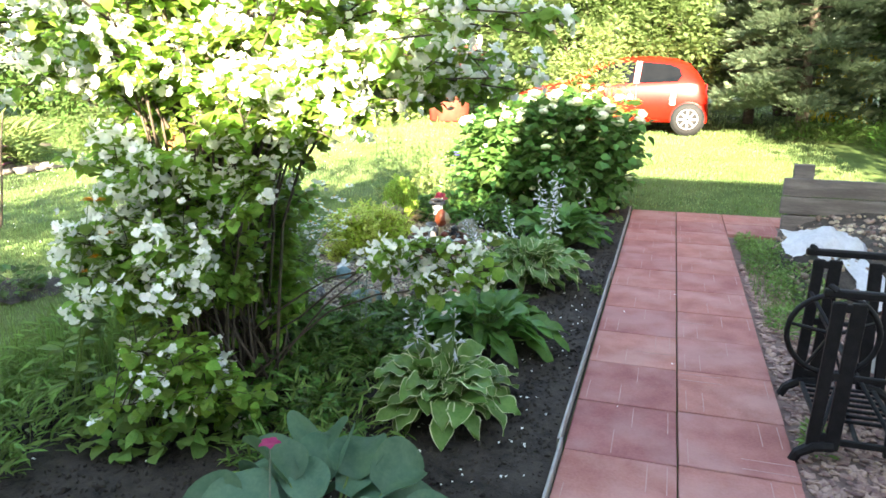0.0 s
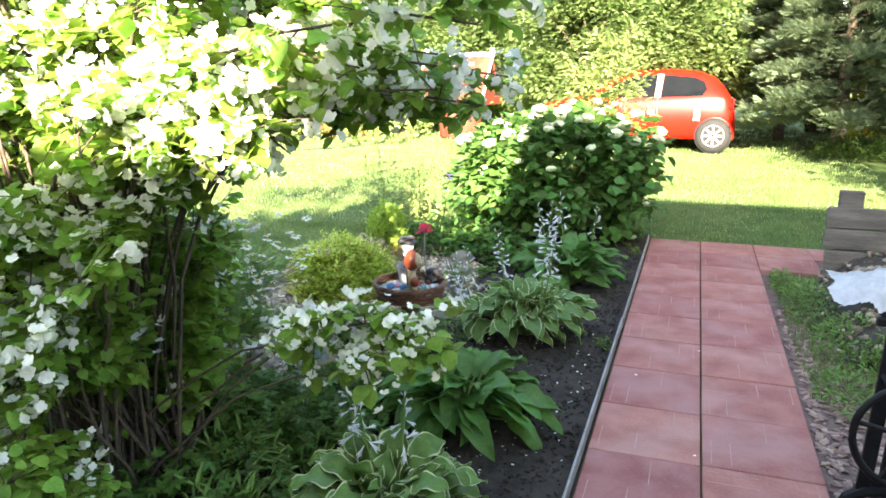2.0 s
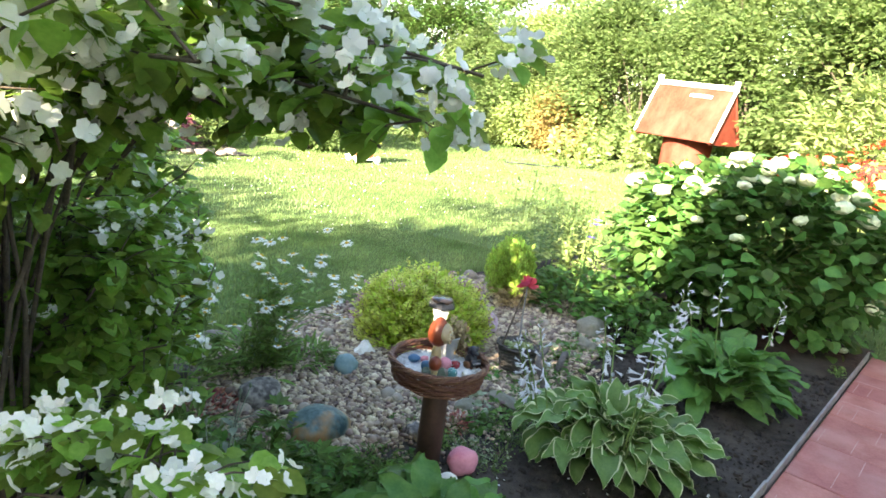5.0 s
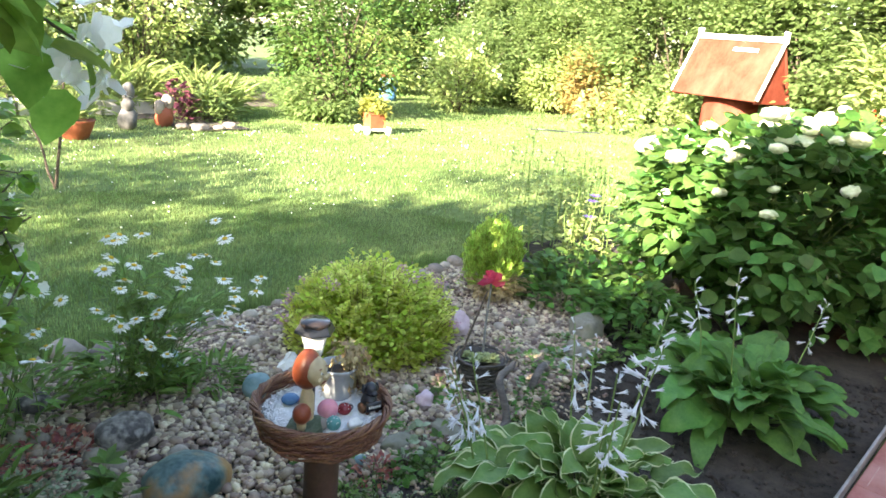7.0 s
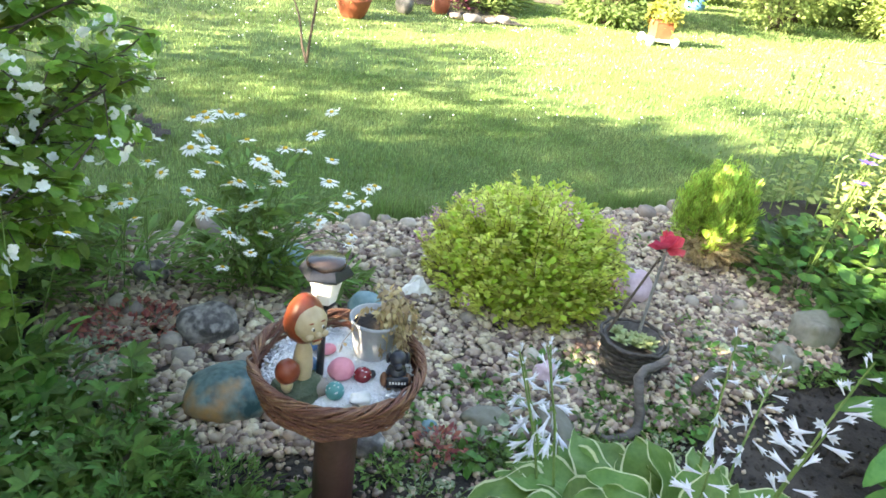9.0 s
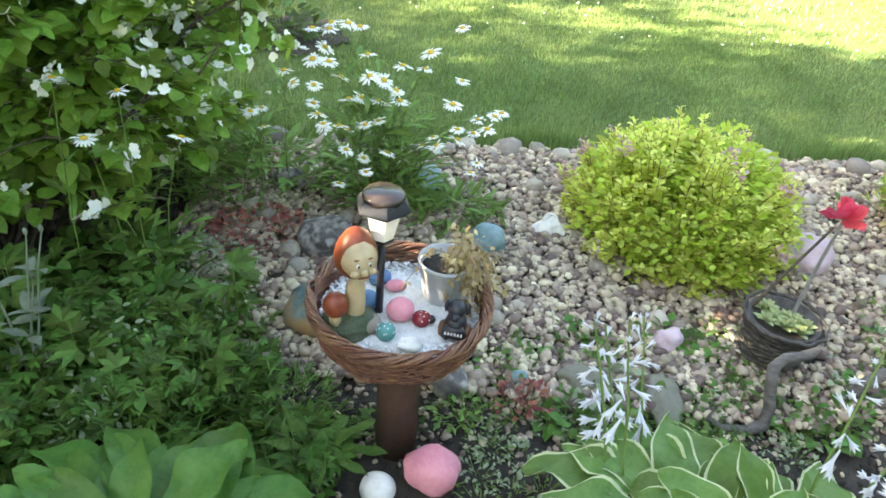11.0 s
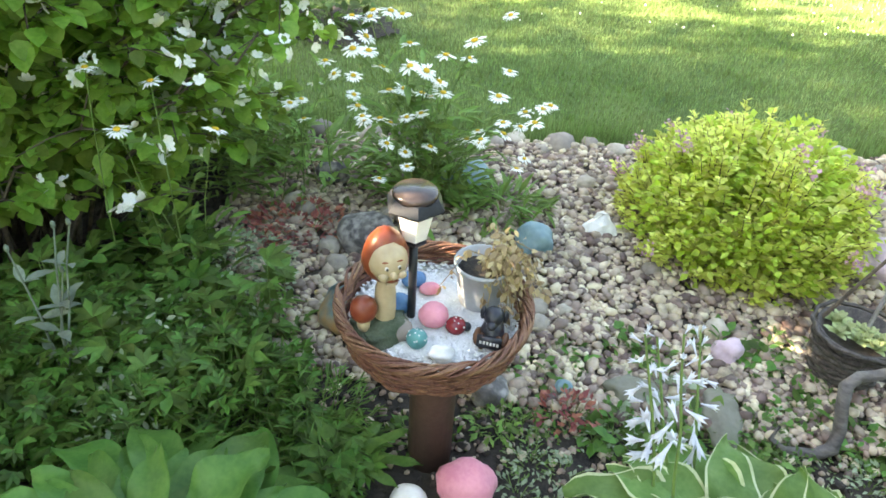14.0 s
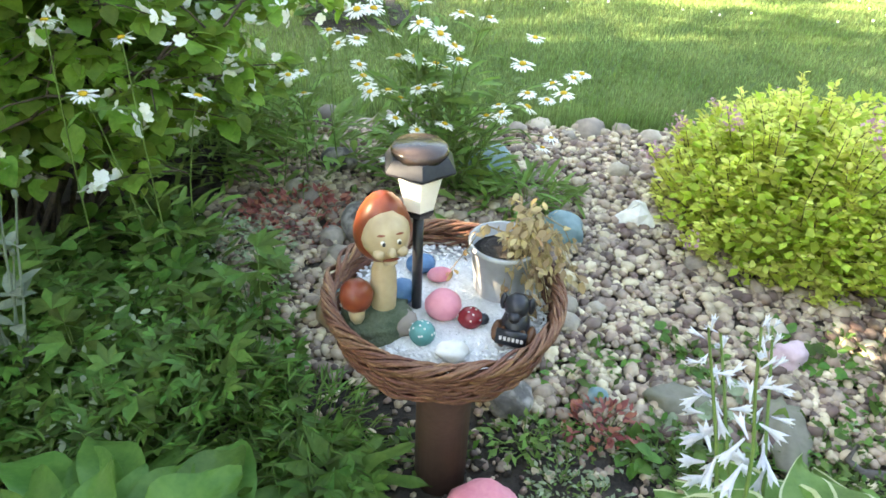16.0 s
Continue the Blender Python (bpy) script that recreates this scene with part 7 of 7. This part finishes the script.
tagged(part("foliage", leaf_cloud((np.array(LEAF[0]) * (0.35, 1, 1), LEAF[1]), crown_points(26, 0.28, 0.28, 0.35, rng, 0.3, 0.1) + np.array((0, 0, 0.3)), (0.05, 0.05, 0.05), 12, 0.20, M_HEDGE_PALE, (0, 0, 0), rng, -0.4), None, pot), kind="stuff")
for k in range(5):
    bm = bmesh.new()
    box(bm, (0.18, 1.1, 0.24), (0, 0, 0.10), 0.02)
    solo("kerb_block", bm, M_KERB, "whitewashed concrete block edging the far bed", "kerb", "kerb blocks", m=pose(-11.0 + 0.02 * k, 3.4 + 1.13 * k, 0, 0, 0, -2), smooth=False)
M_GREYFIG = material("grey cast stone", (0.08, 0.077, 0.074), (0.17, 0.165, 0.158), 12, 0.8, 0.3)
blob((0, 0, 0.16), (0.17, 0.15, 0.20), 0, 1, 0.3)
blob((0.02, 0, 0.40), (0.11, 0.10, 0.13), 0, 2, 0.2)
blob((0.0, 0.02, 0.60), (0.10, 0.10, 0.16), 0, 3, 0.2)
finish_figure("garden_figure", [M_GREYFIG], (-9.5, 7.15, 0.0), 0, "weathered grey garden figure on the lawn", "figurine", "figures by the far bed", 0.82)
blob((0, 0, 0.15), (0.16, 0.15, 0.20), 0, 4, 0.3)
blob((0.02, 0.05, 0.38), (0.11, 0.10, 0.13), 2, 2, 0.3)
blob((0.05, -0.1, 0.30), (0.07, 0.08, 0.12), 2, 3, 0.3)
finish_figure("garden_figure", [M_TERRA, M_WHITE, M_ROCKTAN], (-9.7, 7.75, 0.0), 0, "reddish and white garden figure on the lawn", "figurine", "figures by the far bed", 0.9)
for i, (x, y, s) in enumerate([(-9.25, 8.05, 0.22), (-9.15, 8.3, 0.16), (-9.3, 8.55, 0.2), (-9.35, 7.85, 0.16)]):
    stone("boulder", (s, s * 1.2, s * 0.6), (x, y, 0.0), 30 * i, M_ROCKTAN, "field stone edging the far flower bed", 60 + i, 0.3, "rock", "stones of the far bed")
M_PURPLE = leafy("purple leaf", (0.060, 0.018, 0.030), (0.12, 0.040, 0.060), 0.5, 0.3, tl=0.2)
far_beds = [("purple_heuchera", -10.1, 8.15, 0.22, 0.24, 0.62, 200, 0.14, M_PURPLE, "dark purple-leaved perennial in the far bed"), ("iris_clump", -10.9, 8.9, 0.7, 0.6, 0.5, 420, 0.5, M_HEDGE_PALE, "upright sword-leaved iris clump"), ("iris_clump", -11.6, 8.0, 0.8, 0.7, 0.6, 420, 0.55, M_HEDGE_PALE, "tall sword-leaved iris clump"),
            ("perennial", -10.2, 8.7, 0.4, 0.4, 0.5, 360, 0.14, M_HEDGE, "leafy green perennial in the far bed"), ("perennial", -11.2, 6.9, 0.7, 0.9, 0.9, 700, 0.16, M_HEDGE_PALE, "leafy pale perennial behind the kerb"), ("perennial", -11.8, 5.0, 0.7, 1.3, 1.1, 900, 0.16, M_HEDGE_DARK, "dark leafy perennial behind the kerb"),
            ("perennial", -11.6, 3.0, 0.7, 1.2, 1.0, 700, 0.16, M_HEDGE, "leafy perennial behind the kerb"), ("perennial", -13.0, 10.2, 0.9, 0.9, 0.5, 500, 0.14, M_HEDGE_PALE, "low pale perennial in the far bed"), ("perennial", -12.2, 11.8, 0.8, 0.8, 0.7, 500, 0.14, M_HEDGE, "leafy perennial in the far bed")]
for i, (nm, x, y, rx, ry, h, n, s, m, lab) in enumerate(far_beds):
    leafy_clump(nm, x, y, rx, ry, h, n, s, m, lab, "perennial", 360 + i, LEAF, 2.2 if "iris" in nm else 0.6, slim=0.12 if "iris" in nm else 0.8, group="plants of the far beds")
patch("far_bed", [(-15.5, 2.0), (-10.9, 2.0), (-10.8, 7.6), (-9.2, 8.0), (-9.2, 8.7), (-11.5, 9.6), (-11.8, 11.0), (-14.5, 12.5)], 0.02, 0.01, M_DUST, "dry tan soil of the far flower bed", 0.2)
shrub("shrub", -10.7, 11.6, 1.25, 1.15, 2.9, 150, 48, 0.10, M_HEDGE_DARK, "rounded dark green shrub standing in the lawn", "shrub", 401, LEAF, 0.17, 0.03, low=0.48)
shrub("shrub", -10.0, 10.7, 0.55, 0.5, 0.7, 50, 40, 0.09, M_HEDGE, "low green shrub at the foot of the larger one", "shrub", 402, LEAF, 0.1, 0.012, low=0.4)
shrub("rose_bush", -11.0, 15.4, 0.75, 0.7, 1.5, 70, 40, 0.09, M_HEDGE_PALE, "sunlit rose bush with few pale flowers", "shrub", 403, LEAF, 0.13, 0.015, (M_PETAL, 9, 0.07, 6, 0.05, "few pale pink-white roses"), low=0.45)
shrub("flowering_bush", -14.5, 9.6, 1.2, 1.1, 3.4, 110, 44, 0.11, M_HEDGE_PALE, "tall bush with white flower clusters behind the bed", "flowering bush", 404, LEAF, 0.2, 0.02, (M_PETAL, 46, 0.08, 10, 0.09, "white flower clusters"), low=0.5)
shrub("flowering_bush", -13.8, 6.4, 1.2, 1.2, 2.6, 110, 44, 0.11, M_HEDGE_PALE, "pale leafy bush behind the kerb", "flowering bush", 405, LEAF, 0.2, 0.02, low=0.5)
M_RUST = leafy("rusty leaf", (0.18, 0.13, 0.04), (0.28, 0.22, 0.08), 0.6, 0.35, tl=0.3)
shrub("shrub", -8.9, 17.9, 0.75, 0.7, 1.6, 90, 46, 0.11, M_RUST, "rust-tinged shrub at the lawn's far edge", "shrub", 406, LEAF, 0.16, 0.02, low=0.45)
shrub("shrub", -10.6, 18.6, 0.9, 0.7, 1.2, 80, 46, 0.11, M_HEDGE_PALE, "pale yellow-green low shrub", "shrub", 407, LEAF, 0.14, 0.015, low=0.45)
shrub("shrub", -12.6, 17.6, 1.1, 0.9, 2.0, 100, 46, 0.12, M_HEDGE, "sunlit green shrub at the lawn's far edge", "shrub", 408, LEAF, 0.18, 0.02, low=0.45)
shrub("shrub", -15.2, 16.4, 1.2, 1.0, 1.7, 100, 46, 0.12, M_HEDGE_PALE, "pale green shrub at the lawn's far edge", "shrub", 409, LEAF, 0.18, 0.02, low=0.45)
shrub("shrub", -0.93, 8.75, 0.38, 0.24, 1.95, 84, 36, 0.080, M_HEDGE_PALE, "airy pale green leafy shoots behind the hydrangea", "shrub", 411, (np.array(LEAF[0]) * (0.6, 1, 1), LEAF[1]), 0.07, 0.010, low=0.68)
for i in range(14):
    x, y, h = rng.uniform(-7.4, -5.8), rng.uniform(14.5, 16.8), rng.uniform(0.7, 1.3)
    leafy_clump("hollyhock", x, y, 0.10, 0.10, h, 70, 0.12, M_MALLOW, "slender pale hollyhock beside the well", "perennial", 420 + i, LEAF, 0.6, group="hollyhocks by the well")
# hose lying in the far grass
v, f = tubes([([(-8.0 + 0.18 * q, 14.2 + 0.10 * math.sin(q * 1.1) + 0.05 * q, rise(-8.0 + 0.18 * q, 14.2) + 0.035) for q in range(8)], 0.014, 0.014)], 6)
tagged(new("garden_hose", np_mesh("garden_hose", v, f, M_BLACK, True)), "short dark garden hose lying in the sunlit lawn", "hose")
# planter on a small white wagon
wag = thing("planter_wagon", "small white wagon carrying a terracotta planter of foliage", "planter", at=(-8.47, 10.62, 0.0), turn=78)
wag.scale = (0.8, 0.8, 0.85)
part("planter", lathe([(0.17, 0.10), (0.20, 0.12), (0.245, 0.36), (0.26, 0.38), (0.235, 0.385), (0.0005, 0.36)], 4, caps=True), M_TERRA, wag, "pale terracotta square planter", smooth=False, m=pose(0, 0, 0, 0, 0, 45))
bm = bmesh.new()
box(bm, (0.55, 0.36, 0.04), (0, 0, 0.095), 0.01)
part("deck", bm, M_WHITEPAINT, wag, smooth=False)
for sx in (-1, 1):
    for sy in (-1, 1):
        part("wheel", lathe([(0.02, -0.02), (0.075, -0.018), (0.08, 0.0), (0.075, 0.018), (0.02, 0.02)], 20), M_WHITEPAINT, wag, m=pose(0.24 * sx, 0.19 * sy, 0.08, 90, 0, 0))
M_GOLDLEAF = leafy("golden foliage", (0.17, 0.20, 0.04), (0.31, 0.31, 0.075), 0.6, 0.35, tl=0.3)
tagged(part("foliage", leaf_cloud(LEAF, crown_points(30, 0.26, 0.26, 0.34, rng, 0.3, 0.0) + np.array((0, 0, 0.38)), (0.05, 0.05, 0.05), 14, 0.09, M_GOLDLEAF, (0, 0, 0.3), rng), None, wag, "golden-green foliage"), kind="stuff")
bl2 = thing("garden_barrel", "dark blue barrel with a red lid behind the wagon", "barrel", at=(-13.1, 15.1, 0.0))
part("drum", lathe([(0.20, 0.0), (0.22, 0.1), (0.22, 0.5), (0.20, 0.55)], 20), M_BLUE, bl2)
part("lid", lathe([(0.21, 0.55), (0.21, 0.6), (0.1, 0.63)], 20), M_CAP, bl2, "orange-red lid")
# young tree sticks on the lawn
stick = thing("young_tree", "two thin bare stems of a young tree", "sapling", at=(-6.38, 5.2, 0.0))
for e, c in (((0.15, 0.10, 1.15), 0.0), ((-0.28, -0.1, 0.55), 0.06)):
    v, f = tubes([(arch((0.05 * c, 0, 0), e, c, 6, 0.01, rng), 0.014, 0.007)], 6)
    part("stem", np_mesh("stem", v, f, M_BARK, True), None, stick)
patch("bare_soil_patch", [(-4.75, 3.35), (-4.2, 3.4), (-4.1, 3.75), (-4.4, 4.0), (-4.8, 3.8)], 0.02, 0.02, M_SOIL, "bare dark soil spot in the lawn", 0.05)
leafy_clump("rose_plant", -4.45, 3.6, 0.22, 0.25, 0.2, 160, 0.07, M_HEDGE_DARK, "low dark plant on a bare soil spot", "perennial", 440)

# ---- unseen trees added behind the start and at right: shade on beds, dappled lawn ----
for i, (x, y, rx, ry, h, n, low) in enumerate([(-5.0, -3.6, 1.2, 0.9, 4.8, 62, 0.55), (-7.3, -3.6, 1.3, 0.9, 5.8, 70, 0.55), (-9.8, -3.6, 1.4, 0.9, 5.4, 80, 0.5), (-3.6, -3.3, 1.0, 0.8, 4.5, 60, 0.58), (-2.15, -3.8, 0.8, 0.9, 5.2, 90, 0.72), (5.0, 5.4, 1.5, 1.4, 7.2, 190, 0.60)]):
    shrub("tree", x, y, rx, ry, h, n, 60, 0.16, M_HEDGE, "leafy unseen tree added to cast dappled shade", "tree", 460 + i, SMALL_LEAF, 0.22, 0.05, low=low, group="trees round the garden")
